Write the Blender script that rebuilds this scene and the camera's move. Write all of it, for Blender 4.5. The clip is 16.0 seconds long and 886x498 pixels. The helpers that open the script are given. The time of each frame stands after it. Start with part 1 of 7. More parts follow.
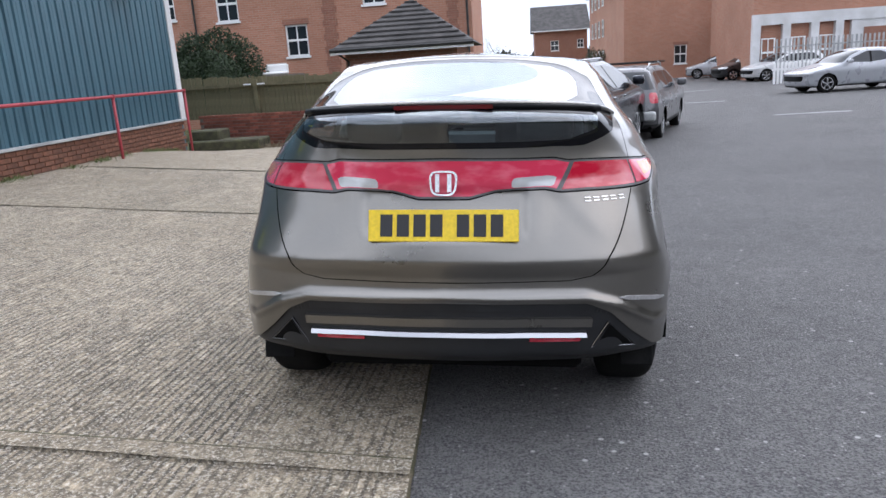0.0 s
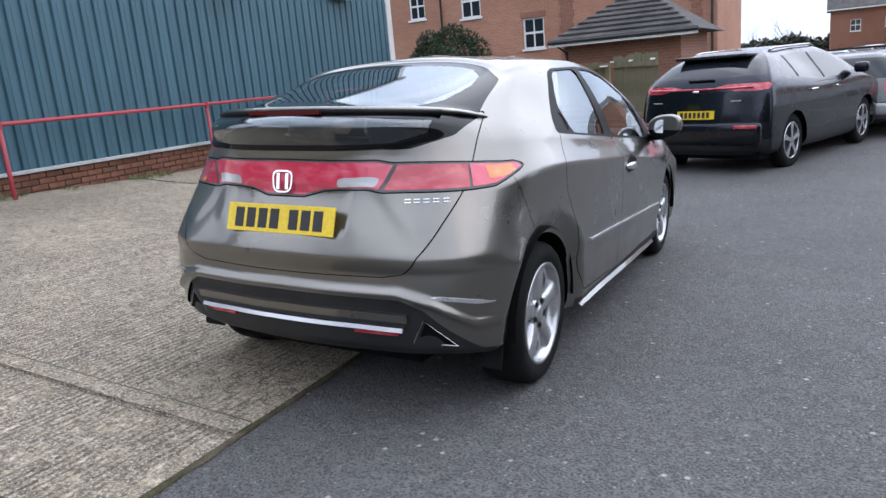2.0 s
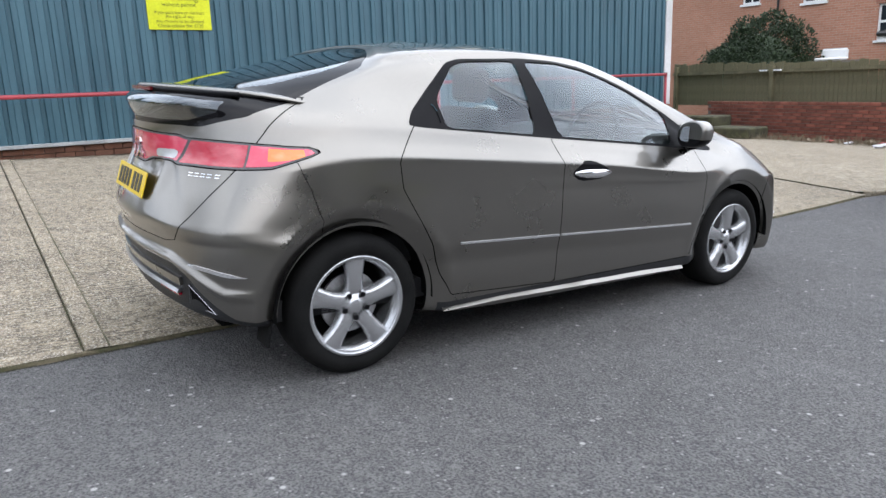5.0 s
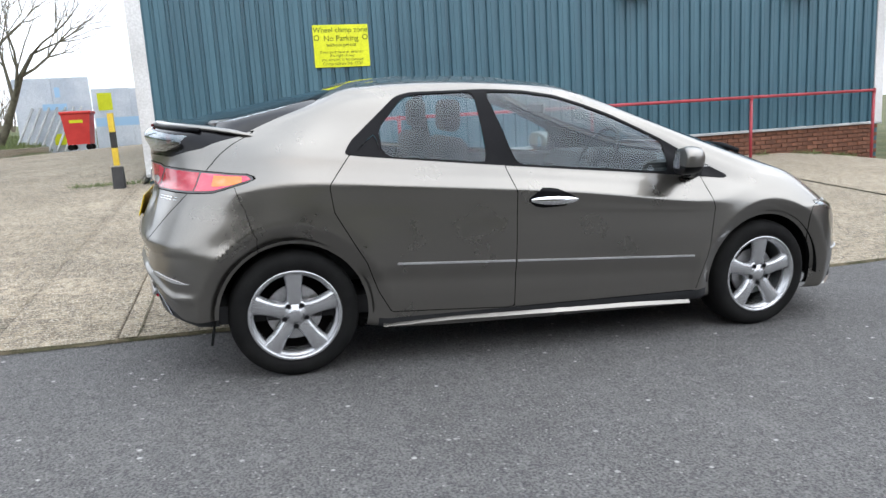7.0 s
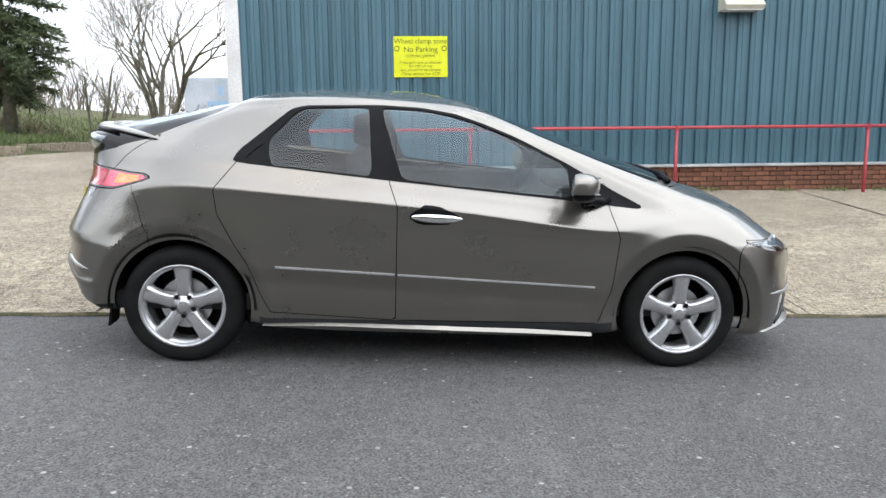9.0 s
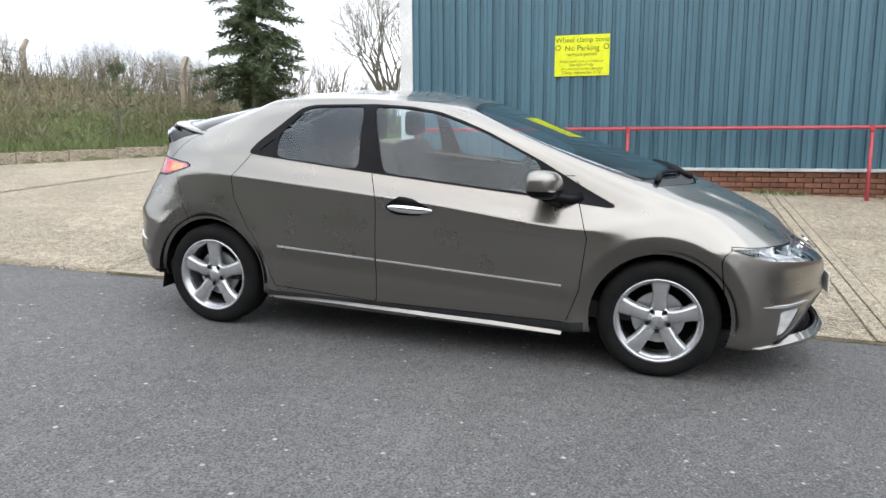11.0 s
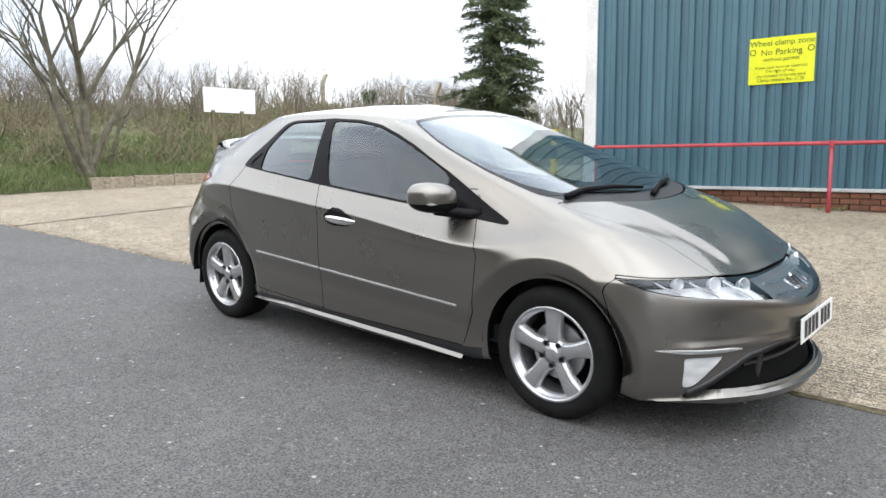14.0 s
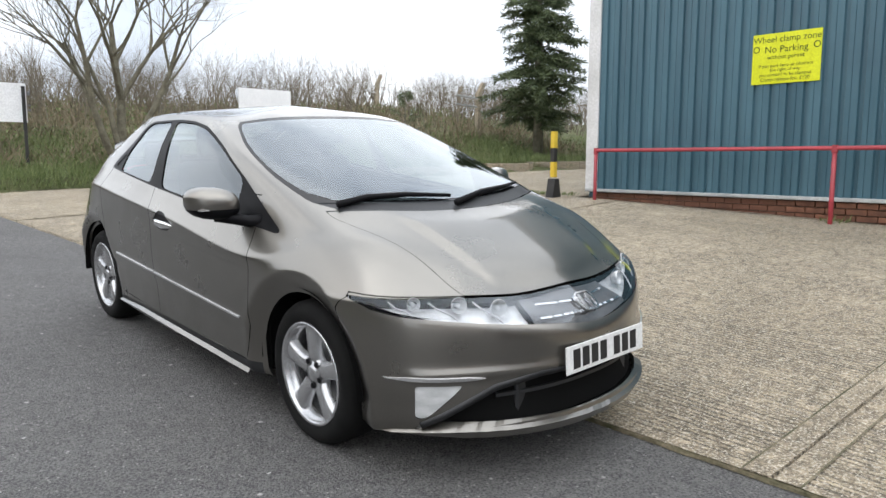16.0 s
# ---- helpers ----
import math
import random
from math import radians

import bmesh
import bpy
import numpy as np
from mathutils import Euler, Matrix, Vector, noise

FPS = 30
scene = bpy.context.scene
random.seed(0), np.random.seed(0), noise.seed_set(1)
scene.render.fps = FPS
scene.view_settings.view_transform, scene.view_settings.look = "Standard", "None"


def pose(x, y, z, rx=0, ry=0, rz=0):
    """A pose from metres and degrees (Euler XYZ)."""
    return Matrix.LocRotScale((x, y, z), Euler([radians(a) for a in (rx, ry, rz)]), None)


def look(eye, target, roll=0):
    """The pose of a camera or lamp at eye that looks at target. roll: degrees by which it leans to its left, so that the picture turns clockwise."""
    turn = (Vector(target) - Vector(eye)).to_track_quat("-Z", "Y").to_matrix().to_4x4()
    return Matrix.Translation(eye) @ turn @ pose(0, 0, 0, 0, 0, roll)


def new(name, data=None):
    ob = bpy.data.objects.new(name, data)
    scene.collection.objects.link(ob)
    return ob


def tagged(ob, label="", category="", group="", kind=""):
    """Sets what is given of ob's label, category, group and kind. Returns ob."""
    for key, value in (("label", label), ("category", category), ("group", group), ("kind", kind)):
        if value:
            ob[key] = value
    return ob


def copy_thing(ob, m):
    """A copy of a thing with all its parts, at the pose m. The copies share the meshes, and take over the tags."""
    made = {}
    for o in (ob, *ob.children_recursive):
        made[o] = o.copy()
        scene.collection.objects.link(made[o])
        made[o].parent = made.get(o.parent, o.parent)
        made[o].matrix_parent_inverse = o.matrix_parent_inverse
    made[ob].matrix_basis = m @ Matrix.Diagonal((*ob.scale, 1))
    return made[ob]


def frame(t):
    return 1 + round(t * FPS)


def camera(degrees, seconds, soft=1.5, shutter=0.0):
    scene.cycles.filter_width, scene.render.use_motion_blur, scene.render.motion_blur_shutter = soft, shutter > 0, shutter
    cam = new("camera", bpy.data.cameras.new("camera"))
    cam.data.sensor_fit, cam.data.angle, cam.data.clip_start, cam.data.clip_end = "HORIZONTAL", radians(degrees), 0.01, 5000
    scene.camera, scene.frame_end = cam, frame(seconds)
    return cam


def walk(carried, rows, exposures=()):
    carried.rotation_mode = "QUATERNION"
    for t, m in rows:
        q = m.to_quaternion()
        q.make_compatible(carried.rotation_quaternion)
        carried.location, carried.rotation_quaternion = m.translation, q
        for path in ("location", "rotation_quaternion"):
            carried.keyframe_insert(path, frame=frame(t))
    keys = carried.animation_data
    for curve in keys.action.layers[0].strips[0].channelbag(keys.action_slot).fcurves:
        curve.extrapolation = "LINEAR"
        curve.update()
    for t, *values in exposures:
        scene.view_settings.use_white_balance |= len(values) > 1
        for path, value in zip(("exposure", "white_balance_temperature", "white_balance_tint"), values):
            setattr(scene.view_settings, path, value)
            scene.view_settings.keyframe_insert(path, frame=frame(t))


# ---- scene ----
cam = camera(63.6, 16.0)
PATH = [
    (0, (0.281, -3.109, 1.268), (0.055, -1.166, 0.848), -3.5),
    (0.5, (0.699, -3.157, 1.264), (0.22, -1.26, 0.851), -3.9),
    (1, (1.068, -3.059, 1.221), (0.486, -1.185, 0.834), -3.4),
    (1.5, (1.446, -2.949, 1.23), (0.706, -1.132, 0.84), -4.0),
    (2, (1.842, -2.815, 1.223), (0.915, -1.088, 0.824), -4.0),
    (2.5, (2.117, -2.561, 1.204), (1.074, -0.907, 0.782), -4.5),
    (3, (2.443, -2.362, 1.173), (1.225, -0.834, 0.749), -4.8),
    (3.5, (2.685, -2.095, 1.154), (1.367, -0.658, 0.712), -3.7),
    (4, (2.88, -1.859, 1.168), (1.453, -0.528, 0.729), -4.0),
    (4.5, (3.193, -1.654, 1.169), (1.637, -0.477, 0.729), -2.3),
    (5, (3.437, -1.364, 1.166), (1.822, -0.257, 0.759), -0.2),
    (5.2, (3.521, -1.262, 1.183), (1.895, -0.164, 0.792), -1.1),
    (7.3, (4.238, 0.003, 1.157), (2.322, 0.469, 0.819), -0.1),
    (7.5, (4.257, 0.148, 1.137), (2.337, 0.593, 0.794), 0.8),
    (8, (4.352, 0.471, 1.18), (2.411, 0.819, 0.842), 0.5),
    (8.5, (4.485, 0.822, 1.199), (2.523, 1.008, 0.861), 0.5),
    (9, (4.477, 1.137, 1.214), (2.504, 1.248, 0.903), 1.7),
    (9.2, (4.487, 1.255, 1.224), (2.509, 1.327, 0.934), 1.2),
    (11.3, (4.527, 2.783, 1.23), (2.658, 2.144, 0.92), 2.9),
    (11.5, (4.451, 2.908, 1.192), (2.589, 2.233, 0.909), 3.6),
    (12, (4.329, 3.219, 1.202), (2.517, 2.426, 0.903), 1.8),
    (12.5, (4.235, 3.557, 1.225), (2.506, 2.59, 0.953), 0.8),
    (13, (3.982, 3.795, 1.225), (2.322, 2.719, 0.933), 3.0),
    (13.5, (3.751, 4.027, 1.23), (2.151, 2.86, 0.944), 0.3),
    (14, (3.491, 4.302, 1.251), (1.993, 3.011, 0.951), 1.3),
    (14.4, (3.239, 4.411, 1.27), (1.754, 3.111, 0.945), 3.0),
    (14.5, (3.168, 4.491, 1.264), (1.694, 3.175, 0.959), 1.0),
    (14.8, (3.023, 4.641, 1.279), (1.565, 3.298, 1.011), 0.8),
    (15, (2.93, 4.77, 1.272), (1.515, 3.377, 1.03), 0.8),
    (15.5, (2.654, 4.988, 1.276), (1.311, 3.54, 0.959), 2.5),
    (16, (2.349, 5.142, 1.3), (1.016, 3.683, 0.996), 1.7),
]
SLOPE = pose(0, 0, 0, -2.25)
walk(cam, [(t, SLOPE @ look(eye, target, roll)) for t, eye, target, roll in PATH], [(0, .36, 6080, 16), (2.2, .34, 5950, 15), (3.6, .6, 6050, 13), (5, .62, 6180, 13), (8, .74, 6350, 11), (13, .82, 6520, 11), (14.5, .85, 6560, 11), (15, .6, 6580, 11), (16, .45, 6580, 11)])

# ---- light ----
world = bpy.data.worlds.new("overcast_sky")
scene.world = world
world.use_nodes = True
wn, wl = world.node_tree.nodes, world.node_tree.links
wn.clear()
sky = wn.new("ShaderNodeTexSky")
sky.sky_type, sky.sun_disc = "NISHITA", False
sky.sun_elevation, sky.sun_rotation = radians(42), radians(100)
sky.air_density, sky.dust_density, sky.ozone_density = 1.0, 6.0, 1.0
cloud_map = wn.new("ShaderNodeTexCoord")
cloud_noise = wn.new("ShaderNodeTexNoise")
cloud_noise.inputs["Scale"].default_value = 2.2
cloud_noise.inputs["Detail"].default_value = 6.0
cloud_ramp = wn.new("ShaderNodeValToRGB")
cloud_ramp.color_ramp.elements[0].position, cloud_ramp.color_ramp.elements[0].color = 0.36, (6.2, 7.0, 8.1, 1)
cloud_ramp.color_ramp.elements[1].position, cloud_ramp.color_ramp.elements[1].color = 0.62, (12.8, 13.4, 14.0, 1)
cloud_mix = wn.new("ShaderNodeMix")
cloud_mix.data_type = "RGBA"
cloud_mix.inputs[0].default_value = 0.85
sky_out = wn.new("ShaderNodeBackground")
sky_out.inputs["Strength"].default_value = 0.105
world_out = wn.new("ShaderNodeOutputWorld")
wl.new(cloud_map.outputs["Generated"], cloud_noise.inputs["Vector"])
wl.new(cloud_noise.outputs["Fac"], cloud_ramp.inputs["Fac"])
wl.new(sky.outputs["Color"], cloud_mix.inputs[6])
# an overcast sky is brightest overhead
cloud_sep, cloud_rise, cloud_scale = wn.new("ShaderNodeSeparateXYZ"), wn.new("ShaderNodeMapRange"), wn.new("ShaderNodeVectorMath")
cloud_rise.inputs["To Min"].default_value, cloud_rise.inputs["To Max"].default_value = 0.95, 1.3
cloud_scale.operation = "SCALE"
wl.new(cloud_map.outputs["Generated"], cloud_sep.inputs[0])
wl.new(cloud_sep.outputs["Z"], cloud_rise.inputs["Value"])
wl.new(cloud_ramp.outputs["Color"], cloud_scale.inputs[0])
cloud_dot, cloud_lobe, cloud_sum = wn.new("ShaderNodeVectorMath"), wn.new("ShaderNodeMapRange"), wn.new("ShaderNodeMath")
cloud_dot.operation, cloud_sum.operation = "DOT_PRODUCT", "MULTIPLY"
cloud_dot.inputs[1].default_value = (0.35, 0.5, 0.79)
cloud_lobe.interpolation_type = "SMOOTHSTEP"
cloud_lobe.inputs["To Min"].default_value, cloud_lobe.inputs["To Max"].default_value = 1.12, 1.42
wl.new(cloud_map.outputs["Generated"], cloud_dot.inputs[0])
wl.new(cloud_dot.outputs["Value"], cloud_lobe.inputs["Value"])
wl.new(cloud_rise.outputs["Result"], cloud_sum.inputs[0])
wl.new(cloud_lobe.outputs["Result"], cloud_sum.inputs[1])
wl.new(cloud_sum.outputs[0], cloud_scale.inputs["Scale"])
wl.new(cloud_scale.outputs[0], cloud_mix.inputs[7])
wl.new(cloud_mix.outputs[2], sky_out.inputs["Color"])
wl.new(sky_out.outputs["Background"], world_out.inputs["Surface"])
sun = new("sun", bpy.data.lights.new("sun", "SUN"))
sun.data.energy, sun.data.angle, sun.data.color = 0.75, radians(75), (1.0, 0.96, 0.9)
sun.matrix_world = look((7, 14, 18), (0, 2, 0))


# ---- materials ----
def material(name, colour, rough=0.6, metal=0.0, spec=0.5):
    m = bpy.data.materials.new(name)
    m.use_nodes = True
    b = m.node_tree.nodes["Principled BSDF"]
    b.inputs["Base Color"].default_value = (*colour, 1)
    b.inputs["Roughness"].default_value = rough
    b.inputs["Metallic"].default_value = metal
    b.inputs["Specular IOR Level"].default_value = spec
    return m


def bsdf(m):
    return m.node_tree.nodes["Principled BSDF"]


def node(m, kind, **inputs):
    n = m.node_tree.nodes.new(kind)
    for k, v in inputs.items():
        n.inputs[k].default_value = v
    return n


def link(m, a, b):
    m.node_tree.links.new(a, b)


def coords(m, scale=(1, 1, 1), turn=(0, 0, 0)):
    """Object coordinates in metres, scaled."""
    tc, mp = node(m, "ShaderNodeTexCoord"), node(m, "ShaderNodeMapping")
    mp.inputs["Scale"].default_value, mp.inputs["Rotation"].default_value = scale, turn
    link(m, tc.outputs["Object"], mp.inputs["Vector"])
    return mp.outputs["Vector"]


def noise_of(m, vec, scale, detail=4.0, rough=0.55, lo=0.35, hi=0.65):
    n, r = node(m, "ShaderNodeTexNoise", Scale=scale, Detail=detail, Roughness=rough), node(m, "ShaderNodeMapRange")
    link(m, vec, n.inputs["Vector"])
    r.inputs["From Min"].default_value, r.inputs["From Max"].default_value = lo, hi
    link(m, n.outputs["Fac"], r.inputs["Value"])
    return r.outputs["Result"]


def mixed(m, fac, a, b, blend="MIX"):
    """Mix two colours; a and b are colours or sockets, fac a number or a socket."""
    n = node(m, "ShaderNodeMix")
    n.data_type, n.blend_type = "RGBA", blend
    for s, v in ((n.inputs[0], fac), (n.inputs[6], a), (n.inputs[7], b)):
        if isinstance(v, bpy.types.NodeSocket):
            link(m, v, s)
        elif isinstance(v, (int, float)):
            s.default_value = v
        else:
            s.default_value = (*v, 1)
    return n.outputs[2]


def paint(m, socket):
    link(m, socket, bsdf(m).inputs["Base Color"])


def bump(m, height, strength=0.4, distance=0.01, after=None):
    n = node(m, "ShaderNodeBump", Strength=strength, Distance=distance)
    link(m, height, n.inputs["Height"])
    if after:
        link(m, after, n.inputs["Normal"])
    link(m, n.outputs["Normal"], bsdf(m).inputs["Normal"])
    return n.outputs["Normal"]


def voronoi(m, vec, scale, feature="F1", out="Distance", rand=1.0):
    n = node(m, "ShaderNodeTexVoronoi", Scale=scale, Randomness=rand)
    n.feature = feature
    link(m, vec, n.inputs["Vector"])
    return n.outputs[out]


def ranged(m, socket, a, b, c=0.0, d=1.0):
    r = node(m, "ShaderNodeMapRange")
    for k, v in (("From Min", a), ("From Max", b), ("To Min", c), ("To Max", d)):
        r.inputs[k].default_value = v
    link(m, socket, r.inputs["Value"])
    return r.outputs["Result"]


def grained(name, dark, light, rough=0.8, big=1.5, fine=60.0, bumpy=0.2, metal=0.0, depth=0.004):
    """A plain material with stains at one scale and grain at another."""
    m = material(name, light, rough, metal)
    v = coords(m)
    a, b = noise_of(m, v, big, 5), noise_of(m, v, fine, 3)
    c = mixed(m, a, dark, light)
    paint(m, mixed(m, ranged(m, b, 0, 1, 0.0, 0.35), c, tuple(0.5 * x for x in dark)))
    if bumpy:
        bump(m, b, bumpy, depth)
    return m


def vary_by_object(m, colour, amount=0.25):
    """Colour times a factor that differs from piece to piece."""
    oi, r = node(m, "ShaderNodeObjectInfo"), node(m, "ShaderNodeHueSaturation")
    link(m, ranged(m, oi.outputs["Random"], 0, 1, 1 - amount, 1 + amount), r.inputs["Value"])
    link(m, colour, r.inputs["Color"])
    return r.outputs["Color"]


def make_asphalt():
    m = material("asphalt", (0.06, 0.06, 0.062), 0.75)
    v = coords(m)
    big = noise_of(m, v, 0.5, 6)
    fine = noise_of(m, v, 95, 2, 0.65, 0.36, 0.64)
    mid = noise_of(m, v, 22, 4, 0.6, 0.4, 0.6)
    c = mixed(m, big, (0.108, 0.105, 0.101), (0.145, 0.141, 0.135))
    wear = noise_of(m, v, 2.6, 5, 0.6, 0.42, 0.65)
    c = mixed(m, ranged(m, wear, 0, 1, 0, 0.35), c, (0.18, 0.178, 0.175))
    c = mixed(m, ranged(m, mid, 0, 1, 0, 0.4), c, (0.045, 0.045, 0.048))
    c = mixed(m, ranged(m, fine, 0, 0.5, 0.75, 0), c, (0.022, 0.022, 0.024))
    c = mixed(m, ranged(m, fine, 0.6, 1, 0, 0.6), c, (0.2, 0.197, 0.19))
    for size, cut, tone in ((60, 0.93, (0.3, 0.295, 0.28)), (28, 0.975, (0.42, 0.41, 0.39))):
        chips = node(m, "ShaderNodeTexVoronoi", Scale=size)
        link(m, v, chips.inputs["Vector"])
        sep = node(m, "ShaderNodeSeparateColor")
        link(m, chips.outputs["Color"], sep.inputs["Color"])
        pick = node(m, "ShaderNodeMath")
        pick.operation = "MULTIPLY"
        link(m, ranged(m, sep.outputs[0], cut, cut + 0.01), pick.inputs[0])
        link(m, ranged(m, chips.outputs["Distance"], 0.36, 0.2), pick.inputs[1])
        c = mixed(m, pick.outputs[0], c, tone)
    paint(m, c)
    bump(m, fine, 0.8, 0.012)
    return m


def make_concrete(name="tamped_concrete", grooved=1.0, tone=1.0):
    m = material(name, (0.3, 0.27, 0.22), 0.9)
    v = coords(m)
    big = noise_of(m, v, 0.45, 7, 0.65)
    mott = noise_of(m, v, 19, 6, 0.75, 0.42, 0.58)
    comb = node(m, "ShaderNodeTexWave", Scale=8.0, Distortion=5.5, Detail=4.0)
    comb.inputs["Detail Scale"].default_value = 1.2
    link(m, coords(m, (1, 0.16, 1)), comb.inputs["Vector"])
    worn = noise_of(m, coords(m, (1, 0.45, 1)), 2.2, 4, 0.6, 0.36, 0.6)
    groove = node(m, "ShaderNodeMath")
    groove.operation = "MULTIPLY"
    link(m, ranged(m, comb.outputs["Fac"], 0.45, 0.05, 0, 1), groove.inputs[0])
    link(m, ranged(m, worn, 0, 1, 0.2 * grooved, 0.85 * grooved), groove.inputs[1])
    grit = noise_of(m, v, 85, 2, 0.6, 0.36, 0.64)
    c = mixed(m, big, tuple(tone * q for q in (0.38, 0.305, 0.205)), tuple(tone * q for q in (0.57, 0.472, 0.335)))
    blot = noise_of(m, coords(m, (1, 0.6, 1)), 7, 4, 0.65, 0.4, 0.62)
    c = mixed(m, ranged(m, blot, 0, 1, 0.42, 0), c, (0.17, 0.145, 0.105))
    c = mixed(m, ranged(m, mott, 0, 0.6, 0.78, 0), c, (0.115, 0.095, 0.068))
    c = mixed(m, groove.outputs[0], c, (0.075, 0.066, 0.052))
    c = mixed(m, ranged(m, grit, 0.0, 0.3, 0.55, 0), c, (0.1, 0.09, 0.07))
    c = mixed(m, ranged(m, grit, 0.6, 1, 0, 0.8), c, (0.66, 0.6, 0.5))
    paint(m, c)
    n = bump(m, ranged(m, groove.outputs[0], 0, 1, 1, 0), 0.8, 0.02)
    bump(m, mott, 0.75, 0.014, n)
    return m


def make_cladding():
    m = material("blue_cladding", (0.085, 0.19, 0.245), 0.42)
    v = coords(m)
    streak = noise_of(m, coords(m, (2, 2, 0.12)), 2.5, 5)
    spot = noise_of(m, v, 0.9, 3, 0.5, 0.58, 0.72)
    c = mixed(m, streak, (0.036, 0.09, 0.12), (0.052, 0.122, 0.158))
    c = mixed(m, ranged(m, spot, 0, 1, 0, 0.25), c, (0.03, 0.068, 0.095))
    paint(m, c)
    link(m, ranged(m, streak, 0, 1, 0.35, 0.55), bsdf(m).inputs["Roughness"])
    return m


def make_brick(name, a, b, vary=0.25):
    m = material(name, a, 0.88)
    v = coords(m)
    c = mixed(m, noise_of(m, v, 6, 4), a, b)
    c = mixed(m, ranged(m, noise_of(m, v, 90, 2), 0, 1, 0, 0.4), c, tuple(0.55 * x for x in a))
    paint(m, vary_by_object(m, c, vary))
    bump(m, noise_of(m, v, 70, 3), 0.35, 0.004)
    return m


def make_brick_wall(name, a, b, mortar, width=0.225, height=0.075):
    """Far brickwork: courses and joints carried by the material."""
    m = material(name, a, 0.9)
    tc, sp, cb = node(m, "ShaderNodeTexCoord"), node(m, "ShaderNodeSeparateXYZ"), node(m, "ShaderNodeCombineXYZ")
    add = node(m, "ShaderNodeMath")
    link(m, tc.outputs["Object"], sp.inputs[0])
    link(m, sp.outputs["X"], add.inputs[0])
    link(m, sp.outputs["Y"], add.inputs[1])
    link(m, add.outputs[0], cb.inputs["X"])
    link(m, sp.outputs["Z"], cb.inputs["Y"])
    br = node(m, "ShaderNodeTexBrick", Scale=1.0)
    for k, val in (("Brick Width", width), ("Row Height", height), ("Mortar Size", 0.006), ("Bias", 0.0)):
        br.inputs[k].default_value = val
    for k, col in (("Color1", a), ("Color2", b), ("Mortar", mortar)):
        br.inputs[k].default_value = (*col, 1)
    link(m, cb.outputs[0], br.inputs["Vector"])
    st = noise_of(m, tc.outputs["Object"], 0.5, 5)
    paint(m, mixed(m, ranged(m, st, 0, 1, 0, 0.35), br.outputs["Color"], tuple(0.6 * x for x in a)))
    bump(m, br.outputs["Fac"], -0.4, 0.006)
    return m


ASPHALT = make_asphalt()
CONCRETE = make_concrete()
FLOATED = make_concrete("floated_concrete", 0.0, 0.84)
CLAD = make_cladding()
WHITE_TRIM = grained("white_painted_steel", (0.55, 0.55, 0.54), (0.72, 0.72, 0.72), 0.45, 1.2, 40, 0.05)
GREY_TRIM = grained("weathered_flashing", (0.3, 0.31, 0.31), (0.5, 0.51, 0.5), 0.6, 2.0, 40, 0.1)
BRICK = make_brick("plinth_brick", (0.12, 0.052, 0.03), (0.2, 0.085, 0.05))
RED_BRICK = make_brick("old_red_brick", (0.17, 0.05, 0.035), (0.24, 0.085, 0.055), 0.35)
MORTAR = grained("mortar", (0.14, 0.12, 0.1), (0.24, 0.21, 0.18), 0.95, 3, 90, 0.3)
HOUSE_BRICK = make_brick_wall("house_brickwork", (0.36, 0.165, 0.105), (0.43, 0.205, 0.135), (0.4, 0.3, 0.23))
DARK_BRICK = make_brick_wall("dark_brickwork", (0.24, 0.1, 0.065), (0.3, 0.13, 0.085), (0.3, 0.22, 0.17))
RED_STEEL = grained("red_painted_steel", (0.3, 0.035, 0.045), (0.42, 0.05, 0.065), 0.45, 3, 60, 0.08)
ROOF_TILE = grained("grey_roof_tile", (0.045, 0.042, 0.04), (0.09, 0.084, 0.08), 0.85, 2, 40, 0.3)
FENCE_WOOD = grained("weathered_fence_wood", (0.11, 0.1, 0.055), (0.2, 0.175, 0.1), 0.9, 2.5, 50, 0.3)
UPVC = material("white_upvc", (0.78, 0.78, 0.77), 0.35)
GRASS_SOIL = grained("grassy_soil", (0.06, 0.075, 0.025), (0.13, 0.125, 0.055), 1.0, 0.7, 8, 0.6, depth=0.05)
YELLOW = grained("yellow_paint", (0.62, 0.42, 0.03), (0.72, 0.52, 0.05), 0.5, 4, 60, 0.05)
BLACK_PAINT = grained("black_paint", (0.012, 0.012, 0.012), (0.03, 0.028, 0.026), 0.6, 4, 60, 0.05)


# ---- mesh helpers ----
def mesh_object(name, bm, mat, smooth=False):
    me = bpy.data.meshes.new(name)
    bm.normal_update()
    bm.to_mesh(me)
    bm.free()
    for m in mat if isinstance(mat, (list, tuple)) else [mat]:
        me.materials.append(m)
    if smooth:
        for p in me.polygons:
            p.use_smooth = True
    return new(name, me)


def part(name, bm, mat, parent, label="", smooth=False):
    ob = mesh_object(name, bm, mat, smooth)
    ob.parent = parent
    if label:
        tagged(ob, label)
    return ob


def thing(name, label, category, m=None, group="", kind=""):
    ob = new(name)
    ob.empty_display_size = 0.1
    if m is not None:
        ob.matrix_basis = m
    return tagged(ob, label, category, group, kind)


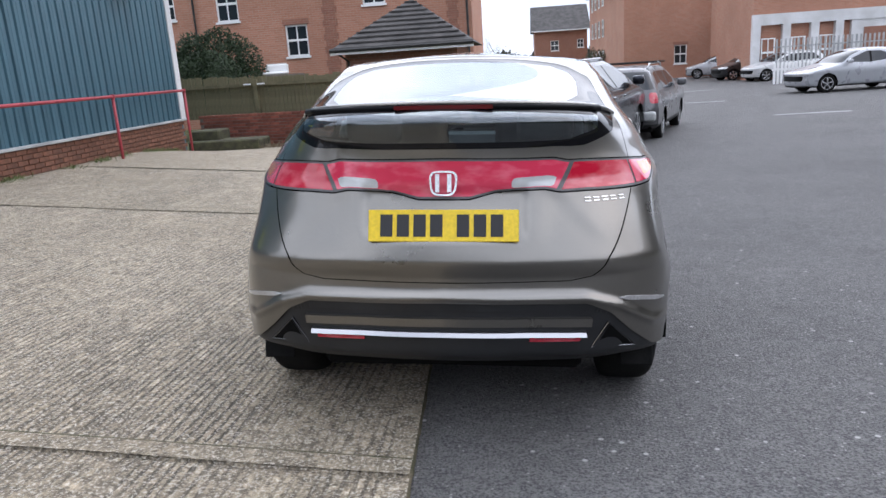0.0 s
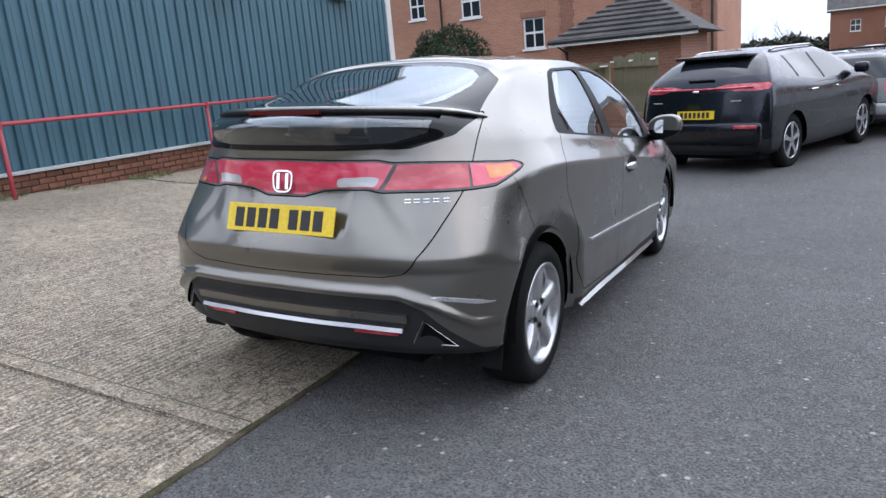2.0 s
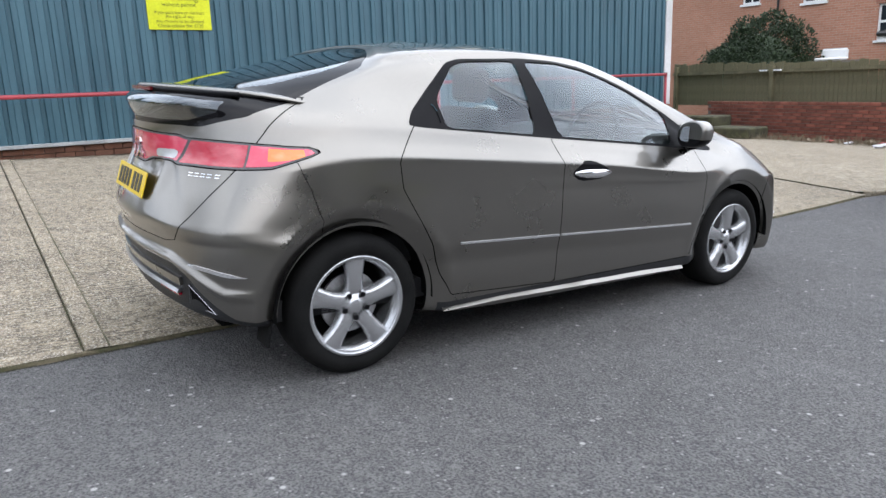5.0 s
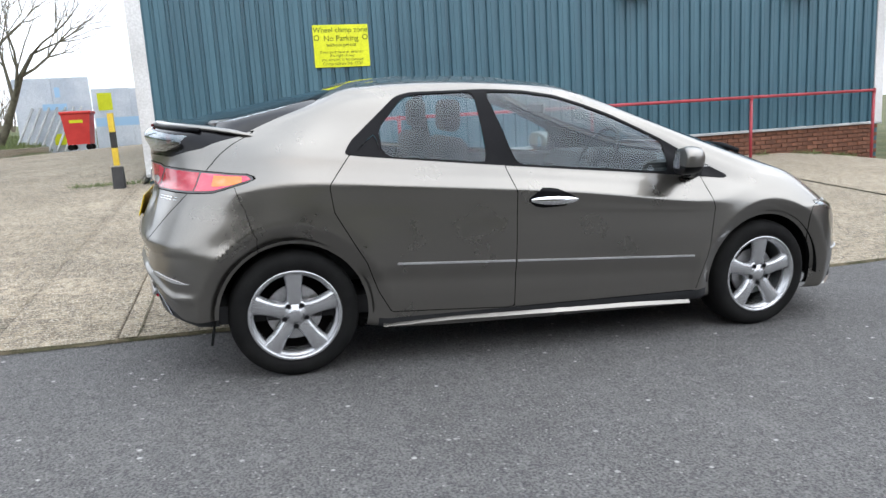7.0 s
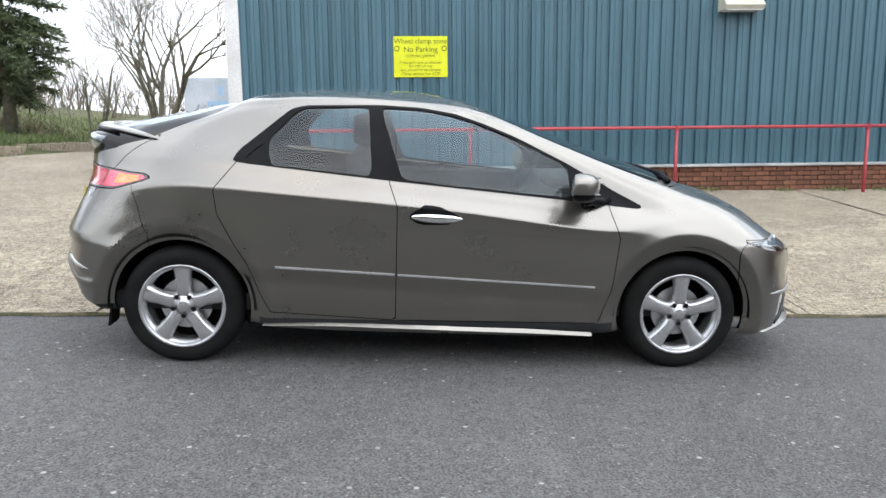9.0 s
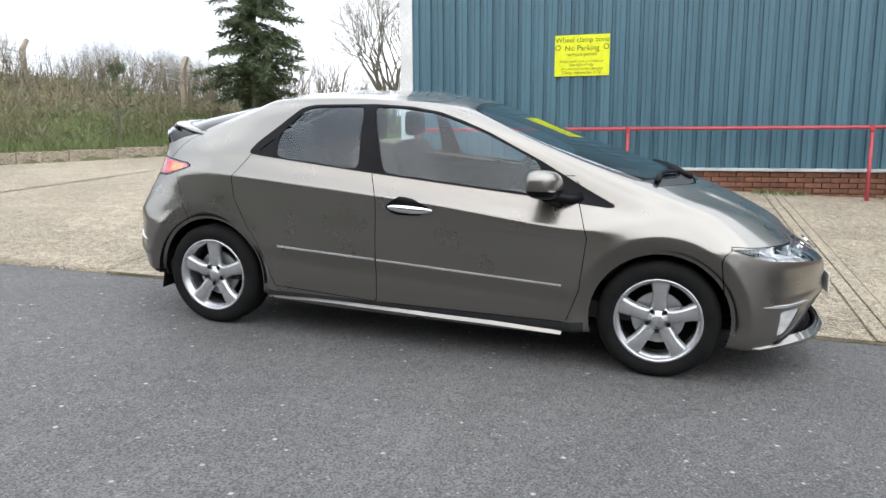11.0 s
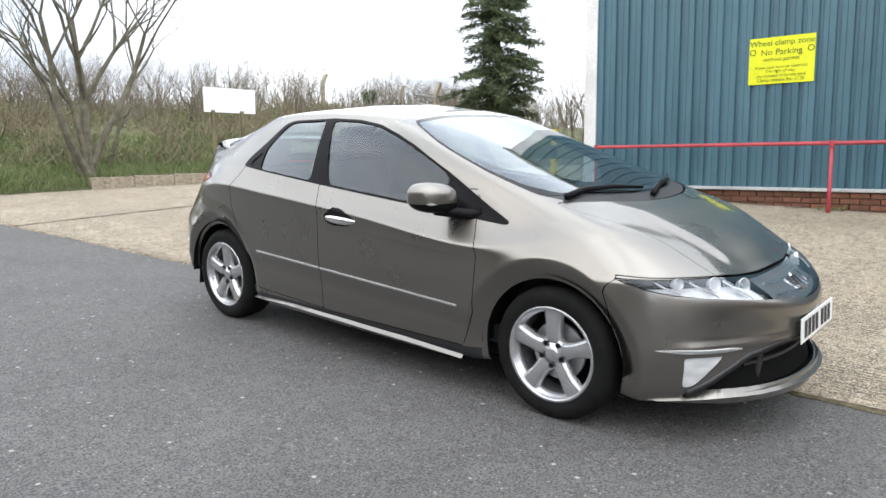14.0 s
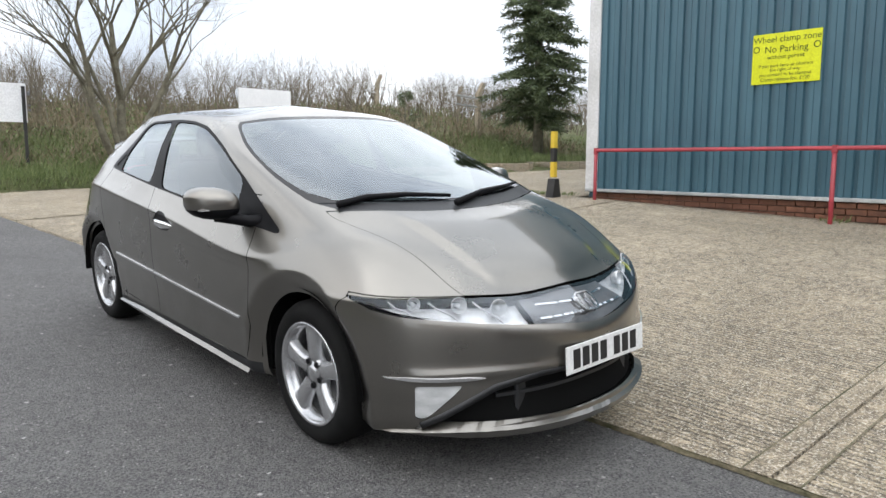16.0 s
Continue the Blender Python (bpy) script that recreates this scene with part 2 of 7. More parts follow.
def add_box(bm, x0, x1, y0, y1, z0, z1, m=None, bevel=0.0, segments=1):
    r = bmesh.ops.create_cube(bm, size=1.0)
    vs = r["verts"]
    for v in vs:
        v.co = Vector((x0 + (v.co.x + 0.5) * (x1 - x0), y0 + (v.co.y + 0.5) * (y1 - y0), z0 + (v.co.z + 0.5) * (z1 - z0)))
        if m is not None:
            v.co = m @ v.co
    if bevel:
        es = {e for v in vs for e in v.link_edges}
        bmesh.ops.bevel(bm, geom=list(es), offset=bevel, segments=segments, affect="EDGES", profile=0.5)
    return bm


def box(*a, **k):
    return add_box(bmesh.new(), *a, **k)


def add_tube(bm, points, radii, sides=8, caps=True):
    """A tapering tube through points."""
    rings = []
    pts = [Vector(p) for p in points]
    if not isinstance(radii, (list, tuple)):
        radii = [radii] * len(pts)
    side = None
    for i, p in enumerate(pts):
        d = (pts[min(i + 1, len(pts) - 1)] - pts[max(i - 1, 0)]).normalized()
        if side is None:
            side = d.orthogonal().normalized()
        side = (side - d * side.dot(d)).normalized()
        up = d.cross(side)
        rings.append([bm.verts.new(p + radii[i] * (math.cos(2 * math.pi * k / sides) * side + math.sin(2 * math.pi * k / sides) * up)) for k in range(sides)])
    for a, b in zip(rings, rings[1:]):
        for k in range(sides):
            bm.faces.new((a[k], a[(k + 1) % sides], b[(k + 1) % sides], b[k]))
    if caps:
        bm.faces.new(list(reversed(rings[0])))
        bm.faces.new(rings[-1])
    return bm


def tube(points, radii, sides=8):
    return add_tube(bmesh.new(), points, radii, sides)


def add_lathe(bm, profile, axis="x", sides=48, centre=(0, 0, 0), close=False):
    """Turns (r, a) pairs round an axis through centre; a runs along the axis."""
    c = Vector(centre)
    rings = []
    for r, a in profile:
        ring = []
        for k in range(sides):
            t = 2 * math.pi * k / sides
            u, w = r * math.cos(t), r * math.sin(t)
            ring.append(bm.verts.new(c + (Vector((a, u, w)) if axis == "x" else Vector((u, w, a)))))
        rings.append(ring)
    pairs = list(zip(rings, rings[1:])) + ([(rings[-1], rings[0])] if close else [])
    for p, q in pairs:
        for k in range(sides):
            bm.faces.new((p[k], p[(k + 1) % sides], q[(k + 1) % sides], q[k]))
    return bm


def add_prism(bm, outline, z0, z1, m=None):
    """A flat outline (x, y) raised from z0 to z1, placed by m."""
    m = m if m is not None else Matrix()
    lo = [bm.verts.new(m @ Vector((x, y, z0))) for x, y in outline]
    hi = [bm.verts.new(m @ Vector((x, y, z1))) for x, y in outline]
    n = len(lo)
    for i in range(n):
        bm.faces.new((lo[i], lo[(i + 1) % n], hi[(i + 1) % n], hi[i]))
    bm.faces.new(hi)
    bm.faces.new(list(reversed(lo)))
    return bm


def prism(*a, **k):
    return add_prism(bmesh.new(), *a, **k)


def grid_mesh(xs, ys, height):
    bm = bmesh.new()
    rows = [[bm.verts.new((x, y, height(x, y))) for x in xs] for y in ys]
    for a, b in zip(rows, rows[1:]):
        for i in range(len(xs) - 1):
            bm.faces.new((a[i], a[i + 1], b[i + 1], b[i]))
    return bm


# ---- ground levels ----
def ease(t):
    t = min(1.0, max(0.0, t))
    return t * t * (3 - 2 * t)


def line_through(pairs, v):
    for (a, p), (b, q) in zip(pairs, pairs[1:]):
        if v <= b:
            return p + (q - p) * min(1.0, max(0.0, (v - a) / (b - a)))
    return pairs[-1][1]


ROAD_PROFILE = [(-400, 0.9), (-40, 0.75), (-12, 0.47), (4.5, -0.177), (6.5, -0.22), (12, -0.28), (35, -0.42), (120, -0.5), (600, -0.5)]
EDGE = [(-60, 4.0), (-12, 0.47), (-7, 0.17), (-1, -0.13), (4.1, -0.4), (7.3, -0.58), (11, 0.55), (20, 3.4), (40, 9.0), (80, 16.0)]


def road_z(y):
    return line_through(ROAD_PROFILE, y)


def edge_x(y):
    return line_through(EDGE, y)


KERB = [(-60, -9.0), (-30, -7.5), (-22, -7.2), (-16, -7.0), (-12.3, -7.3), (-10, -9.2), (-7.5, -10.6), (-5, -10.9), (-2.9, -10.9), (-0.5, -10.6), (0.6, -10.9), (1.6, -60), (60, -60)]
CROSSFALL = [(-60, 0.2), (-11, 0.24), (-7.2, 0.57), (-2, 1.0), (100, 1.0)]


def kerb_y(x):
    return line_through(KERB, x)


def apron_z(x, y):
    """The concrete rises from the road's edge to the hall's wall, less so in the yard beyond it."""
    d = edge_x(min(y, 7.3)) - x
    return road_z(y) + 0.02 + 0.075 * line_through(CROSSFALL, y) * max(0.0, min(7.5 + 5 * ease((-1 - y) / 3), d))


def land_z(x, y):
    """The lie of the land: apron level, with a bank behind the kerb in the west."""
    d = edge_x(y) - x
    z = road_z(y)
    if d > 0:
        z = apron_z(x, y) * (1 - ease((y - 9) / 4)) + (road_z(y) + 0.1) * ease((y - 9) / 4)
    s = kerb_y(x) - y
    if s > 0:
        z += 0.24 * ease(s / 0.2) + 0.9 * ease(s / 4) + 1.0 * ease((s - 2) / 9)
    return z


MOSS = grained("moss_and_dirt", (0.05, 0.044, 0.03), (0.1, 0.1, 0.05), 1.0, 7, 60, 0.6)

EDGE_DIRT = grained("edge_dirt", (0.07, 0.07, 0.035), (0.2, 0.165, 0.11), 1.0, 9, 60, 0.7)

# ---- ground ----
xs = [-600, -300, -150, -80] + [-50 + 1.5 * i for i in range(24)] + [-14 + 0.5 * i for i in range(80)] + [27, 30, 36, 45, 60, 90, 150, 300, 600]
ys = [-600, -300, -150, -80, -60, -50] + [-40 + 1.0 * i for i in range(24)] + [-16 + 0.25 * i for i in range(24)] + [-10 + 0.5 * i for i in range(80)] + [32, 36, 42, 50, 60, 80, 110, 160, 250, 400, 600]
ground = mesh_object("ground", grid_mesh(xs, ys, lambda x, y: land_z(x, y) - 0.06 + (0.12 * noise.noise((0.5 * x, 0.5 * y, 0)) + 0.05 if y < kerb_y(x) - 0.5 else 0)), GRASS_SOIL, True)
tagged(ground, "rough grassy earth round the road and hall", "ground", kind="structure")


def road_strip():
    bm = bmesh.new()
    rows = []
    yy = [-60, -45, -30, -20] + [-14 + 0.5 * i for i in range(60)] + [18, 22, 28, 36, 48, 64, 90, 130]
    for y in yy:
        x0 = edge_x(y) - (0.02 if y < 7.3 else 0.0)
        far = 7.5 if y < 4 else 7.5 + (y - 4) * 1.4
        rows.append([bm.verts.new((x0 + (far - x0) * k / 16, y, road_z(y))) for k in range(17)])
    for a, b in zip(rows, rows[1:]):
        for i in range(16):
            bm.faces.new((a[i], a[i + 1], b[i + 1], b[i]))
    return bm


road = tagged(mesh_object("road", road_strip(), ASPHALT, True), "worn dark grey asphalt road with pale stone chips", "road", kind="structure")

# the concrete apron: bays with open joints and a floated margin along each joint
apron = thing("concrete_apron", "weathered tamped concrete forecourt laid in bays", "pavement", kind="structure")


def bay(y0, y1, skew):
    bm = bmesh.new()
    n, k = 44, 36
    for i in range(k + 1):
        for j in range(n + 1):
            y = y0 + (y1 - y0) * i / k
            x = edge_x(min(y, 7.3)) - (6.35 if y > -1.6 else 26.0) * (j / n) ** 1.3
            yy = max(y + skew * (edge_x(y) - x) * 0.012, kerb_y(x) - 0.02)
            bm.verts.new((x, yy, apron_z(x, y) + 0.004 * noise.noise((x, yy, 3))))
    bm.verts.ensure_lookup_table()
    for i in range(k):
        for j in range(n):
            a = i * (n + 1) + j
            bm.faces.new([bm.verts[q] for q in (a + 1, a, a + n + 1, a + n + 2)])
    ext = bmesh.ops.extrude_edge_only(bm, edges=[e for e in bm.edges if e.is_boundary])
    for v in ext["geom"]:
        if isinstance(v, bmesh.types.BMVert):
            v.co.z -= 0.08
    return bm


def margin(y0, y1, dz=0.004):
    bm, rows = bmesh.new(), []
    for j in range(40):
        row = []
        for y in (y0, y1):
            x = edge_x(y) + 0.002 - 6.3 * j / 39
            yy = y + (edge_x(y) - x) * 0.012
            row.append(bm.verts.new((x, yy, apron_z(x, y) + dz + 0.003 * noise.noise((2 * x, 3 * yy, 7)))))
        rows.append(row)
    for a, b in zip(rows, rows[1:]):
        bm.faces.new((a[0], a[1], b[1], b[0]))
    return bm


def edge_band(y0, y1):
    bm, rows = bmesh.new(), []
    for j in range(25):
        y = y0 + (y1 - y0) * j / 24
        rows.append([bm.verts.new((edge_x(y) + 0.003 - 0.11 * k / 2 - (0.015 * noise.noise((0, 4 * y, 1)) if k == 2 else 0), y, apron_z(edge_x(y), y) + 0.004 + 0.002 * noise.noise((k, 3 * y, 7)))) for k in range(3)])
    for a, b in zip(rows, rows[1:]):
        for k in range(2):
            bm.faces.new((a[k], a[k + 1], b[k + 1], b[k]))
    bmesh.ops.recalc_face_normals(bm, faces=bm.faces)
    return bm


JOINTS = [-11.2, -6.1, -1.62, -0.95, 4.08, 7.35]
for y0, y1 in zip(JOINTS, JOINTS[1:]):
    g0, g1 = (0.007 if y0 != -1.62 else 0.0), (0.007 if y1 != -1.62 else 0.0)
    part("slab", bay(y0 + g0, y1 - g1, 1.0), CONCRETE, apron, smooth=True)
    if y0 != -1.62 and y0 > -7:
        part("joint_margin", margin(y0 + 0.008, y0 + 0.105, 0.008), FLOATED, apron, smooth=True)
        part("joint_edge", margin(y0 + 0.105, y0 + 0.114, 0.009), EDGE_DIRT, apron)
    if y1 == 4.08:
        part("joint_margin", margin(y1 - 0.11, y1 - 0.008, 0.008), FLOATED, apron, smooth=True)
        part("joint_edge", margin(y1 - 0.119, y1 - 0.11, 0.009), EDGE_DIRT, apron)
    if y0 > -2:
        part("edge_margin", edge_band(y0 + (0.11 if y0 > -1.6 else 0.01), y1 - 0.012), FLOATED, apron, smooth=True)
part("joint_filler", margin(-0.965, -0.935, -0.02), MOSS, apron)
part("joint_filler", margin(4.065, 4.095, -0.02), MOSS, apron)

# moss along the concrete's edge
bm, rows = bmesh.new(), []
for j in range(240):
    y = -1.6 + 8.9 * j / 239
    w = 0.002 + 0.016 * max(0.0, noise.noise((0.0, 5 * y, 5))) + 0.005 * noise.noise((0.0, 23 * y, 5))
    rows.append([bm.verts.new((edge_x(y) + a, y, b)) for a, b in ((-0.004, apron_z(edge_x(y), y) + 0.003), (0.006, road_z(y) + 0.016), (0.007 + w, road_z(y) + 0.003))])
for a, b in zip(rows, rows[1:]):
    for k in range(2):
        bm.faces.new((a[k], a[k + 1], b[k + 1], b[k]))
bmesh.ops.recalc_face_normals(bm, faces=bm.faces)
tagged(part("moss_line", bm, EDGE_DIRT, apron, "dirt and moss along the joint"), kind="stuff")

# ---- the blue hall ----
WALL_X, HALL_Y0, HALL_Y1, FLASH_Z, HALL_TOP = -6.62, -1.42, 11.35, 0.68, 6.0
hall = thing("industrial_hall", "blue corrugated steel hall on a brick plinth", "building", kind="")


def cladding(length, top):
    bm = bmesh.new()
    pitch, depth = 0.2, 0.032
    prof = []
    y = 0.0
    while y < length:
        prof += [(y, 0), (y + 0.02, 0), (y + 0.032, -depth), (y + 0.072, -depth), (y + 0.084, 0), (y + 0.14, 0.002), (y + 0.144, -0.004), (y + 0.15, 0.002)]
        y += pitch
    prof = [(min(a, length), d) for a, d in prof]
    lo = [bm.verts.new((d, a, 0)) for a, d in prof]
    hi = [bm.verts.new((d, a, top)) for a, d in prof]
    for i in range(len(prof) - 1):
        if prof[i + 1][0] - prof[i][0] > 1e-4 or prof[i + 1][1] != prof[i][1]:
            bm.faces.new((lo[i], lo[i + 1], hi[i + 1], hi[i]))
    return bm


clad = part("cladding", cladding(HALL_Y1 - HALL_Y0 - 0.1, HALL_TOP - FLASH_Z), CLAD, hall)
clad.matrix_basis = pose(WALL_X, HALL_Y0 + 0.05, FLASH_Z)
part("end_wall", box(WALL_X - 22, WALL_X - 0.04, HALL_Y0, HALL_Y0 + 0.12, 0.3, HALL_TOP), CLAD, hall)
part("end_wall", box(WALL_X - 22, WALL_X - 0.04, HALL_Y1 - 0.12, HALL_Y1, -0.3, HALL_TOP), CLAD, hall)
part("roof", box(WALL_X - 22.1, WALL_X + 0.12, HALL_Y0 - 0.1, HALL_Y1 + 0.1, HALL_TOP, HALL_TOP + 0.2), GREY_TRIM, hall)
for y0, y1 in ((HALL_Y0 - 0.03, HALL_Y0 + 0.17), (HALL_Y1 - 0.16, HALL_Y1 + 0.03)):
    part("corner_trim", box(WALL_X - 0.2, WALL_X + 0.025, y0, y1, FLASH_Z - 0.03, HALL_TOP), WHITE_TRIM, hall)
part("drip_flashing", box(WALL_X - 0.06, WALL_X + 0.05, HALL_Y0 - 0.02, HALL_Y1 + 0.02, FLASH_Z - 0.045, FLASH_Z, bevel=0.006), GREY_TRIM, hall)
part("plinth_core", box(WALL_X - 0.25, WALL_X - 0.052, HALL_Y0 + 0.02, HALL_Y1 - 0.02, -0.5, FLASH_Z - 0.03), MORTAR, hall)

# ---- the pipe rail along the hall ----
RAIL_X, RAIL_Z = -6.33, 1.245
rail = thing("pipe_rail", "red painted tubular steel guard rail", "railing")
POST_Y = [-1.08, 2.15, 5.3, 8.3, 10.9]
part("top_rail", tube([(RAIL_X, POST_Y[0], RAIL_Z - 0.03), (RAIL_X, POST_Y[0] + 0.03, RAIL_Z), (RAIL_X, POST_Y[-1], RAIL_Z)], 0.026, 10), RED_STEEL, rail, smooth=True)
for y in POST_Y:
    part("post", tube([(RAIL_X, y, apron_z(RAIL_X, y) - 0.3 if y < 7 else -0.1), (RAIL_X, y, RAIL_Z)], 0.026, 10), RED_STEEL, rail, smooth=True)
    bm = bmesh.new()
    add_lathe(bm, [(0.0, -0.05), (0.034, -0.05), (0.034, 0.035), (0.0, 0.035)], "z", 12, (RAIL_X, y, RAIL_Z))
    part("collar", bm, RED_STEEL, rail)

# ---- houses ----
def house(name, label, x0, x1, y0, y1, z0, z1, ridge, mat, wins, group=""):
    """Brick house with its front towards -y; wins: (x0, x1, z0, z1) openings in the front."""
    h = thing(name, label, "house", group=group)
    xs_ = sorted({x0, x1, *[w[0] for w in wins], *[w[1] for w in wins]})
    bm = bmesh.new()
    for a, b in zip(xs_, xs_[1:]):
        zs = [z0]
        for w in wins:
            if w[0] <= a + 1e-6 and b <= w[1] + 1e-6:
                zs += [w[2], w[3]]
        zs.append(z1)
        for p, q in zip(zs[::2], zs[1::2]):
            add_box(bm, a, b, y0, y0 + 0.3, p, q)
    add_box(bm, x0, x0 + 0.3, y0 + 0.3, y1, z0, z1)
    add_box(bm, x1 - 0.3, x1, y0 + 0.3, y1, z0, z1)
    add_box(bm, x0 + 0.3, x1 - 0.3, y1 - 0.3, y1, z0, z1)
    bmesh.ops.remove_doubles(bm, verts=bm.verts, dist=0.001)
    part("wall", bm, mat, h)
    if ridge:
        bm = bmesh.new()
        o, mid = 0.35, (y0 + y1) / 2
        v = [bm.verts.new(p) for p in ((x0 - o, y0 - o, z1), (x1 + o, y0 - o, z1), (x1 + o, y1 + o, z1), (x0 - o, y1 + o, z1), (x0 - o, mid, ridge), (x1 + o, mid, ridge))]
        for f in ((0, 1, 5, 4), (2, 3, 4, 5), (1, 2, 5), (3, 0, 4), (3, 2, 1, 0)):
            bm.faces.new([v[i] for i in f])
        part("roof", bm, ROOF_TILE, h)
        part("gutter", box(x0 - o, x1 + o, y0 - o - 0.06, y0 - o + 0.02, z1 - 0.12, z1 - 0.02), UPVC, h)
    for a, b, p, q in wins:
        w = part("window", window_frame(b - a, q - p), UPVC, h)
        w.matrix_basis = pose(a, y0 + 0.06, p)
        g = part("pane", box(0.04, b - a - 0.04, 0.03, 0.045, 0.04, q - p - 0.04), DARK_GLASS, w)
        s = part("sill", box(-0.05, b - a + 0.05, -0.12, 0.06, -0.07, 0.0), UPVC, w)
        part("lintel", box(a - 0.08, b + 0.08, y0 - 0.012, y0 + 0.05, q + 0.004, q + 0.2), DARK_BRICK, h)
    return h


def window_frame(w, h):
    bm = bmesh.new()
    for a in ((0, 0.06, 0, h), (w - 0.06, w, 0, h), (0.06, w - 0.06, 0, 0.06), (0.06, w - 0.06, h - 0.06, h), (0.06, w - 0.06, 0.48 * h, 0.55 * h), (w / 2 - 0.02, w / 2 + 0.02, 0.06, 0.48 * h), (w / 2 - 0.02, w / 2 + 0.02, 0.55 * h, h - 0.06)):
        add_box(bm, a[0], a[1], 0, 0.06, a[2], a[3])
    return bm


DARK_GLASS = material("dark_window_glass", (0.02, 0.024, 0.028), 0.05)

house("brick_house", "orange-red brick house with white sash windows", -16, -1.2, 22.5, 30, -0.6, 5.5, 7.3, HOUSE_BRICK,
      [(-12.4, -11.72, 3.55, 4.5), (-10.2, -9.4, 3.37, 4.55), (-7.79, -6.99, 2.04, 3.11), (-4.95, -4.15, 3.6, 4.8)], "")
house("end_terrace_house", "brick end-terrace house with one small white window", 7.6, 24, 49, 60, -0.6, 6.0, 7.8, HOUSE_BRICK, [(10.95, 11.8, 0.5, 1.75)])
porch_house = house("porch_house", "brick house with a white rendered ground floor", 12.6, 34, 37.5, 46, -0.6, 5.4, 7.2, HOUSE_BRICK, [])
house("far_house", "distant brick house with a pitched roof", 2.3, 8.0, 80, 88, -0.6, 4.4, 7.2, DARK_BRICK, [(4.0, 4.9, 2.2, 3.3), (6.9, 7.6, 2.4, 3.3)])
house("terrace_row", "row of distant brick terraced houses", 7.9, 22, 62, 76, -0.6, 7.0, 9.0, HOUSE_BRICK, [])
garage = house("garage", "small brick garage with a hipped tiled roof", -4.2, -1.25, 16.0, 20.5, -0.4, 1.95, 0, DARK_BRICK, [])
bm = bmesh.new()
v = [bm.verts.new(p) for p in ((-4.5, 15.6, 1.95), (-0.8, 15.6, 1.95), (-0.8, 20.9, 1.95), (-4.5, 20.9, 1.95), (-2.65, 18.2, 3.3))]
for f in ((0, 1, 4), (1, 2, 4), (2, 3, 4), (3, 0, 4), (3, 2, 1, 0)):
    bm.faces.new([v[i] for i in f])
part("roof", bm, ROOF_TILE, garage)



# ---- the hatchback: materials ----
def make_paint(name, a, b, metal=0.92, rough=0.3):
    m = material(name, a, rough, metal)
    v = coords(m)
    flake = noise_of(m, v, 700, 1, 0.5, 0.3, 0.7)
    dust = noise_of(m, v, 3.0, 6, 0.6)
    paint(m, mixed(m, flake, a, b))
    link(m, ranged(m, dust, 0, 1, rough - 0.05, rough + 0.07), bsdf(m).inputs["Roughness"])
    bsdf(m).inputs["Coat Weight"].default_value = 1.0
    link(m, ranged(m, dust, 0, 1, 0.02, 0.07), bsdf(m).inputs["Coat Roughness"])
    return m


def make_glass(name, tint, straight=0.05, rough=0.0):
    """A thin pane: straight is its reflectance when looked at squarely, rising towards the edge-on view."""
    m = bpy.data.materials.new(name)
    m.use_nodes = True
    m.node_tree.nodes.clear()
    out, mix = node(m, "ShaderNodeOutputMaterial"), node(m, "ShaderNodeMixShader")
    lw, tr, gl = node(m, "ShaderNodeLayerWeight", Blend=0.5), node(m, "ShaderNodeBsdfTransparent"), node(m, "ShaderNodeBsdfGlossy", Roughness=rough)
    tr.inputs["Color"].default_value, gl.inputs["Color"].default_value = (*tint, 1), (.84, .89, .93, 1)
    rise = node(m, "ShaderNodeMath")
    rise.operation = "POWER"
    rise.inputs[1].default_value = 2.6
    link(m, lw.outputs["Facing"], rise.inputs[0])
    link(m, ranged(m, rise.outputs[0], 0, 1, straight, 1.0), mix.inputs[0])
    link(m, tr.outputs[0], mix.inputs[1])
    link(m, gl.outputs[0], mix.inputs[2])
    link(m, mix.outputs[0], out.inputs["Surface"])
    return m


CAR_PAINT = make_paint("bronze_grey_paint", (0.172, 0.163, 0.146), (0.228, 0.216, 0.193), 0.95, 0.31)
CAR_GLASS = make_glass("tinted_car_glass", (0.78, 0.88, 0.9), 0.05)
SCREEN_GLASS = make_glass("laminated_screen_glass", (0.6, 0.7, 0.7), 0.045)
HATCH_GLASS = make_glass("rear_hatch_glass", (0.5, 0.6, 0.62), 0.13)
CLEAR_LENS = make_glass("clear_lens", (0.94, 0.95, 0.96), 0.03)
GLOSS_BLACK = grained("gloss_black_trim", (0.006, 0.006, 0.007), (0.01, 0.01, 0.011), 0.4, 3, 200, 0)
FRIT = material("black_glass_border", (0.006, 0.006, 0.007), 0.03)
bsdf(FRIT).inputs["IOR"].default_value = 1.32
PLASTIC = grained("grey_black_plastic", (0.012, 0.0125, 0.014), (0.022, 0.023, 0.025), 0.5, 4, 300, 0.15, depth=0.001)
# near-black for hollows and undersides: the shade there is put into the colour
SHADE_BLACK = material("hollow_shade_black", (0.004, 0.004, 0.004), 0.9, 0.0, 0.1)
CABIN = grained("dark_cabin_trim", (0.012, 0.012, 0.013), (0.022, 0.022, 0.024), 0.8, 5, 200, 0.1)
FABRIC = grained("grey_seat_fabric", (0.014, 0.014, 0.015), (0.028, 0.028, 0.03), 0.95, 6, 300, 0.2)
CHROME = material("chrome", (0.82, 0.82, 0.83), 0.08, 1.0)
SATIN = grained("satin_silver", (0.6, 0.6, 0.61), (0.72, 0.72, 0.73), 0.32, 5, 100, 0.05, metal=0.8)
ALLOY = grained("alloy_wheel_silver", (0.46, 0.465, 0.475), (0.58, 0.585, 0.595), 0.27, 6, 150, 0.05, metal=0.75)
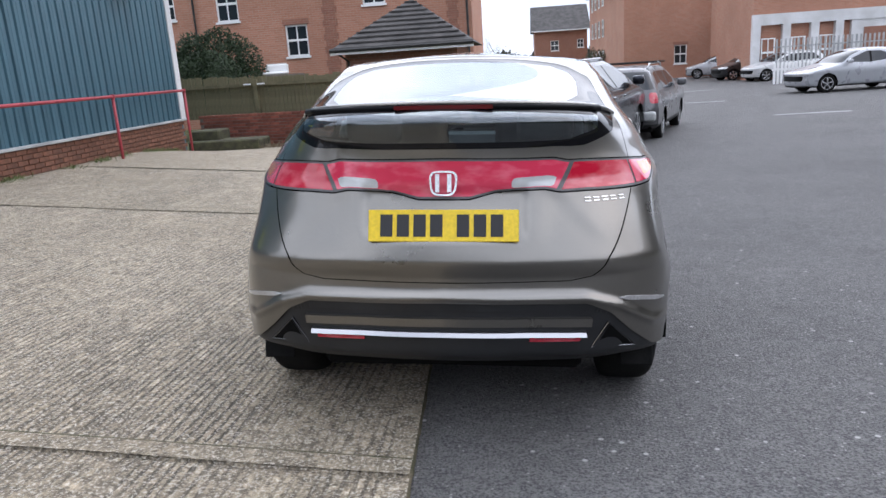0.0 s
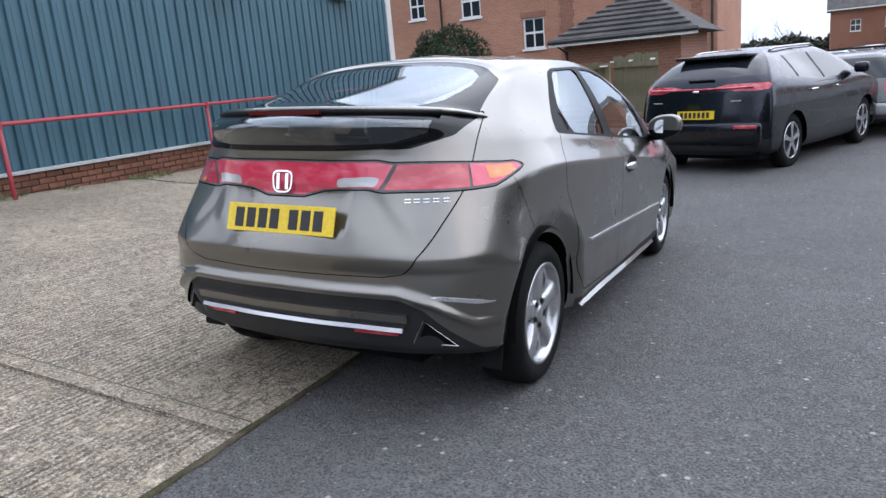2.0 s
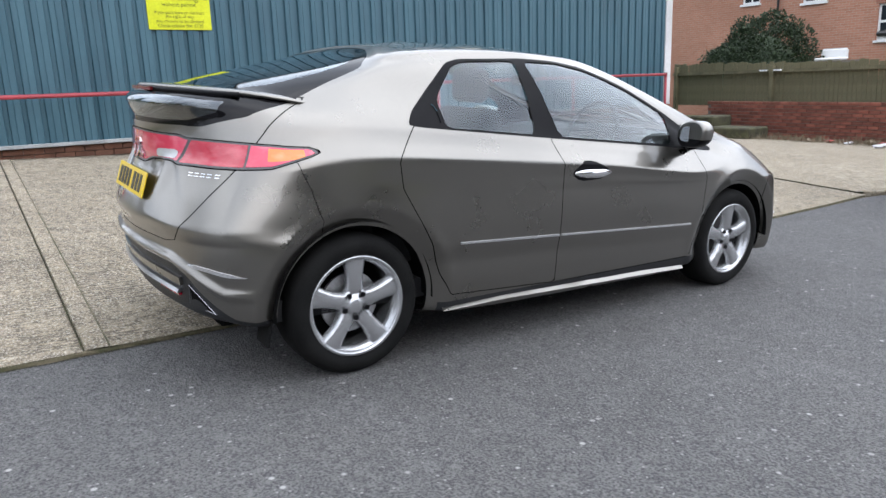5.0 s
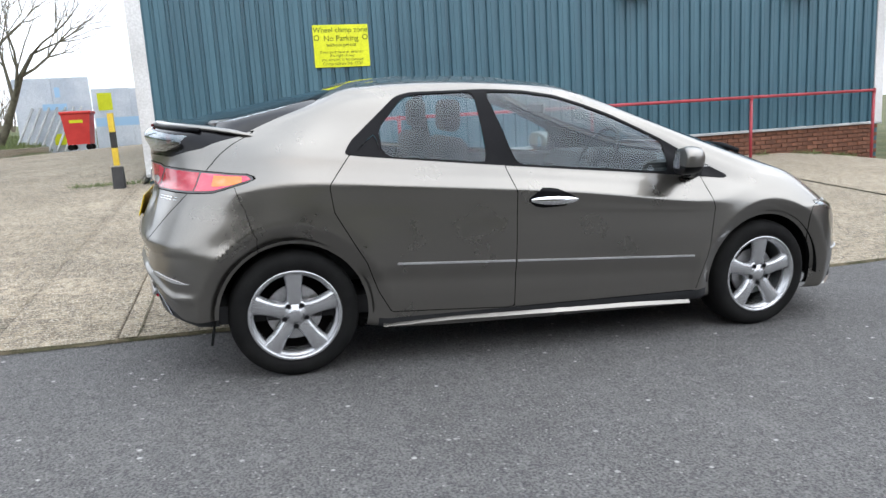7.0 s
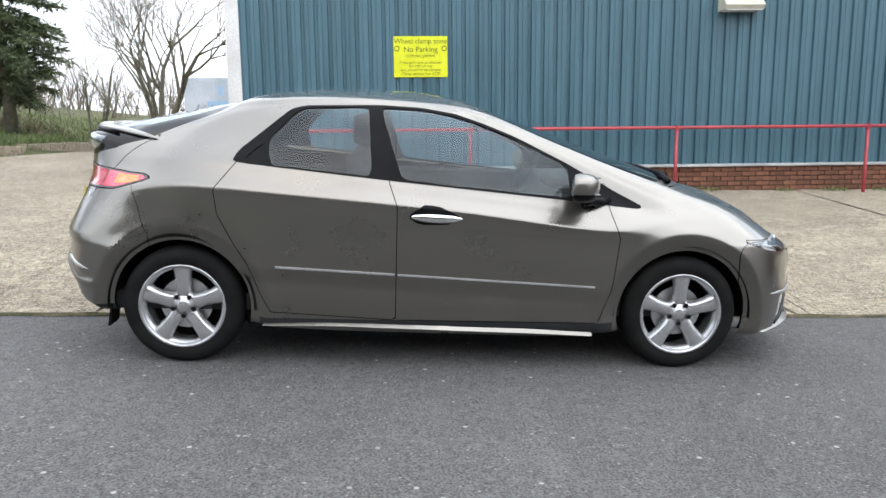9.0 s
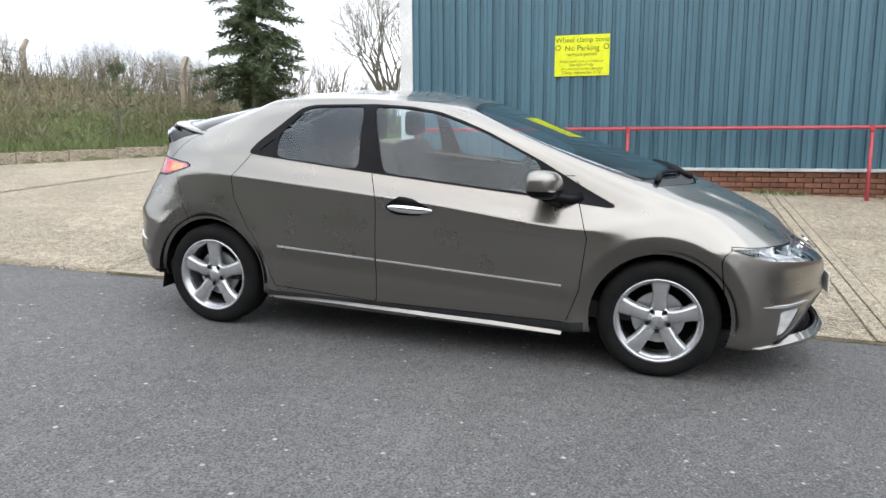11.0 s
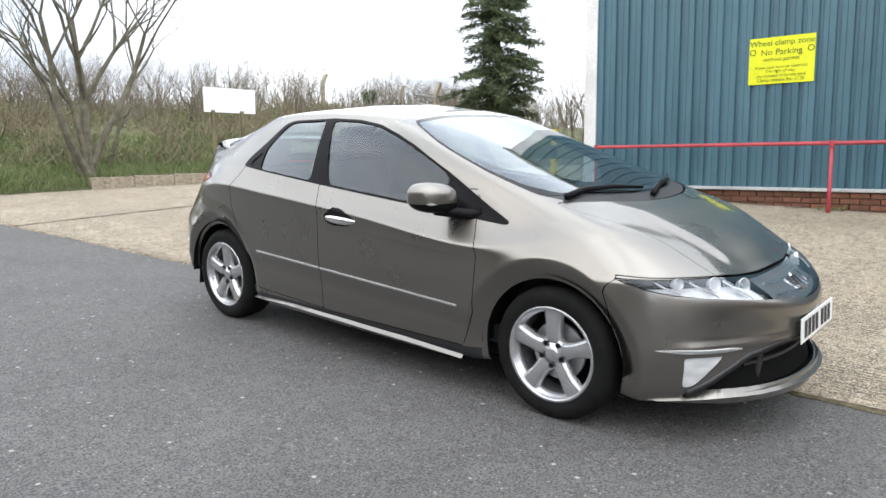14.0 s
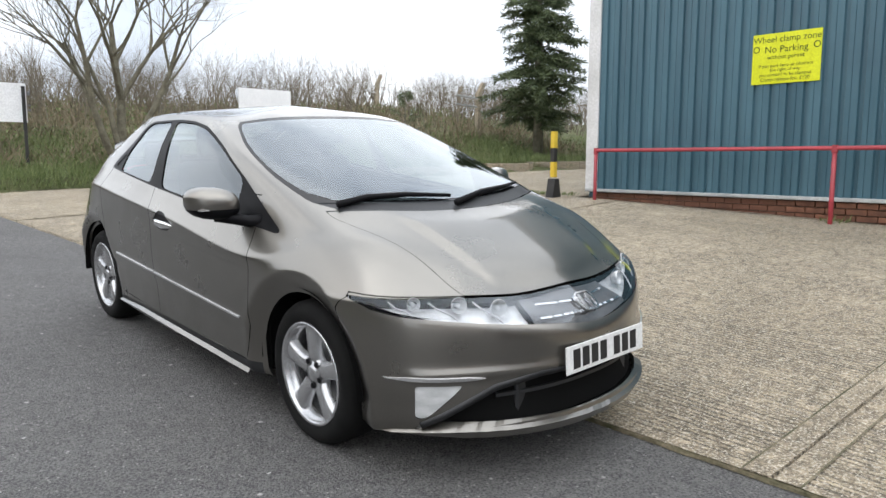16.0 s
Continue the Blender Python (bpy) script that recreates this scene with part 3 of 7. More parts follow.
LAMP_SILVER = grained("lamp_reflector_silver", (0.6, 0.61, 0.62), (0.85, 0.86, 0.87), 0.25, 14, 40, 0.3, metal=0.25, depth=0.008)
RUBBER = grained("tyre_rubber", (0.005, 0.005, 0.005), (0.010, 0.010, 0.0095), 0.85, 8, 150, 0.2)

bsdf(RUBBER).inputs["Specular IOR Level"].default_value = 0.2
bsdf(GLOSS_BLACK).inputs["Specular IOR Level"].default_value = 0.08


def make_lamp(name, colour, rough=0.08):
    m = material(name, colour, rough)
    v = coords(m)
    lines = node(m, "ShaderNodeTexWave", Scale=90.0, Distortion=0.0)
    link(m, v, lines.inputs["Vector"])
    # highlights painted into the lens: paler patches mixed into its base colour
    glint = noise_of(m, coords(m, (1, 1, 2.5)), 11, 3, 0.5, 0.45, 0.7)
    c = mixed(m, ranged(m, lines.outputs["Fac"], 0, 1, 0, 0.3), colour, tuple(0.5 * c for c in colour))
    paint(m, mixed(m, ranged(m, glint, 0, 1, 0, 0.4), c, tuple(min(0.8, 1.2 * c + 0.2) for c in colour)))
    bsdf(m).inputs["Coat Weight"].default_value = 1.0
    return m


LAMP_GREY = grained("lamp_surround_grey", (0.07, 0.068, 0.07), (0.12, 0.118, 0.12), 0.3, 8, 60, 0.0)
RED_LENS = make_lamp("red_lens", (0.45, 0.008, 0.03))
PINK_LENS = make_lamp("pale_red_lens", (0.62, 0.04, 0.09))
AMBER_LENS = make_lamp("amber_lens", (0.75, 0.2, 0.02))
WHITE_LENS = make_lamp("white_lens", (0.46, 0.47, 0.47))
PLATE_YELLOW = grained("yellow_plate", (0.72, 0.5, 0.01), (0.8, 0.58, 0.02), 0.35, 5, 80, 0.0)
PLATE_WHITE = grained("white_plate", (0.68, 0.68, 0.67), (0.76, 0.76, 0.75), 0.35, 5, 80, 0.0)
INK = material("black_print", (0.012, 0.012, 0.014), 0.5)

# ---- the hatchback: character lines of one half, from the nose round the side to the tail: (x, y, z) ----
UNDER = [(0, 3.40, .165), (.25, 3.37, .165), (.5, 3.26, .165), (.68, 3.08, .17), (.79, 2.95, .18), (.80, 2.6, .19), (.79, 2.15, .19), (.79, 1.4, .19), (.79, .6, .2), (.79, 0, .22), (.74, -.36, .24), (.55, -.55, .26), (.3, -.60, .26), (0, -.62, .26)]
LIP = [(0, 3.52, .195), (.25, 3.49, .195), (.5, 3.38, .20), (.71, 3.19, .205), (.83, 3.0, .21), (.855, 2.6, .215), (.86, 2.15, .215), (.86, 1.4, .22), (.855, .6, .225), (.855, 0, .24), (.81, -.39, .27), (.62, -.585, .30), (.3, -.66, .305), (0, -.68, .305)]
BUMPER_LOW = [(0, 3.495, .32), (.25, 3.468, .32), (.5, 3.372, .32), (.728, 3.21, .325), (.845, 3.0, .33), (.868, 2.6, .33), (.875, 2.15, .33), (.875, 1.4, .33), (.872, .6, .33), (.868, 0, .33), (.825, -.405, .34), (.64, -.60, .36), (.3, -.68, .38), (0, -.70, .38)]
BUMPER_MID = [(0, 3.51, .44), (.25, 3.48, .44), (.5, 3.37, .44), (.738, 3.20, .44), (.852, 2.99, .45), (.876, 2.6, .46), (.878, 2.15, .46), (.878, 1.4, .47), (.876, .6, .48), (.87, 0, .48), (.825, -.415, .48), (.64, -.62, .49), (.3, -.70, .5), (0, -.72, .5)]
LAMP_BOTTOM = [(0, 3.50, .565), (.25, 3.467, .59), (.5, 3.355, .615), (.74, 3.165, .645), (.848, 2.95, .66), (.874, 2.6, .63), (.882, 2.15, .60), (.885, 1.4, .60), (.881, .6, .6), (.868, 0, .6), (.818, -.42, .6), (.635, -.62, .6), (.3, -.70, .6), (0, -.725, .6)]
LAMP_TOP = [(0, 3.335, .69), (.25, 3.308, .682), (.5, 3.25, .702), (.735, 3.09, .71), (.828, 2.925, .72), (.866, 2.6, .72), (.881, 2.15, .70), (.886, 1.4, .73), (.878, .6, .72), (.855, 0, .70), (.795, -.42, .68), (.62, -.61, .675), (.3, -.70, .69), (0, -.72, .70)]
SHOULDER = [(0, 3.17, .805), (.25, 3.135, .808), (.46, 3.05, .828), (.665, 2.89, .868), (.768, 2.75, .855), (.835, 2.52, .80), (.880, 2.15, .765), (.884, 1.4, .845), (.870, .6, .905), (.835, .02, .938), (.757, -.31, .905), (.605, -.50, .895), (.3, -.63, .895), (0, -.665, .895)]
BELT = [(0, 2.80, .955), (.26, 2.775, .96), (.5, 2.68, .972), (.69, 2.55, .968), (.752, 2.44, .935), (.785, 2.3, .893), (.805, 2.1, .90), (.818, 1.4, .962), (.808, .6, 1.035), (.765, .1, 1.075), (.685, -.20, 1.08), (.55, -.45, 1.075), (.3, -.595, 1.068), (0, -.645, 1.07)]
MID_GLASS = [(0, 2.11, 1.185), (.3, 2.08, 1.187), (.52, 2.01, 1.19), (.66, 1.93, 1.192), (.70, 1.85, 1.185), (.715, 1.74, 1.18), (.728, 1.6, 1.18), (.738, 1.2, 1.19), (.722, .6, 1.2), (.675, .15, 1.195), (.615, -.12, 1.175), (.50, -.34, 1.185), (.3, -.46, 1.20), (0, -.51, 1.205)]
CANT_RAIL = [(0, 1.50, 1.385), (.28, 1.51, 1.38), (.47, 1.53, 1.362), (.555, 1.53, 1.348), (.60, 1.48, 1.345), (.615, 1.40, 1.345), (.628, 1.28, 1.35), (.632, 1.05, 1.36), (.625, .6, 1.35), (.595, .3, 1.325), (.55, .17, 1.306), (.43, .21, 1.345), (.25, .27, 1.37), (0, .29, 1.378)]
ROOF_EDGE = [(0, 1.37, 1.415), (.25, 1.37, 1.408), (.42, 1.34, 1.39), (.48, 1.28, 1.388), (.50, 1.2, 1.392), (.515, 1.1, 1.397), (.52, 1.0, 1.401), (.52, .8, 1.403), (.51, .6, 1.40), (.49, .42, 1.388), (.45, .36, 1.384), (.34, .37, 1.398), (.2, .4, 1.41), (0, .41, 1.415)]
ROOF_TOP = [(0, y, 1.443) for y in (1.2, 1.19, 1.17, 1.14, 1.1, 1.05, 1.0, .95, .85, .78, .73, .7, .68, .67)]
LINES = [UNDER, LIP, BUMPER_LOW, BUMPER_MID, LAMP_BOTTOM, LAMP_TOP, SHOULDER, BELT, MID_GLASS, CANT_RAIL, ROOF_EDGE, ROOF_TOP]


def catmull(p0, p1, p2, p3, t):
    return 0.5 * (2 * p1 + (p2 - p0) * t + (2 * p0 - 5 * p1 + 4 * p2 - p3) * t * t + (3 * p1 - p0 - 3 * p2 + p3) * t ** 3)


def spline_rows(rows, per, mirrored=False):
    """Resamples an array of control rows (first axis) smoothly; mirrored: the ends meet their own mirror image."""
    rows = np.asarray(rows, float)
    flip = np.array([-1.0, 1, 1]) if mirrored else None
    first = rows[1] * flip if mirrored else 2 * rows[0] - rows[1]
    last = rows[-2] * flip if mirrored else 2 * rows[-1] - rows[-2]
    ext = np.concatenate([[first], rows, [last]])
    out, par = [], []
    for i in range(len(rows) - 1):
        for k in range(per):
            out.append(catmull(ext[i], ext[i + 1], ext[i + 2], ext[i + 3], k / per))
            par.append(i + k / per)
    out.append(rows[-1])
    par.append(len(rows) - 1)
    return np.array(out), np.array(par)


def smooth01(t):
    t = np.clip(t, 0, 1)
    return t * t * (3 - 2 * t)


def signed_distance(P, outline):
    """Distance from 2D points to a closed outline, positive inside."""
    Q = np.asarray(outline, float)
    d = np.full(len(P), 1e9)
    inside = np.zeros(len(P), bool)
    for a, b in zip(Q, np.roll(Q, -1, 0)):
        e, w = b - a, P - a
        t = np.clip((w @ e) / (e @ e), 0, 1)
        d = np.minimum(d, np.hypot(*(w - t[:, None] * e).T))
        hit = ((a[1] > P[:, 1]) != (b[1] > P[:, 1])) & (P[:, 0] < (b[0] - a[0]) * (P[:, 1] - a[1]) / (b[1] - a[1] + 1e-12) + a[0])
        inside ^= hit
    return np.where(inside, d, -d)


def rounded(outline, r, n=4):
    """The outline with its corners rounded."""
    out, k = [], len(outline)
    for i in range(k):
        p, a, b = (np.array(outline[j % k], float) for j in (i, i - 1, i + 1))
        da, db = a - p, b - p
        ra, rb = min(r, 0.45 * np.hypot(*da)), min(r, 0.45 * np.hypot(*db))
        s, e = p + da / np.hypot(*da) * ra, p + db / np.hypot(*db) * rb
        for j in range(n + 1):
            t = j / n
            out.append((1 - t) ** 2 * s + 2 * t * (1 - t) * p + t * t * e)
    return out


class Skin:
    """A sheet of polygons that is cut into named pieces along curves. Rows of V: x y z u v nx ny nz."""

    def __init__(self, grid, us, vs):
        n, m = grid.shape[:2]
        du, dv = np.gradient(grid, axis=0), np.gradient(grid, axis=1)
        nn = np.cross(dv, du)
        nn /= np.maximum(np.linalg.norm(nn, axis=2, keepdims=True), 1e-9)
        U, W = np.meshgrid(us, vs, indexing="ij")
        self.V = [tuple(r) for r in np.concatenate([grid, U[..., None], W[..., None], nn], 2).reshape(-1, 8)]
        self.pieces = {"body": [[i * m + j, i * m + j + 1, (i + 1) * m + j + 1, (i + 1) * m + j] for i in range(n - 1) for j in range(m - 1)]}

    def split(self, name, f, into):
        """Moves what has f > 0 from one piece into another. f: from the array V to a number for each row."""
        val = f(np.array(self.V))
        stay, moved, cut = [], [], {}

        def crossing(a, b):
            key = (min(a, b), max(a, b))
            if key not in cut:
                p, q = key
                t = val[p] / (val[p] - val[q])
                cut[key] = len(self.V)
                self.V.append(tuple(x + (y - x) * t for x, y in zip(self.V[p], self.V[q])))
            return cut[key]

        for poly in self.pieces[name]:
            s = [val[i] > 0 for i in poly]
            if all(s):
                moved.append(poly)
            elif not any(s):
                stay.append(poly)
            else:
                a, b = [], []
                for k, i in enumerate(poly):
                    j = poly[(k + 1) % len(poly)]
                    (a if s[k] else b).append(i)
                    if s[k] != s[(k + 1) % len(poly)]:
                        c = crossing(i, j)
                        a.append(c)
                        b.append(c)
                moved.append(a)
                stay.append(b)
        self.pieces[name] = stay
        self.pieces[into] = self.pieces.get(into, []) + moved

    def panel(self, name, f, into, gap=0.0022):
        """Like split, with an open shut line of twice the gap round the panel."""
        self.split(name, lambda V: f(V) + gap, "_edge")
        self.split("_edge", lambda V: f(V) - gap, into)
        self.pieces["gap"] = self.pieces.get("gap", []) + self.pieces.pop("_edge")

    def mesh(self, names, mat, sides=(1,), offset=0.0, scale=1.0):
        V = np.array(self.V)
        verts, faces, normals, index = [], [], [], {}
        for side in sides:
            for nm in names:
                for poly in self.pieces.get(nm, []):
                    f = []
                    for i in poly:
                        r = V[i]
                        key = (side, round(r[0], 5), round(r[1], 5), round(r[2], 5)) if abs(r[0]) > 1e-5 else (0, 0, round(r[1], 5), round(r[2], 5))
                        if key not in index:
                            index[key] = len(verts)
                            n = r[5:8] / max(1e-9, np.linalg.norm(r[5:8]))
                            p = r[:3] + offset * n
                            if abs(r[0]) < 1e-5:
                                p[0], n[0] = 0.0, 0.0
                            verts.append((side * p[0], p[1], p[2]))
                            normals.append((side * n[0], n[1], n[2]))
                        if index[key] not in f:
                            f.append(index[key])
                    if len(f) > 2:
                        faces.append(f if side > 0 else f[::-1])
        me = bpy.data.meshes.new(names[0])
        me.from_pydata(verts, [], faces)
        me.materials.append(mat)
        me.validate()
        me.polygons.foreach_set("use_smooth", [True] * len(me.polygons))
        me.normals_split_custom_set_from_vertices(normals[:len(me.vertices)])
        return me


def build_skin():
    per_u, per_v = 20, 12
    rings = np.array([spline_rows(r, per_u, True)[0] for r in LINES])
    us = spline_rows(LINES[0], per_u, True)[1]
    grid, vs = spline_rows(rings, per_v)
    grid = np.transpose(grid, (1, 0, 2)).copy()
    x, y, z = grid[..., 0].copy(), grid[..., 1].copy(), grid[..., 2].copy()
    U, W = np.meshgrid(us, vs, indexing="ij")
    # wheel-arch lips turn in towards the opening, and stand a little proud
    for cy in (0.0, 2.635):
        r = np.hypot(y - cy, z - 0.305)
        on = (x > 0.6)
        lip = np.clip((0.445 - r) / 0.095, 0, 1)
        grid[..., 0] += on * (0.004 * smooth01((0.50 - r) / 0.07) - 0.055 * lip)
    # sharper shoulder: hollow under it along the doors
    side = smooth01((y - 0.05) / 0.3) * smooth01((2.35 - y) / 0.25)
    zs = np.interp(y, [-.13, .18, 1.09, 2.23], [.95, .935, .868, .75])
    grid[..., 0] -= side * 0.003 * np.exp(-((z - (zs - 0.10)) / 0.07) ** 2) * (x > 0.6)
    # the shoulder is a crisp crease from the tail lamp to the front wing: flat facets meet along it
    along = smooth01((y + 0.5) / 0.25) * smooth01((2.6 - y) / 0.75) * (x > 0.55)
    low = np.clip(W.astype(int), 0, len(LINES) - 2)
    at_u = np.arange(len(us))[:, None]
    part_v = (W - low)[..., None]
    flat = rings[low, at_u] * (1 - part_v) + rings[low + 1, at_u] * part_v
    facet_w = (along * smooth01((W - 5.05) / 0.35) * smooth01((6.95 - W) / 0.3))[..., None]
    grid[...] = grid * (1 - facet_w) + flat * facet_w
    grid[..., 0] += along * 0.006 * np.clip(1 - np.abs(W - 6) / 0.45, 0, 1)
    # lower door flank tucks under the rubbing strip
    zr = np.interp(y, [.49, 2.13], [.54, .46])
    grid[..., 0] -= side * 0.012 * smooth01((zr - z) / 0.10) * (x > 0.6) * (z > 0.15)
    # tail: the side facets of the tailgate stand upright beside the number-plate recess
    rear = smooth01((-0.35 - y) / 0.15)
    facet = smooth01((x - (0.34 + 0.95 * (0.90 - z))) / 0.08) * smooth01((z - 0.68) / 0.12) * smooth01((0.93 - z) / 0.03)
    grid[..., 1] -= rear * 0.008 * facet * smooth01((0.75 - x) / 0.15)
    grid[..., 1] += rear * 0.012 * smooth01((0.30 - np.abs(x)) / 0.03) * smooth01((z - 0.74) / 0.03) * smooth01((0.92 - z) / 0.03)
    # tail: crease over the lower bumper, and the step below the tailgate
    grid[..., 1] -= rear * 0.022 * np.clip(np.minimum(1 - (z - 0.672) / 0.2, 1 - (0.672 - z) / 0.06), 0, 1)
    grid[..., 1] -= rear * 0.022 * np.exp(-((z - np.interp(x, [0, .5, .62, .75], [.545, .535, .50, .42])) / 0.018) ** 2)
    # tail: the lower glass stands nearly upright, with a ledge under the spoiler
    upright = smooth01((U - 10.05) / 0.9) * smooth01((W - 6.6) / 1.4) * (1 - smooth01((W - 7.93) / 0.14))
    grid[..., 1] -= 0.088 * upright
    # bonnet: raised centre between two soft creases
    top = smooth01((W - 5.1) / 0.4) * smooth01((7.0 - W) / 0.3)
    grid[..., 2] += 0.012 * top * smooth01((0.36 + 0.05 * (W - 5) - x) / 0.07)
    # nose: blade over the lower grille
    front = smooth01((y - 2.95) / 0.2)
    grid[..., 1] += front * 0.012 * np.exp(-((z - 0.43) / 0.02) ** 2) * smooth01((0.8 - x) / 0.1)
    return Skin(grid, us, vs)


DLO = [(.262, 1.062), (.30, 1.12), (.545, 1.328), (.62, 1.347), (1.0, 1.36), (1.22, 1.352), (1.40, 1.325), (1.55, 1.278), (1.70, 1.222), (1.98, 1.092), (2.25, .948), (2.395, .878), (2.36, .868), (1.96, .908), (1.06, .985), (.33, 1.052)]
FRONT_GLASS = [(1.125, .99), (1.008, 1.345), (1.22, 1.34), (1.40, 1.312), (1.55, 1.265), (1.70, 1.208), (1.985, 1.075), (2.0, .918)]
REAR_GLASS = [(.455, 1.048), (.44, 1.17), (.575, 1.315), (.635, 1.335), (.945, 1.347), (.97, 1.004)]
QUARTER = [(.318, 1.072), (.425, 1.16), (.435, 1.062)]
FRONT_DOOR = [(1.062, 1.02), (1.06, .975), (1.103, .86), (1.103, .262), (2.17, .262), (2.23, .44), (2.255, .72), (2.20, .885), (2.18, 1.02)]
REAR_DOOR = [(1.062, 1.02), (1.06, .975), (1.103, .86), (1.103, .262), (.46, .295), (.40, .40), (.345, .55), (.285, .65), (.20, .80), (.183, .925), (.29, 1.06), (.5, 1.1)]


def yz(V):
    return V[:, 1:3]


def on_side(V):
    return (V[:, 0] > 0.5) & (V[:, 1] > -0.45) & (V[:, 1] < 3.05)


def sided(outline, shrink=0.0):
    return lambda V: np.where(on_side(V), signed_distance(yz(V), outline) - shrink, -1.0)


def in_uv(outline, scale=0.1):
    """An outline in the sheet's own u, v; distances made roughly metric."""
    o = np.asarray(outline, float) * (0.25, 0.12)
    return lambda V: signed_distance(V[:, 3:5] * (0.25, 0.12), o)


def in_xz(outline, rear):
    return lambda V: np.where(V[:, 1] < -0.25 if rear else V[:, 1] > 2.9, signed_distance(V[:, [0, 2]], outline), -1.0)


def make_hatchback(at):
    car = thing("hatchback_car", "bronze-grey metallic five-door hatchback parked half on concrete", "car", at)
    s = build_skin()
    # openings
    for cy in (0.0, 2.635):
        s.split("body", lambda V: np.where(V[:, 0] > 0.55, 0.352 - np.hypot(V[:, 1] - cy, V[:, 2] - 0.305), -1), "wheel_hole")
    s.split("body", sided(rounded(DLO, 0.02, 3)), "window_trim")
    s.split("window_trim", sided(rounded(FRONT_GLASS, 0.03, 3)), "front_window")
    s.split("window_trim", sided(rounded(REAR_GLASS, 0.03, 3)), "rear_window")
    s.split("window_trim", sided(rounded(QUARTER, 0.02, 3)), "quarter_window")
    # glass front and back
    s.split("body", in_uv([(-1, 7.03), (2.5, 7.03), (2.88, 7.2), (3.05, 7.6), (3.02, 8.3), (2.9, 8.8), (2.6, 8.93), (-1, 8.93)]), "windscreen_edge")
    s.split("windscreen_edge", in_uv([(-1, 7.2), (2.35, 7.2), (2.72, 7.36), (2.88, 7.65), (2.84, 8.3), (2.75, 8.7), (2.5, 8.84), (-1, 8.84)]), "windscreen")
    s.split("windscreen_edge", lambda V: 7.17 - V[:, 4], "cowl")
    s.split("body", in_uv([(14, 6.86), (11.3, 6.88), (10.62, 7.15), (10.12, 7.82), (10.12, 7.97), (14, 7.97)]), "low_glass_edge")
    s.split("low_glass_edge", in_uv([(14, 7.03), (11.5, 7.05), (10.98, 7.3), (10.82, 7.76), (14, 7.9)]), "lower_rear_glass")
    s.split("body", in_uv([(14, 7.97), (10.12, 7.97), (10.08, 8.5), (9.97, 8.9), (10.05, 9.0), (10.6, 9.2), (14, 9.25)]), "up_glass_edge")
    s.split("up_glass_edge", in_uv([(14, 8.05), (11.5, 8.05), (11.0, 8.25), (10.75, 8.6), (10.8, 8.85), (11.2, 8.98), (14, 9.0)]), "upper_rear_glass")
    # lamps
    s.panel("body", in_uv([(-1, 4.03), (2.0, 4.03), (3.0, 4.03), (3.5, 4.12), (3.8, 4.4), (3.98, 4.85), (3.3, 4.93), (2.0, 4.97), (-1, 4.97)]), "headlamp", 0.0015)
    s.split("headlamp", lambda V: 1.12 - 0.2 * (V[:, 4] - 4.5) - V[:, 3], "grille_lens")
    lamp_edge = in_uv([(14, 5.86), (12.7, 5.86), (12.4, 5.98), (12.2, 6.0), (11.4, 6.02), (10.62, 6.0), (10.1, 6.0), (9.6, 6.18), (9.48, 6.28), (9.7, 6.42), (10.2, 6.5), (10.8, 6.55), (11.4, 6.60), (14, 6.66)])
    s.panel("body", lamp_edge, "lamp_rim", 0.0015)
    s.split("lamp_rim", lambda V: lamp_edge(V) - 0.006, "tail_lamp")
    s.split("tail_lamp", lambda V: 10.53 - V[:, 3], "outer_lamp")
    s.split("tail_lamp", lambda V: 10.57 - V[:, 3], "lamp_rim")
    s.split("outer_lamp", lambda V: signed_distance(V[:, 3:5], [(9.68, 6.16), (10.2, 6.14), (10.26, 6.42), (9.75, 6.36)]), "amber_lamp")
    s.split("tail_lamp", lambda V: V[:, 3] - (11.53 + 0.35 * (6.6 - V[:, 4])), "centre_lamp")
    s.split("tail_lamp", lambda V: V[:, 3] - (11.475 + 0.35 * (6.6 - V[:, 4])), "lamp_rim")
    s.split("centre_lamp", lambda V: signed_distance(V[:, 3:5], [(11.76, 6.08), (12.22, 6.06), (12.22, 6.24), (11.70, 6.27)]), "reversing_lamp")
    # panels
    s.panel("body", in_uv([(-1, 5.02), (2.02, 5.02), (2.45, 6.0), (2.85, 6.95), (2.8, 7.02), (-1, 7.02)]), "bonnet", 0.0011)
    s.panel("body", in_uv([(14, 3.98), (11.6, 3.98), (11.38, 4.15), (11.18, 5.0), (10.9, 5.6), (10.58, 6.2), (10.40, 6.7), (10.22, 7.25), (10.04, 7.8), (10.04, 7.98), (14, 7.98)]), "tailgate")
    s.panel("body", sided(FRONT_DOOR), "front_door")
    s.panel("body", sided(REAR_DOOR), "rear_door")
    s.panel("body", in_uv([(-1, -1), (4.15, -1), (4.15, 3.9), (3.95, 4.8), (3.9, 5.0), (-1, 5.0)]), "front_bumper")
    s.panel("body", in_uv([(14, -1), (9.3, -1), (9.32, 5.0), (9.52, 5.6), (9.78, 6.1), (10.5, 6.4), (11.3, 5.2), (11.5, 4.2), (14, 4.2)]), "rear_bumper", 0.0009)
    s.split("body", lambda V: np.where((V[:, 0] > 0.6) & (V[:, 1] > 0.38) & (V[:, 1] < 2.27), 0.262 - V[:, 2], -1), "sill")
    s.split("front_door", sided(rounded([(1.155, .815), (1.24, .876), (1.315, .868), (1.43, .818), (1.36, .775), (1.21, .772)], .012, 2)), "handle_recess")
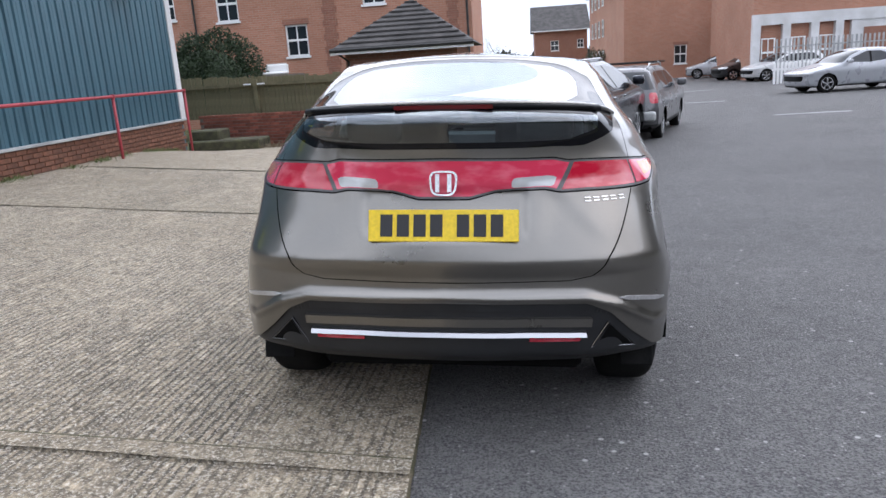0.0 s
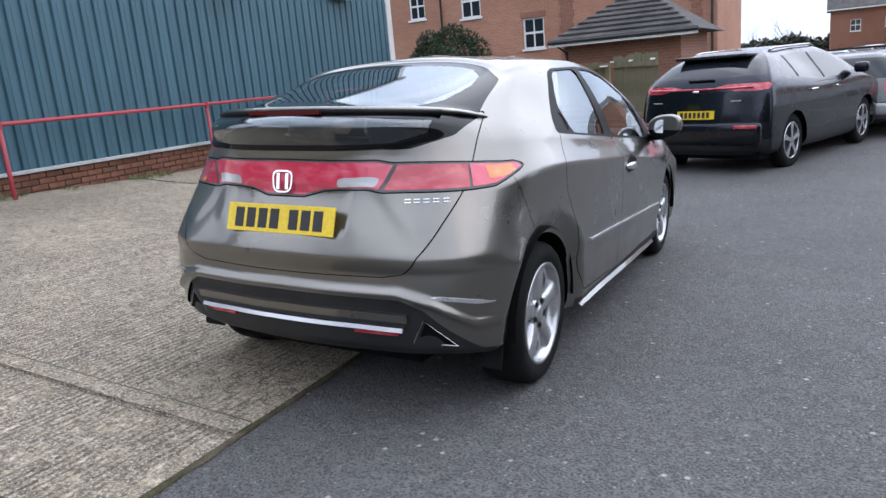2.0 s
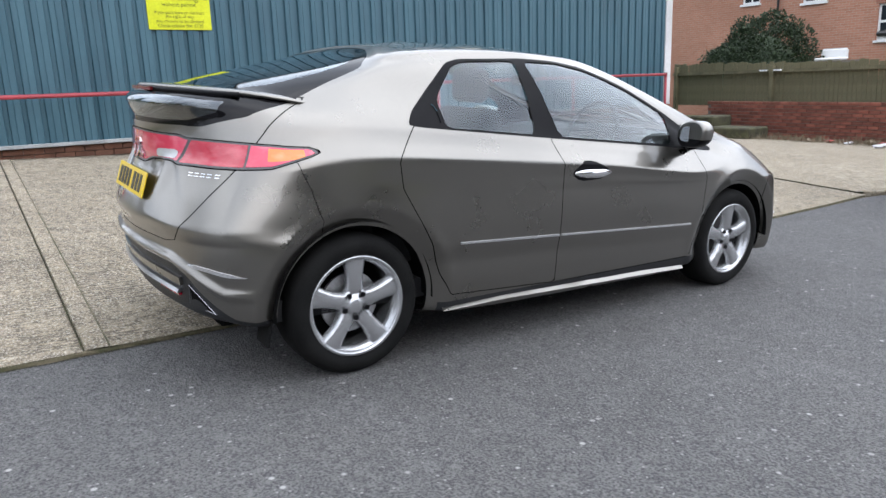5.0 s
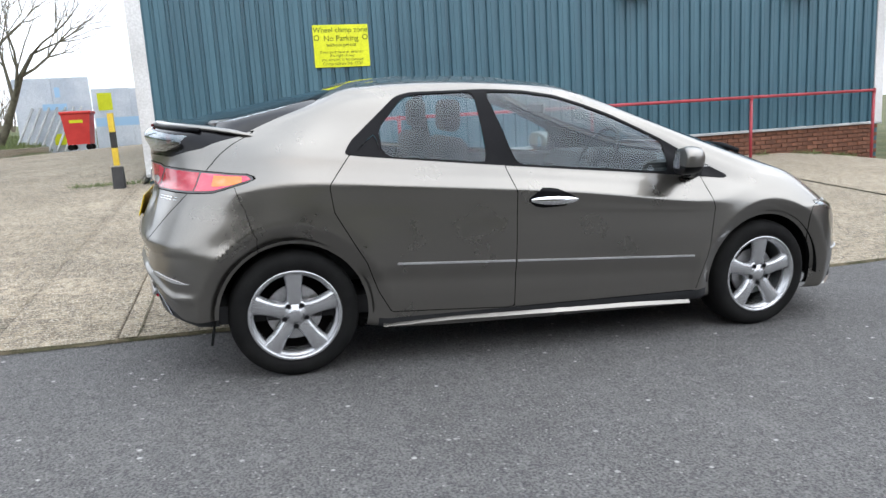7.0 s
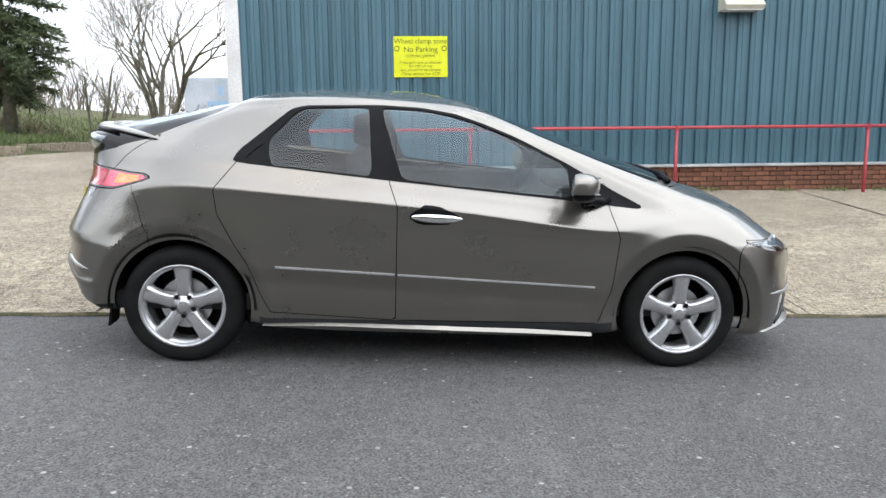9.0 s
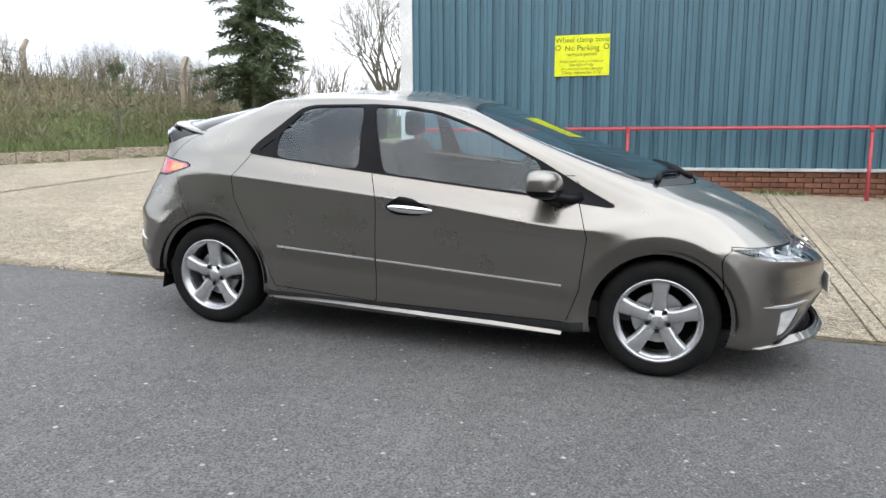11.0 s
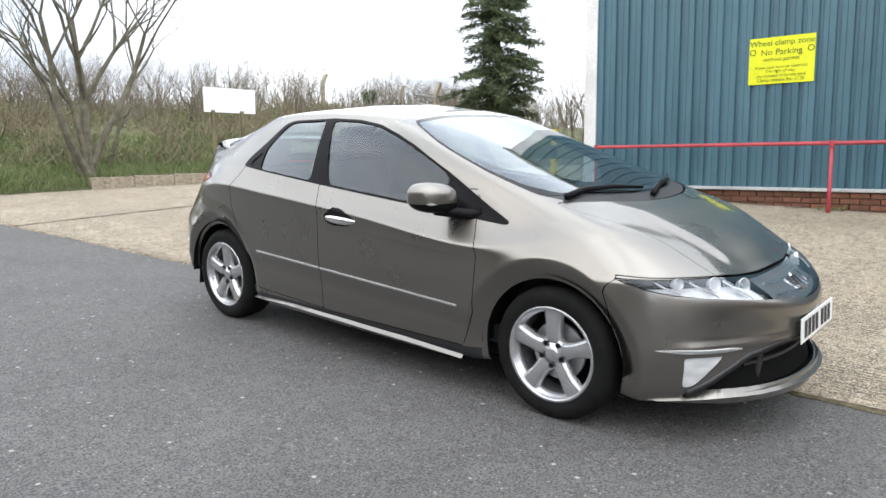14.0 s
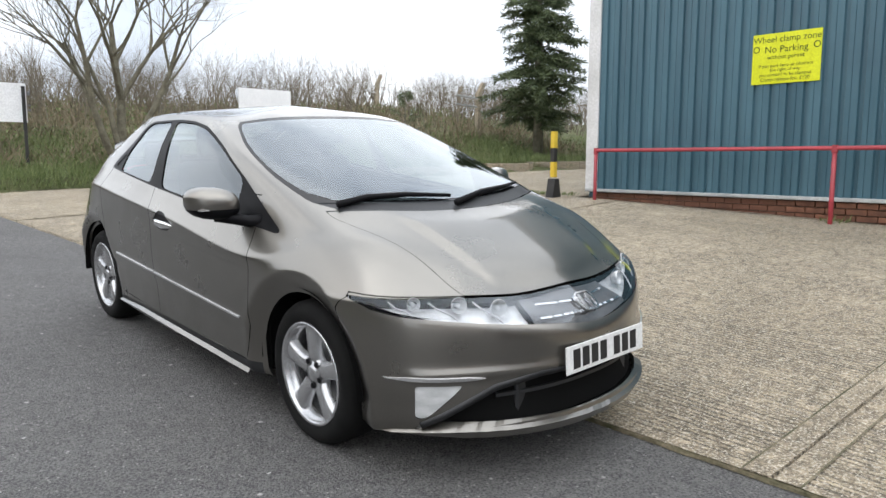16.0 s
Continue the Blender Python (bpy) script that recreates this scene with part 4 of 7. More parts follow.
    # bumpers' own openings
    s.split("front_bumper", in_xz([(-.01, .405), (.30, .395), (.47, .36), (.60, .29), (.72, .225), (.70, .212), (.50, .222), (.3, .232), (-.01, .235)], False), "grille")
    s.split("front_bumper", in_xz(rounded([(.575, .388), (.725, .392), (.718, .262), (.69, .262)], .012, 3), False), "fog_lamp")
    s.split("rear_bumper", in_xz([(-.01, .525), (.50, .515), (.585, .475), (.66, .40), (.76, .315), (.90, .29), (.90, .1), (-.01, .1)], True), "valance")

    both, right, left = (1, -1), (1,), (-1,)

    def put(name, pieces, mat, parent, sides=right, offset=0.0, label=""):
        ob = new(name, s.mesh(pieces, mat, sides, offset))
        ob.parent = parent
        return tagged(ob, label)

    put("body_shell", ["body"], CAR_PAINT, car, both)
    # an added sheet behind the skin, coloured as the shade in the gaps
    put("inner_shell", ["body", "bonnet", "tailgate", "front_door", "rear_door", "front_bumper", "rear_bumper", "gap", "sill", "tail_lamp", "outer_lamp", "centre_lamp", "amber_lamp", "reversing_lamp", "valance", "fog_lamp"], SHADE_BLACK, car, both, -0.03, "near-black inner sheet standing in for shade behind the panels")
    put("bonnet", ["bonnet"], CAR_PAINT, car, both)
    tailgate = put("tailgate", ["tailgate"], CAR_PAINT, car, both)
    put("front_bumper", ["front_bumper"], CAR_PAINT, car, both)
    put("rear_bumper", ["rear_bumper"], CAR_PAINT, car, both)
    put("lower_valance", ["valance"], PLASTIC, car, both, -0.012, "dark grey plastic rear valance")
    # the intake's depth is a sunken sheet in the shade colour
    put("lower_grille", ["grille"], SHADE_BLACK, car, both, -0.045, "black lower air intake")
    put("grille_back", ["grille_lens"], LAMP_GREY, car, both, -0.028, "dark panel behind the centre cover")
    put("windscreen_border", ["windscreen_edge"], FRIT, car, both, -0.001)
    put("cowl", ["cowl"], PLASTIC, car, both, -0.004, "black plastic cowl under the wipers")
    put("windscreen", ["windscreen"], SCREEN_GLASS, car, both, -0.001, "raked windscreen reflecting the sky")
    put("rear_glass_border", ["up_glass_edge"], FRIT, tailgate, both, -0.001)
    put("rear_glass", ["upper_rear_glass"], SCREEN_GLASS, tailgate, both, -0.001)
    put("lower_rear_glass_border", ["low_glass_edge"], FRIT, tailgate, both, -0.001)
    put("lower_rear_glass", ["lower_rear_glass"], HATCH_GLASS, tailgate, both, -0.001)
    put("lamp_rim", ["lamp_rim"], LAMP_GREY, tailgate, both, 0.001, "grey lamp surround")
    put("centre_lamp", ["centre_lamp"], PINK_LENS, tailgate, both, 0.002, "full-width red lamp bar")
    put("grille_lens", ["grille_lens"], CLEAR_LENS, car, both, 0.0, "clear cover between the headlamps")
    for sd in (right, left):
        d = put("front_door", ["front_door"], CAR_PAINT, car, sd)
        r = put("rear_door", ["rear_door"], CAR_PAINT, car, sd)
        put("handle_recess", ["handle_recess"], GLOSS_BLACK, d, sd, -0.003)
        put("window", ["front_window"], CAR_GLASS, d, sd, -0.004)
        put("window", ["rear_window"], CAR_GLASS, r, sd, -0.004)
        put("quarter_window", ["quarter_window"], GLOSS_BLACK, r, sd, -0.004)
        put("window_trim", ["window_trim"], GLOSS_BLACK, car, sd, 0.001, "black window surround")
        put("sill", ["sill"], PLASTIC, car, sd, 0.0, "dark sill")
        put("lamp_reflector", ["headlamp"], LAMP_SILVER, car, sd, -0.06, "bright reflector behind the headlamp cover")
        h = put("headlamp", ["headlamp"], CLEAR_LENS, car, sd, 0.0, "clear wrap-round headlamp")
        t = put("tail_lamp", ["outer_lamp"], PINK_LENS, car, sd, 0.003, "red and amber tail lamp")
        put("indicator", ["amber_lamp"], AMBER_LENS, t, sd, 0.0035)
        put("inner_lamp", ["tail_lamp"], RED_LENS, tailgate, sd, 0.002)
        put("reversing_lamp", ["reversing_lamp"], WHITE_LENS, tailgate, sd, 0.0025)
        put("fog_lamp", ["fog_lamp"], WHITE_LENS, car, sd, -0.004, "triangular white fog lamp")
    return car, s


def tyre_and_rim(parent, x, y, side):
    """A wheel with its outer face at x; side: +1 right, -1 left."""
    hub = part("wheel", add_lathe(bmesh.new(), [(.214, -.02), (.224, 0), (.222, .006), (.212, .006), (.206, -.002), (.203, -.02), (.196, -.022), (.194, -.06), (.198, -.15), (.206, -.18)], "x", 64), ALLOY, parent, "five-spoke silver alloy wheel", True)
    hub.matrix_basis = pose(x, y, .305, 0, 0, 0 if side > 0 else 180)
    prof = [(.217, -.005), (.232, .006), (.262, .010), (.285, .004), (.300, -.012), (.309, -.03), (.312, -.06), (.312, -.15), (.309, -.18), (.298, -.2), (.265, -.212), (.215, -.2)]
    part("tyre", add_lathe(bmesh.new(), prof, "x", 72), RUBBER, hub, "", True)
    part("brake_disc", add_lathe(bmesh.new(), [(.05, -.075), (.135, -.075), (.135, -.09), (.05, -.09)], "x", 40), SATIN, hub)
    # closing disc whose black stands in for the shade behind the spokes
    part("wheel_dish", add_lathe(bmesh.new(), [(0.0, -.14), (.2, -.14)], "x", 32), SHADE_BLACK, hub)
    spoke = bmesh.new()
    rows = []
    for r, hw, xf, xb in ((.03, .034, -.022, -.06), (.06, .038, -.016, -.06), (.085, .033, -.010, -.05), (.12, .032, -.007, -.045), (.16, .037, -.006, -.045), (.19, .043, -.007, -.045), (.216, .050, -.010, -.045)):
        rows.append([spoke.verts.new(p) for p in ((xb, -hw - .006, r), (xf - .008, -hw, r), (xf, -hw * .62, r), (xf, hw * .62, r), (xf - .008, hw, r), (xb, hw + .006, r))])
    for a, b in zip(rows, rows[1:]):
        for i in range(5):
            spoke.faces.new((a[i], a[i + 1], b[i + 1], b[i]))
    first = part("spoke", spoke, ALLOY, hub, "", True)
    for k in range(1, 5):
        o = new("spoke", first.data)
        o.parent, o.matrix_basis = hub, pose(0, 0, 0, 72 * k)
    part("hub_cap", add_lathe(bmesh.new(), [(0, -.006), (.026, -.007), (.033, -.012), (.036, -.017), (.072, -.019), (.076, -.03)], "x", 24), ALLOY, hub, "", True)
    for k in range(5):
        a = radians(36 + 72 * k)
        part("wheel_nut", add_lathe(bmesh.new(), [(0, -.011), (.0125, -.011), (.0135, -.03)], "x", 8, (0, .055 * math.sin(a), .055 * math.cos(a))), GLOSS_BLACK, hub)
    return hub


# its near-side wheels stand on the rising concrete
LEAN = SLOPE @ pose(.787, 0, 0) @ pose(0, 0, 0, 0, 2.4) @ pose(-.815, 0, 0)
hatch, skin = make_hatchback(LEAN)
for yy in (0.0, 2.635):
    tyre_and_rim(hatch, 0.815, yy, 1)
    tyre_and_rim(hatch, -0.815, yy, -1)

# ---- the hatchback: fittings ----
SKIN = np.array(skin.V)
SIDE_ROWS = SKIN[(SKIN[:, 0] > 0.5) & (np.abs(SKIN[:, 5]) > 0.4)]
REAR_ROWS = SKIN[(SKIN[:, 1] < -0.2)]
NOSE_ROWS = SKIN[(SKIN[:, 1] > 2.8)]


def on_skin(rows, axes, a, b):
    """The nearest place on the car's skin, and its outward normal, for two known coordinates."""
    d = (rows[:, axes[0]] - a) ** 2 + (rows[:, axes[1]] - b) ** 2
    k = np.argsort(d)[:4]
    w = 1 / (d[k] + 1e-7)
    r = (rows[k] * w[:, None]).sum(0) / w.sum()
    p, n = Vector(r[:3]), Vector(r[5:8]).normalized()
    p[axes[0]], p[axes[1]] = a, b
    return p, n


def flank(y, z):
    return on_skin(SIDE_ROWS, (1, 2), y, z)


def tail(x, z):
    p, n = on_skin(REAR_ROWS, (0, 2), abs(x), z)
    if x < 0:
        p.x, n.x = -p.x, -n.x
    return p, n


def nose(x, z):
    p, n = on_skin(NOSE_ROWS, (0, 2), abs(x), z)
    if x < 0:
        p.x, n.x = -p.x, -n.x
    return p, n


def moulding(where, points, width, proud, sink=0.006, taper=False, steps=14, tilt=0.0):
    """A strip laid on the skin through points given in the two coordinates of where()."""
    pts = []
    for (a, b), (c, d) in zip(points, points[1:]):
        pts += [(a + (c - a) * k / steps, b + (d - b) * k / steps) for k in range(steps)]
    pts.append(points[-1])
    places = [where(*p) for p in pts]
    bm, rows = bmesh.new(), []
    for i, (p, n) in enumerate(places):
        d = (places[min(i + 1, len(places) - 1)][0] - places[max(i - 1, 0)][0]).normalized()
        side = n.cross(d).normalized()
        t = i / (len(places) - 1)
        w = width * (min(1.0, 5 * t + 0.05, 5 * (1 - t) + 0.05) if taper else 1.0) / 2
        rows.append([bm.verts.new(p + q) for q in (-side * w - n * sink, -side * w * 0.8 + n * proud, side * w * 0.8 + n * (proud - tilt), side * w - n * sink)])
    for a, b in zip(rows, rows[1:]):
        for k in range(4):
            bm.faces.new((a[k], a[(k + 1) % 4], b[(k + 1) % 4], b[k]))
    bm.faces.new(rows[0][::-1])
    bm.faces.new(rows[-1])
    bmesh.ops.recalc_face_normals(bm, faces=bm.faces)
    return bm


def mirrored(bm):
    for v in bm.verts:
        v.co.x = -v.co.x
    bmesh.ops.reverse_faces(bm, faces=bm.faces)
    return bm


def both_sides(name, make, mat, parents, label="", smooth=False):
    part(name, make(), mat, parents[0], label, smooth)
    part(name, mirrored(make()), mat, parents[1], label, smooth)


def find_parts(name):
    return [o for o in hatch.children if o.name.split(".")[0] == name]


FDOORS, RDOORS, TAILGATE = find_parts("front_door"), find_parts("rear_door"), find_parts("tailgate")[0]
FBUMP, RBUMP = find_parts("front_bumper")[0], find_parts("rear_bumper")[0]
both_sides("rubbing_strip", lambda: moulding(flank, [(.49, .538), (1.095, .511)], .011, .008, taper=False), SATIN, RDOORS, "bright door strip")
both_sides("rubbing_strip", lambda: moulding(flank, [(1.111, .510), (2.14, .462)], .010, .008), SATIN, FDOORS, "bright door strip")
both_sides("side_skirt", lambda: moulding(flank, [(.42, .232), (2.15, .205)], .036, .022, .03, True), CAR_PAINT, [hatch, hatch], "painted side skirt")
both_sides("bumper_accent", lambda: moulding(tail, [(.61, .528), (.70, .515), (.80, .492)], .018, .006, taper=True), SATIN, [RBUMP, RBUMP], "bright bumper sliver")
both_sides("bumper_accent", lambda: moulding(nose, [(.80, .424), (.65, .418), (.51, .416)], .017, .008, taper=True), SATIN, [FBUMP, FBUMP], "bright bumper sliver")
BRIGHT = material("polished_strip", (0.48, 0.48, 0.49), 0.28, 1.0)
part("chrome_strip", moulding(tail, [(-.50, .395), (-.3, .402), (0, .404), (.3, .402), (.50, .395)], .017, .013, .02, tilt=.01), BRIGHT, RBUMP, "chrome strip across the valance")
part("bumper_insert", moulding(tail, [(-.52, .438), (-.3, .446), (0, .448), (.3, .446), (.52, .438)], .04, .001, .02), CAR_PAINT, RBUMP, "painted insert band")
both_sides("reflector", lambda: moulding(tail, [(.30, .378), (.48, .374)], .017, .0, .015), RED_LENS, [RBUMP, RBUMP], "red rear reflector")
part("step_band", moulding(tail, [(-.60, .478), (-.5, .497), (0, .507), (.5, .497), (.60, .478)], .036, -.004, .02), PLASTIC, RBUMP, "dark recessed band")


DARK_CHROME = material("dark_chrome", (0.3, 0.3, 0.31), 0.15, 1.0)


def exhaust_trim():
    bm = bmesh.new()
    tri = [Vector((.58, -.645, .434)), Vector((.690, -.572, .325)), Vector((.524, -.63, .333))]
    c = (tri[0] + tri[1] + tri[2]) / 3
    n = (tri[1] - tri[0]).cross(tri[2] - tri[0]).normalized()
    if n.y > 0:
        n = -n
    rows = []
    for f, o in ((1.0, -.015), (1.0, .004), (.97, .006), (.9, .004), (.88, -.05)):
        rows.append([bm.verts.new(c + (p - c) * f + n * (o - .014)) for p in tri])
    for a, b in zip(rows, rows[1:]):
        for k in range(3):
            bm.faces.new((a[k], a[(k + 1) % 3], b[(k + 1) % 3], b[k]))
    bmesh.ops.recalc_face_normals(bm, faces=bm.faces)
    return bm


def exhaust_hole():
    bm = bmesh.new()
    tri = [Vector((.58, -.640, .425)), Vector((.675, -.575, .332)), Vector((.536, -.625, .34))]
    n = Vector((-.4, -.9, 0)).normalized()
    bm.faces.new([bm.verts.new(p - n * .010) for p in tri])
    return bm


both_sides("exhaust_trim", exhaust_trim, DARK_CHROME, [RBUMP, RBUMP], "chrome triangular exhaust finisher")
# a flat face in the shade colour instead of a hollow pipe
both_sides("exhaust_outlet", exhaust_hole, SHADE_BLACK, [RBUMP, RBUMP])


def spoiler_blade():
    bm, rows = bmesh.new(), []
    n = 28
    for i in range(n + 1):
        x = -.635 + 1.27 * i / n
        t = abs(x) / .635
        trail = -.628 + .36 * t ** 2.6 + .10 * t ** 12
        lead = -.44 + .33 * t ** 2.4
        z = 1.207 - .024 * t ** 2 - .03 * t ** 12
        end = 1 - .6 * t ** 10
        rows.append([bm.verts.new(p) for p in ((x, lead, z - .008), (x, lead * .5 + trail * .5, z + .010 * end), (x, trail + .01, z + .010 * end), (x, trail, z + .002), (x, trail + .012, z - .010 * end), (x, lead * .4 + trail * .6, z - .014 * end))])
    for a, b in zip(rows, rows[1:]):
        for k in range(6):
            bm.faces.new((a[k], a[(k + 1) % 6], b[(k + 1) % 6], b[k]))
    bm.faces.new(rows[0])
    bm.faces.new(rows[-1][::-1])
    bmesh.ops.recalc_face_normals(bm, faces=bm.faces)
    return bm


DARK_RED = material("dark_red_lens", (0.09, 0.008, 0.01), 0.15)
spoiler = part("spoiler", spoiler_blade(), CAR_PAINT, TAILGATE, "thin painted blade across the rear glass", True)
edge = []
for i in range(25):
    x = -.55 + 1.1 * i / 24
    t = abs(x) / .66
    edge.append((x, -.620 + .36 * t ** 2.6 + .10 * t ** 12, 1.196 - .024 * t ** 2))
part("spoiler_edge", tube(edge, .012, 6), GLOSS_BLACK, TAILGATE, "black trailing edge of the blade", True)
part("brake_light", box(-.17, .17, -.636, -.624, 1.188, 1.202), DARK_RED, spoiler, "dark red high-level brake light")
both_sides("shoulder_line", lambda: moulding(tail, [(.585, .672), (.70, .672), (.78, .668)], .004, .0005), CAR_PAINT, [RBUMP, RBUMP])


# number plates with plain bars for their characters
def number_plate(parent, at, mat):
    bm = box(-.26, .26, -.003, .003, -.0555, .0555, bevel=.002)
    p = part("number_plate", bm, mat, parent, "number plate with plain dark bars")
    p.matrix_basis = at
    x = -.218
    for k in range(7):
        part("character_bar", box(x, x + .043, -.0045, -.0032, -.0385, .0385), INK, p)
        x += .058 + (.034 if k == 3 else 0)
    return p


number_plate(TAILGATE, pose(0, -.706, .797, -17), PLATE_YELLOW)
number_plate(FBUMP, pose(-.035, 3.523, .447, -4, 0, 180), PLATE_WHITE)


def badge_frame(w, h, t):
    o = rounded([(-w / 2, h / 2), (w / 2, h / 2), (w * .42, -h / 2), (-w * .42, -h / 2)], w * .3, 4)
    bm = bmesh.new()
    rows = [[bm.verts.new((p[0] * f, d, p[1] * f)) for p in o] for f, d in ((1, 0), (.98, -t), (.84, -t), (.82, 0))]
    for a, b in zip(rows, rows[1:]):
        for k in range(len(o)):
            bm.faces.new((a[k], b[k], b[(k + 1) % len(o)], a[(k + 1) % len(o)]))
    add_box(bm, -w * .27, -w * .13, -t, 0, -h * .34, h * .36)
    add_box(bm, w * .13, w * .27, -t, 0, -h * .34, h * .36)
    bmesh.ops.recalc_face_normals(bm, faces=bm.faces)
    return bm


b = part("badge", badge_frame(.105, .088, .008), CHROME, TAILGATE, "chrome rounded-square badge")
b.matrix_basis = pose(.0, tail(0, .937)[0].y - .003, .937, -10)
b = part("badge", badge_frame(.12, .1, .01), CHROME, FBUMP, "chrome rounded-square badge")
b.matrix_basis = pose(0, nose(0, .63)[0].y + .012, .63, -50, 0, 180)
for k in range(5):
    p, n = tail(.50 + .031 * k, .868)
    for dz in (-.006, .006):
        c = part("name_bar", box(-.0115, .0115, -.003, .002, dz - .0017, dz + .0017), CHROME, TAILGATE)
        c.matrix_basis = look(p + n * .002, p - n) @ pose(0, 0, 0, 90)


# door handles
def handle_bar():
    bm, rows = bmesh.new(), []
    for y, z, hw, out in ((1.175, .812, .006, .004), (1.20, .812, .014, .016), (1.25, .811, .020, .026), (1.32, .809, .021, .028), (1.37, .808, .018, .022), (1.41, .808, .012, .012), (1.432, .808, .004, .003)):
        p, n = flank(y, z)
        rows.append([bm.verts.new(p + n * o + Vector((0, 0, dz))) for o, dz in ((.002, -hw), (out * .8, -hw), (out, -hw * .4), (out, hw * .4), (out * .8, hw), (.002, hw))])
    for a, b in zip(rows, rows[1:]):
        for k in range(6):
            bm.faces.new((a[k], a[(k + 1) % 6], b[(k + 1) % 6], b[k]))
    bmesh.ops.recalc_face_normals(bm, faces=bm.faces)
    return bm


both_sides("door_handle", handle_bar, CHROME, FDOORS, "chrome pull handle", True)


# door mirrors
def mirror_shell(lower):
    bm = bmesh.new()
    bmesh.ops.create_uvsphere(bm, u_segments=28, v_segments=18, radius=1)
    for v in bm.verts:
        c = v.co
        x, y, z = (math.copysign(abs(q) ** .8, q) for q in c)
        y = max(y, -.55)
        v.co = Vector((.93 + .112 * x, 2.03 + .085 * y + .03 * (-x), .985 + .074 * z + .012 * x))
    zc = .962
    geom = bm.verts[:] + bm.edges[:] + bm.faces[:]
    bmesh.ops.bisect_plane(bm, geom=geom, plane_co=(0, 0, zc), plane_no=(0, 0, 1 if not lower else -1), clear_inner=True)
    return bm


def mirror_foot():
    bm = bmesh.new()
    add_tube(bm, [(.765, 2.20, .905), (.82, 2.14, .905), (.87, 2.07, .918), (.92, 2.04, .93)], [.034, .026, .028, .03], 10)
    return bm


def mirror_pane():
    o = rounded([(.862, .945), (.985, .94), (1.0, 1.005), (.98, 1.03), (.875, 1.026)], .03, 4)
    return prism(o, -.001, .001, Matrix(((1, 0, 0, 0), (0, 0, 1, 1.986), (0, 1, 0, 0), (0, 0, 0, 1))))


both_sides("mirror_cap", lambda: mirror_shell(False), CAR_PAINT, FDOORS, "painted door mirror cap", True)
both_sides("mirror_base", lambda: mirror_shell(True), GLOSS_BLACK, FDOORS, "", True)
both_sides("mirror_foot", mirror_foot, GLOSS_BLACK, FDOORS, "", True)
both_sides("mirror_glass", mirror_pane, CHROME, FDOORS, "mirror glass")
both_sides("mirror_indicator", lambda: box(.875, 1.012, 2.05, 2.098, .960, .963, m=None), SATIN, FDOORS)


# wipers and scuttle
def on_screen(u, v):
    i = np.argmin((SKIN[:, 3] - abs(u)) ** 2 * 4 + (SKIN[:, 4] - v) ** 2)
    p, n = Vector(SKIN[i, :3]), Vector(SKIN[i, 5:8])
    if u < 0:
        p.x, n.x = -p.x, -n.x
    return p + n * .014


for a in ([(.2, 7.22), (1.0, 7.24), (1.8, 7.2), (2.5, 7.1)], [(-2.2, 7.2), (-1.4, 7.22), (-.6, 7.2), (.3, 7.1)]):
    w = part("wiper", tube([on_screen(*q) for q in a], [.008, .012, .015, .016], 6), GLOSS_BLACK, hatch, "black wiper arm and blade", True)

# headlamp insides
for sx in (1, -1):
    for u in (1.82, 2.38, 2.95):
        rows = []
        for v in (4.1, 4.3, 4.5, 4.7, 4.9):
            i = np.argmin((SKIN[:, 3] - u - .25 * (v - 4.5)) ** 2 * 4 + (SKIN[:, 4] - v) ** 2)
            q = Vector(SKIN[i, :3]) - Vector(SKIN[i, 5:8]) * .016
            rows.append((sx * q.x, q.y, q.z))
        part("lamp_divider", tube(rows, .0035, 6), SATIN, hatch)
    for u, v, r in ((1.6, 4.45, .036), (2.15, 4.48, .033), (2.7, 4.5, .027)):
        i = np.argmin((SKIN[:, 3] - u) ** 2 * 4 + (SKIN[:, 4] - v) ** 2)
        q = Vector(SKIN[i, :3]) - Vector((.012, .052, -.004))
        bowl = part("lamp_bowl", add_lathe(bmesh.new(), [(r, .012), (r * .97, .016), (r * .9, .010), (r * .7, -.012), (r * .4, -.022), (0, -.025)], "z", 24), LAMP_SILVER, hatch, "silvered reflector bowl", True)
        bowl.matrix_basis = pose(sx * q.x, q.y, q.z, -80, 0, -20 * sx)
        bulb = part("bulb", add_lathe(bmesh.new(), [(.011, -.024), (.011, .0), (.008, .006), (0, .008)], "z", 12), WHITE_LENS, bowl)
for x0, x1, z in ((-.22, .22, .655), (-.26, .26, .62)):
    part("grille_bar", moulding(lambda x, zz: (nose(x, zz)[0] - nose(x, zz)[1] * .02, nose(x, zz)[1]), [(x0, z), (0, z - .01), (x1, z)], .012, .004), CHROME, FBUMP)
part("grille_blade", moulding(lambda x, z: (nose(x, z)[0] - Vector((0, .042, 0)), nose(x, z)[1]), [(-.44, .325), (0, .33), (.44, .325)], .018, .006, .02), PLASTIC, FBUMP)
for x in (-.33, .33):
    part("grille_post", box(x - .035, x + .035, 3.36, 3.402, .232, .378, bevel=.008), PLASTIC, FBUMP)
part("grille_frame", moulding(nose, [(-.70, .235), (-.60, .30), (-.47, .372), (-.30, .408), (0, .418), (.30, .408), (.47, .372), (.60, .30), (.70, .235)], .032, .004, .03), PLASTIC, FBUMP, "dark grey frame round the lower intake", True)
part("front_lip", moulding(nose, [(-.74, .205), (-.6, .205), (-.4, .2), (0, .197), (.4, .2), (.6, .205), (.78, .21)], .045, .014, .03, True), CAR_PAINT, FBUMP, "painted chin spoiler")
BLACK_RUBBER = grained("black_rubber", (0.006, 0.006, 0.006), (0.012, 0.012, 0.012), 0.7, 8, 90, 0.1)
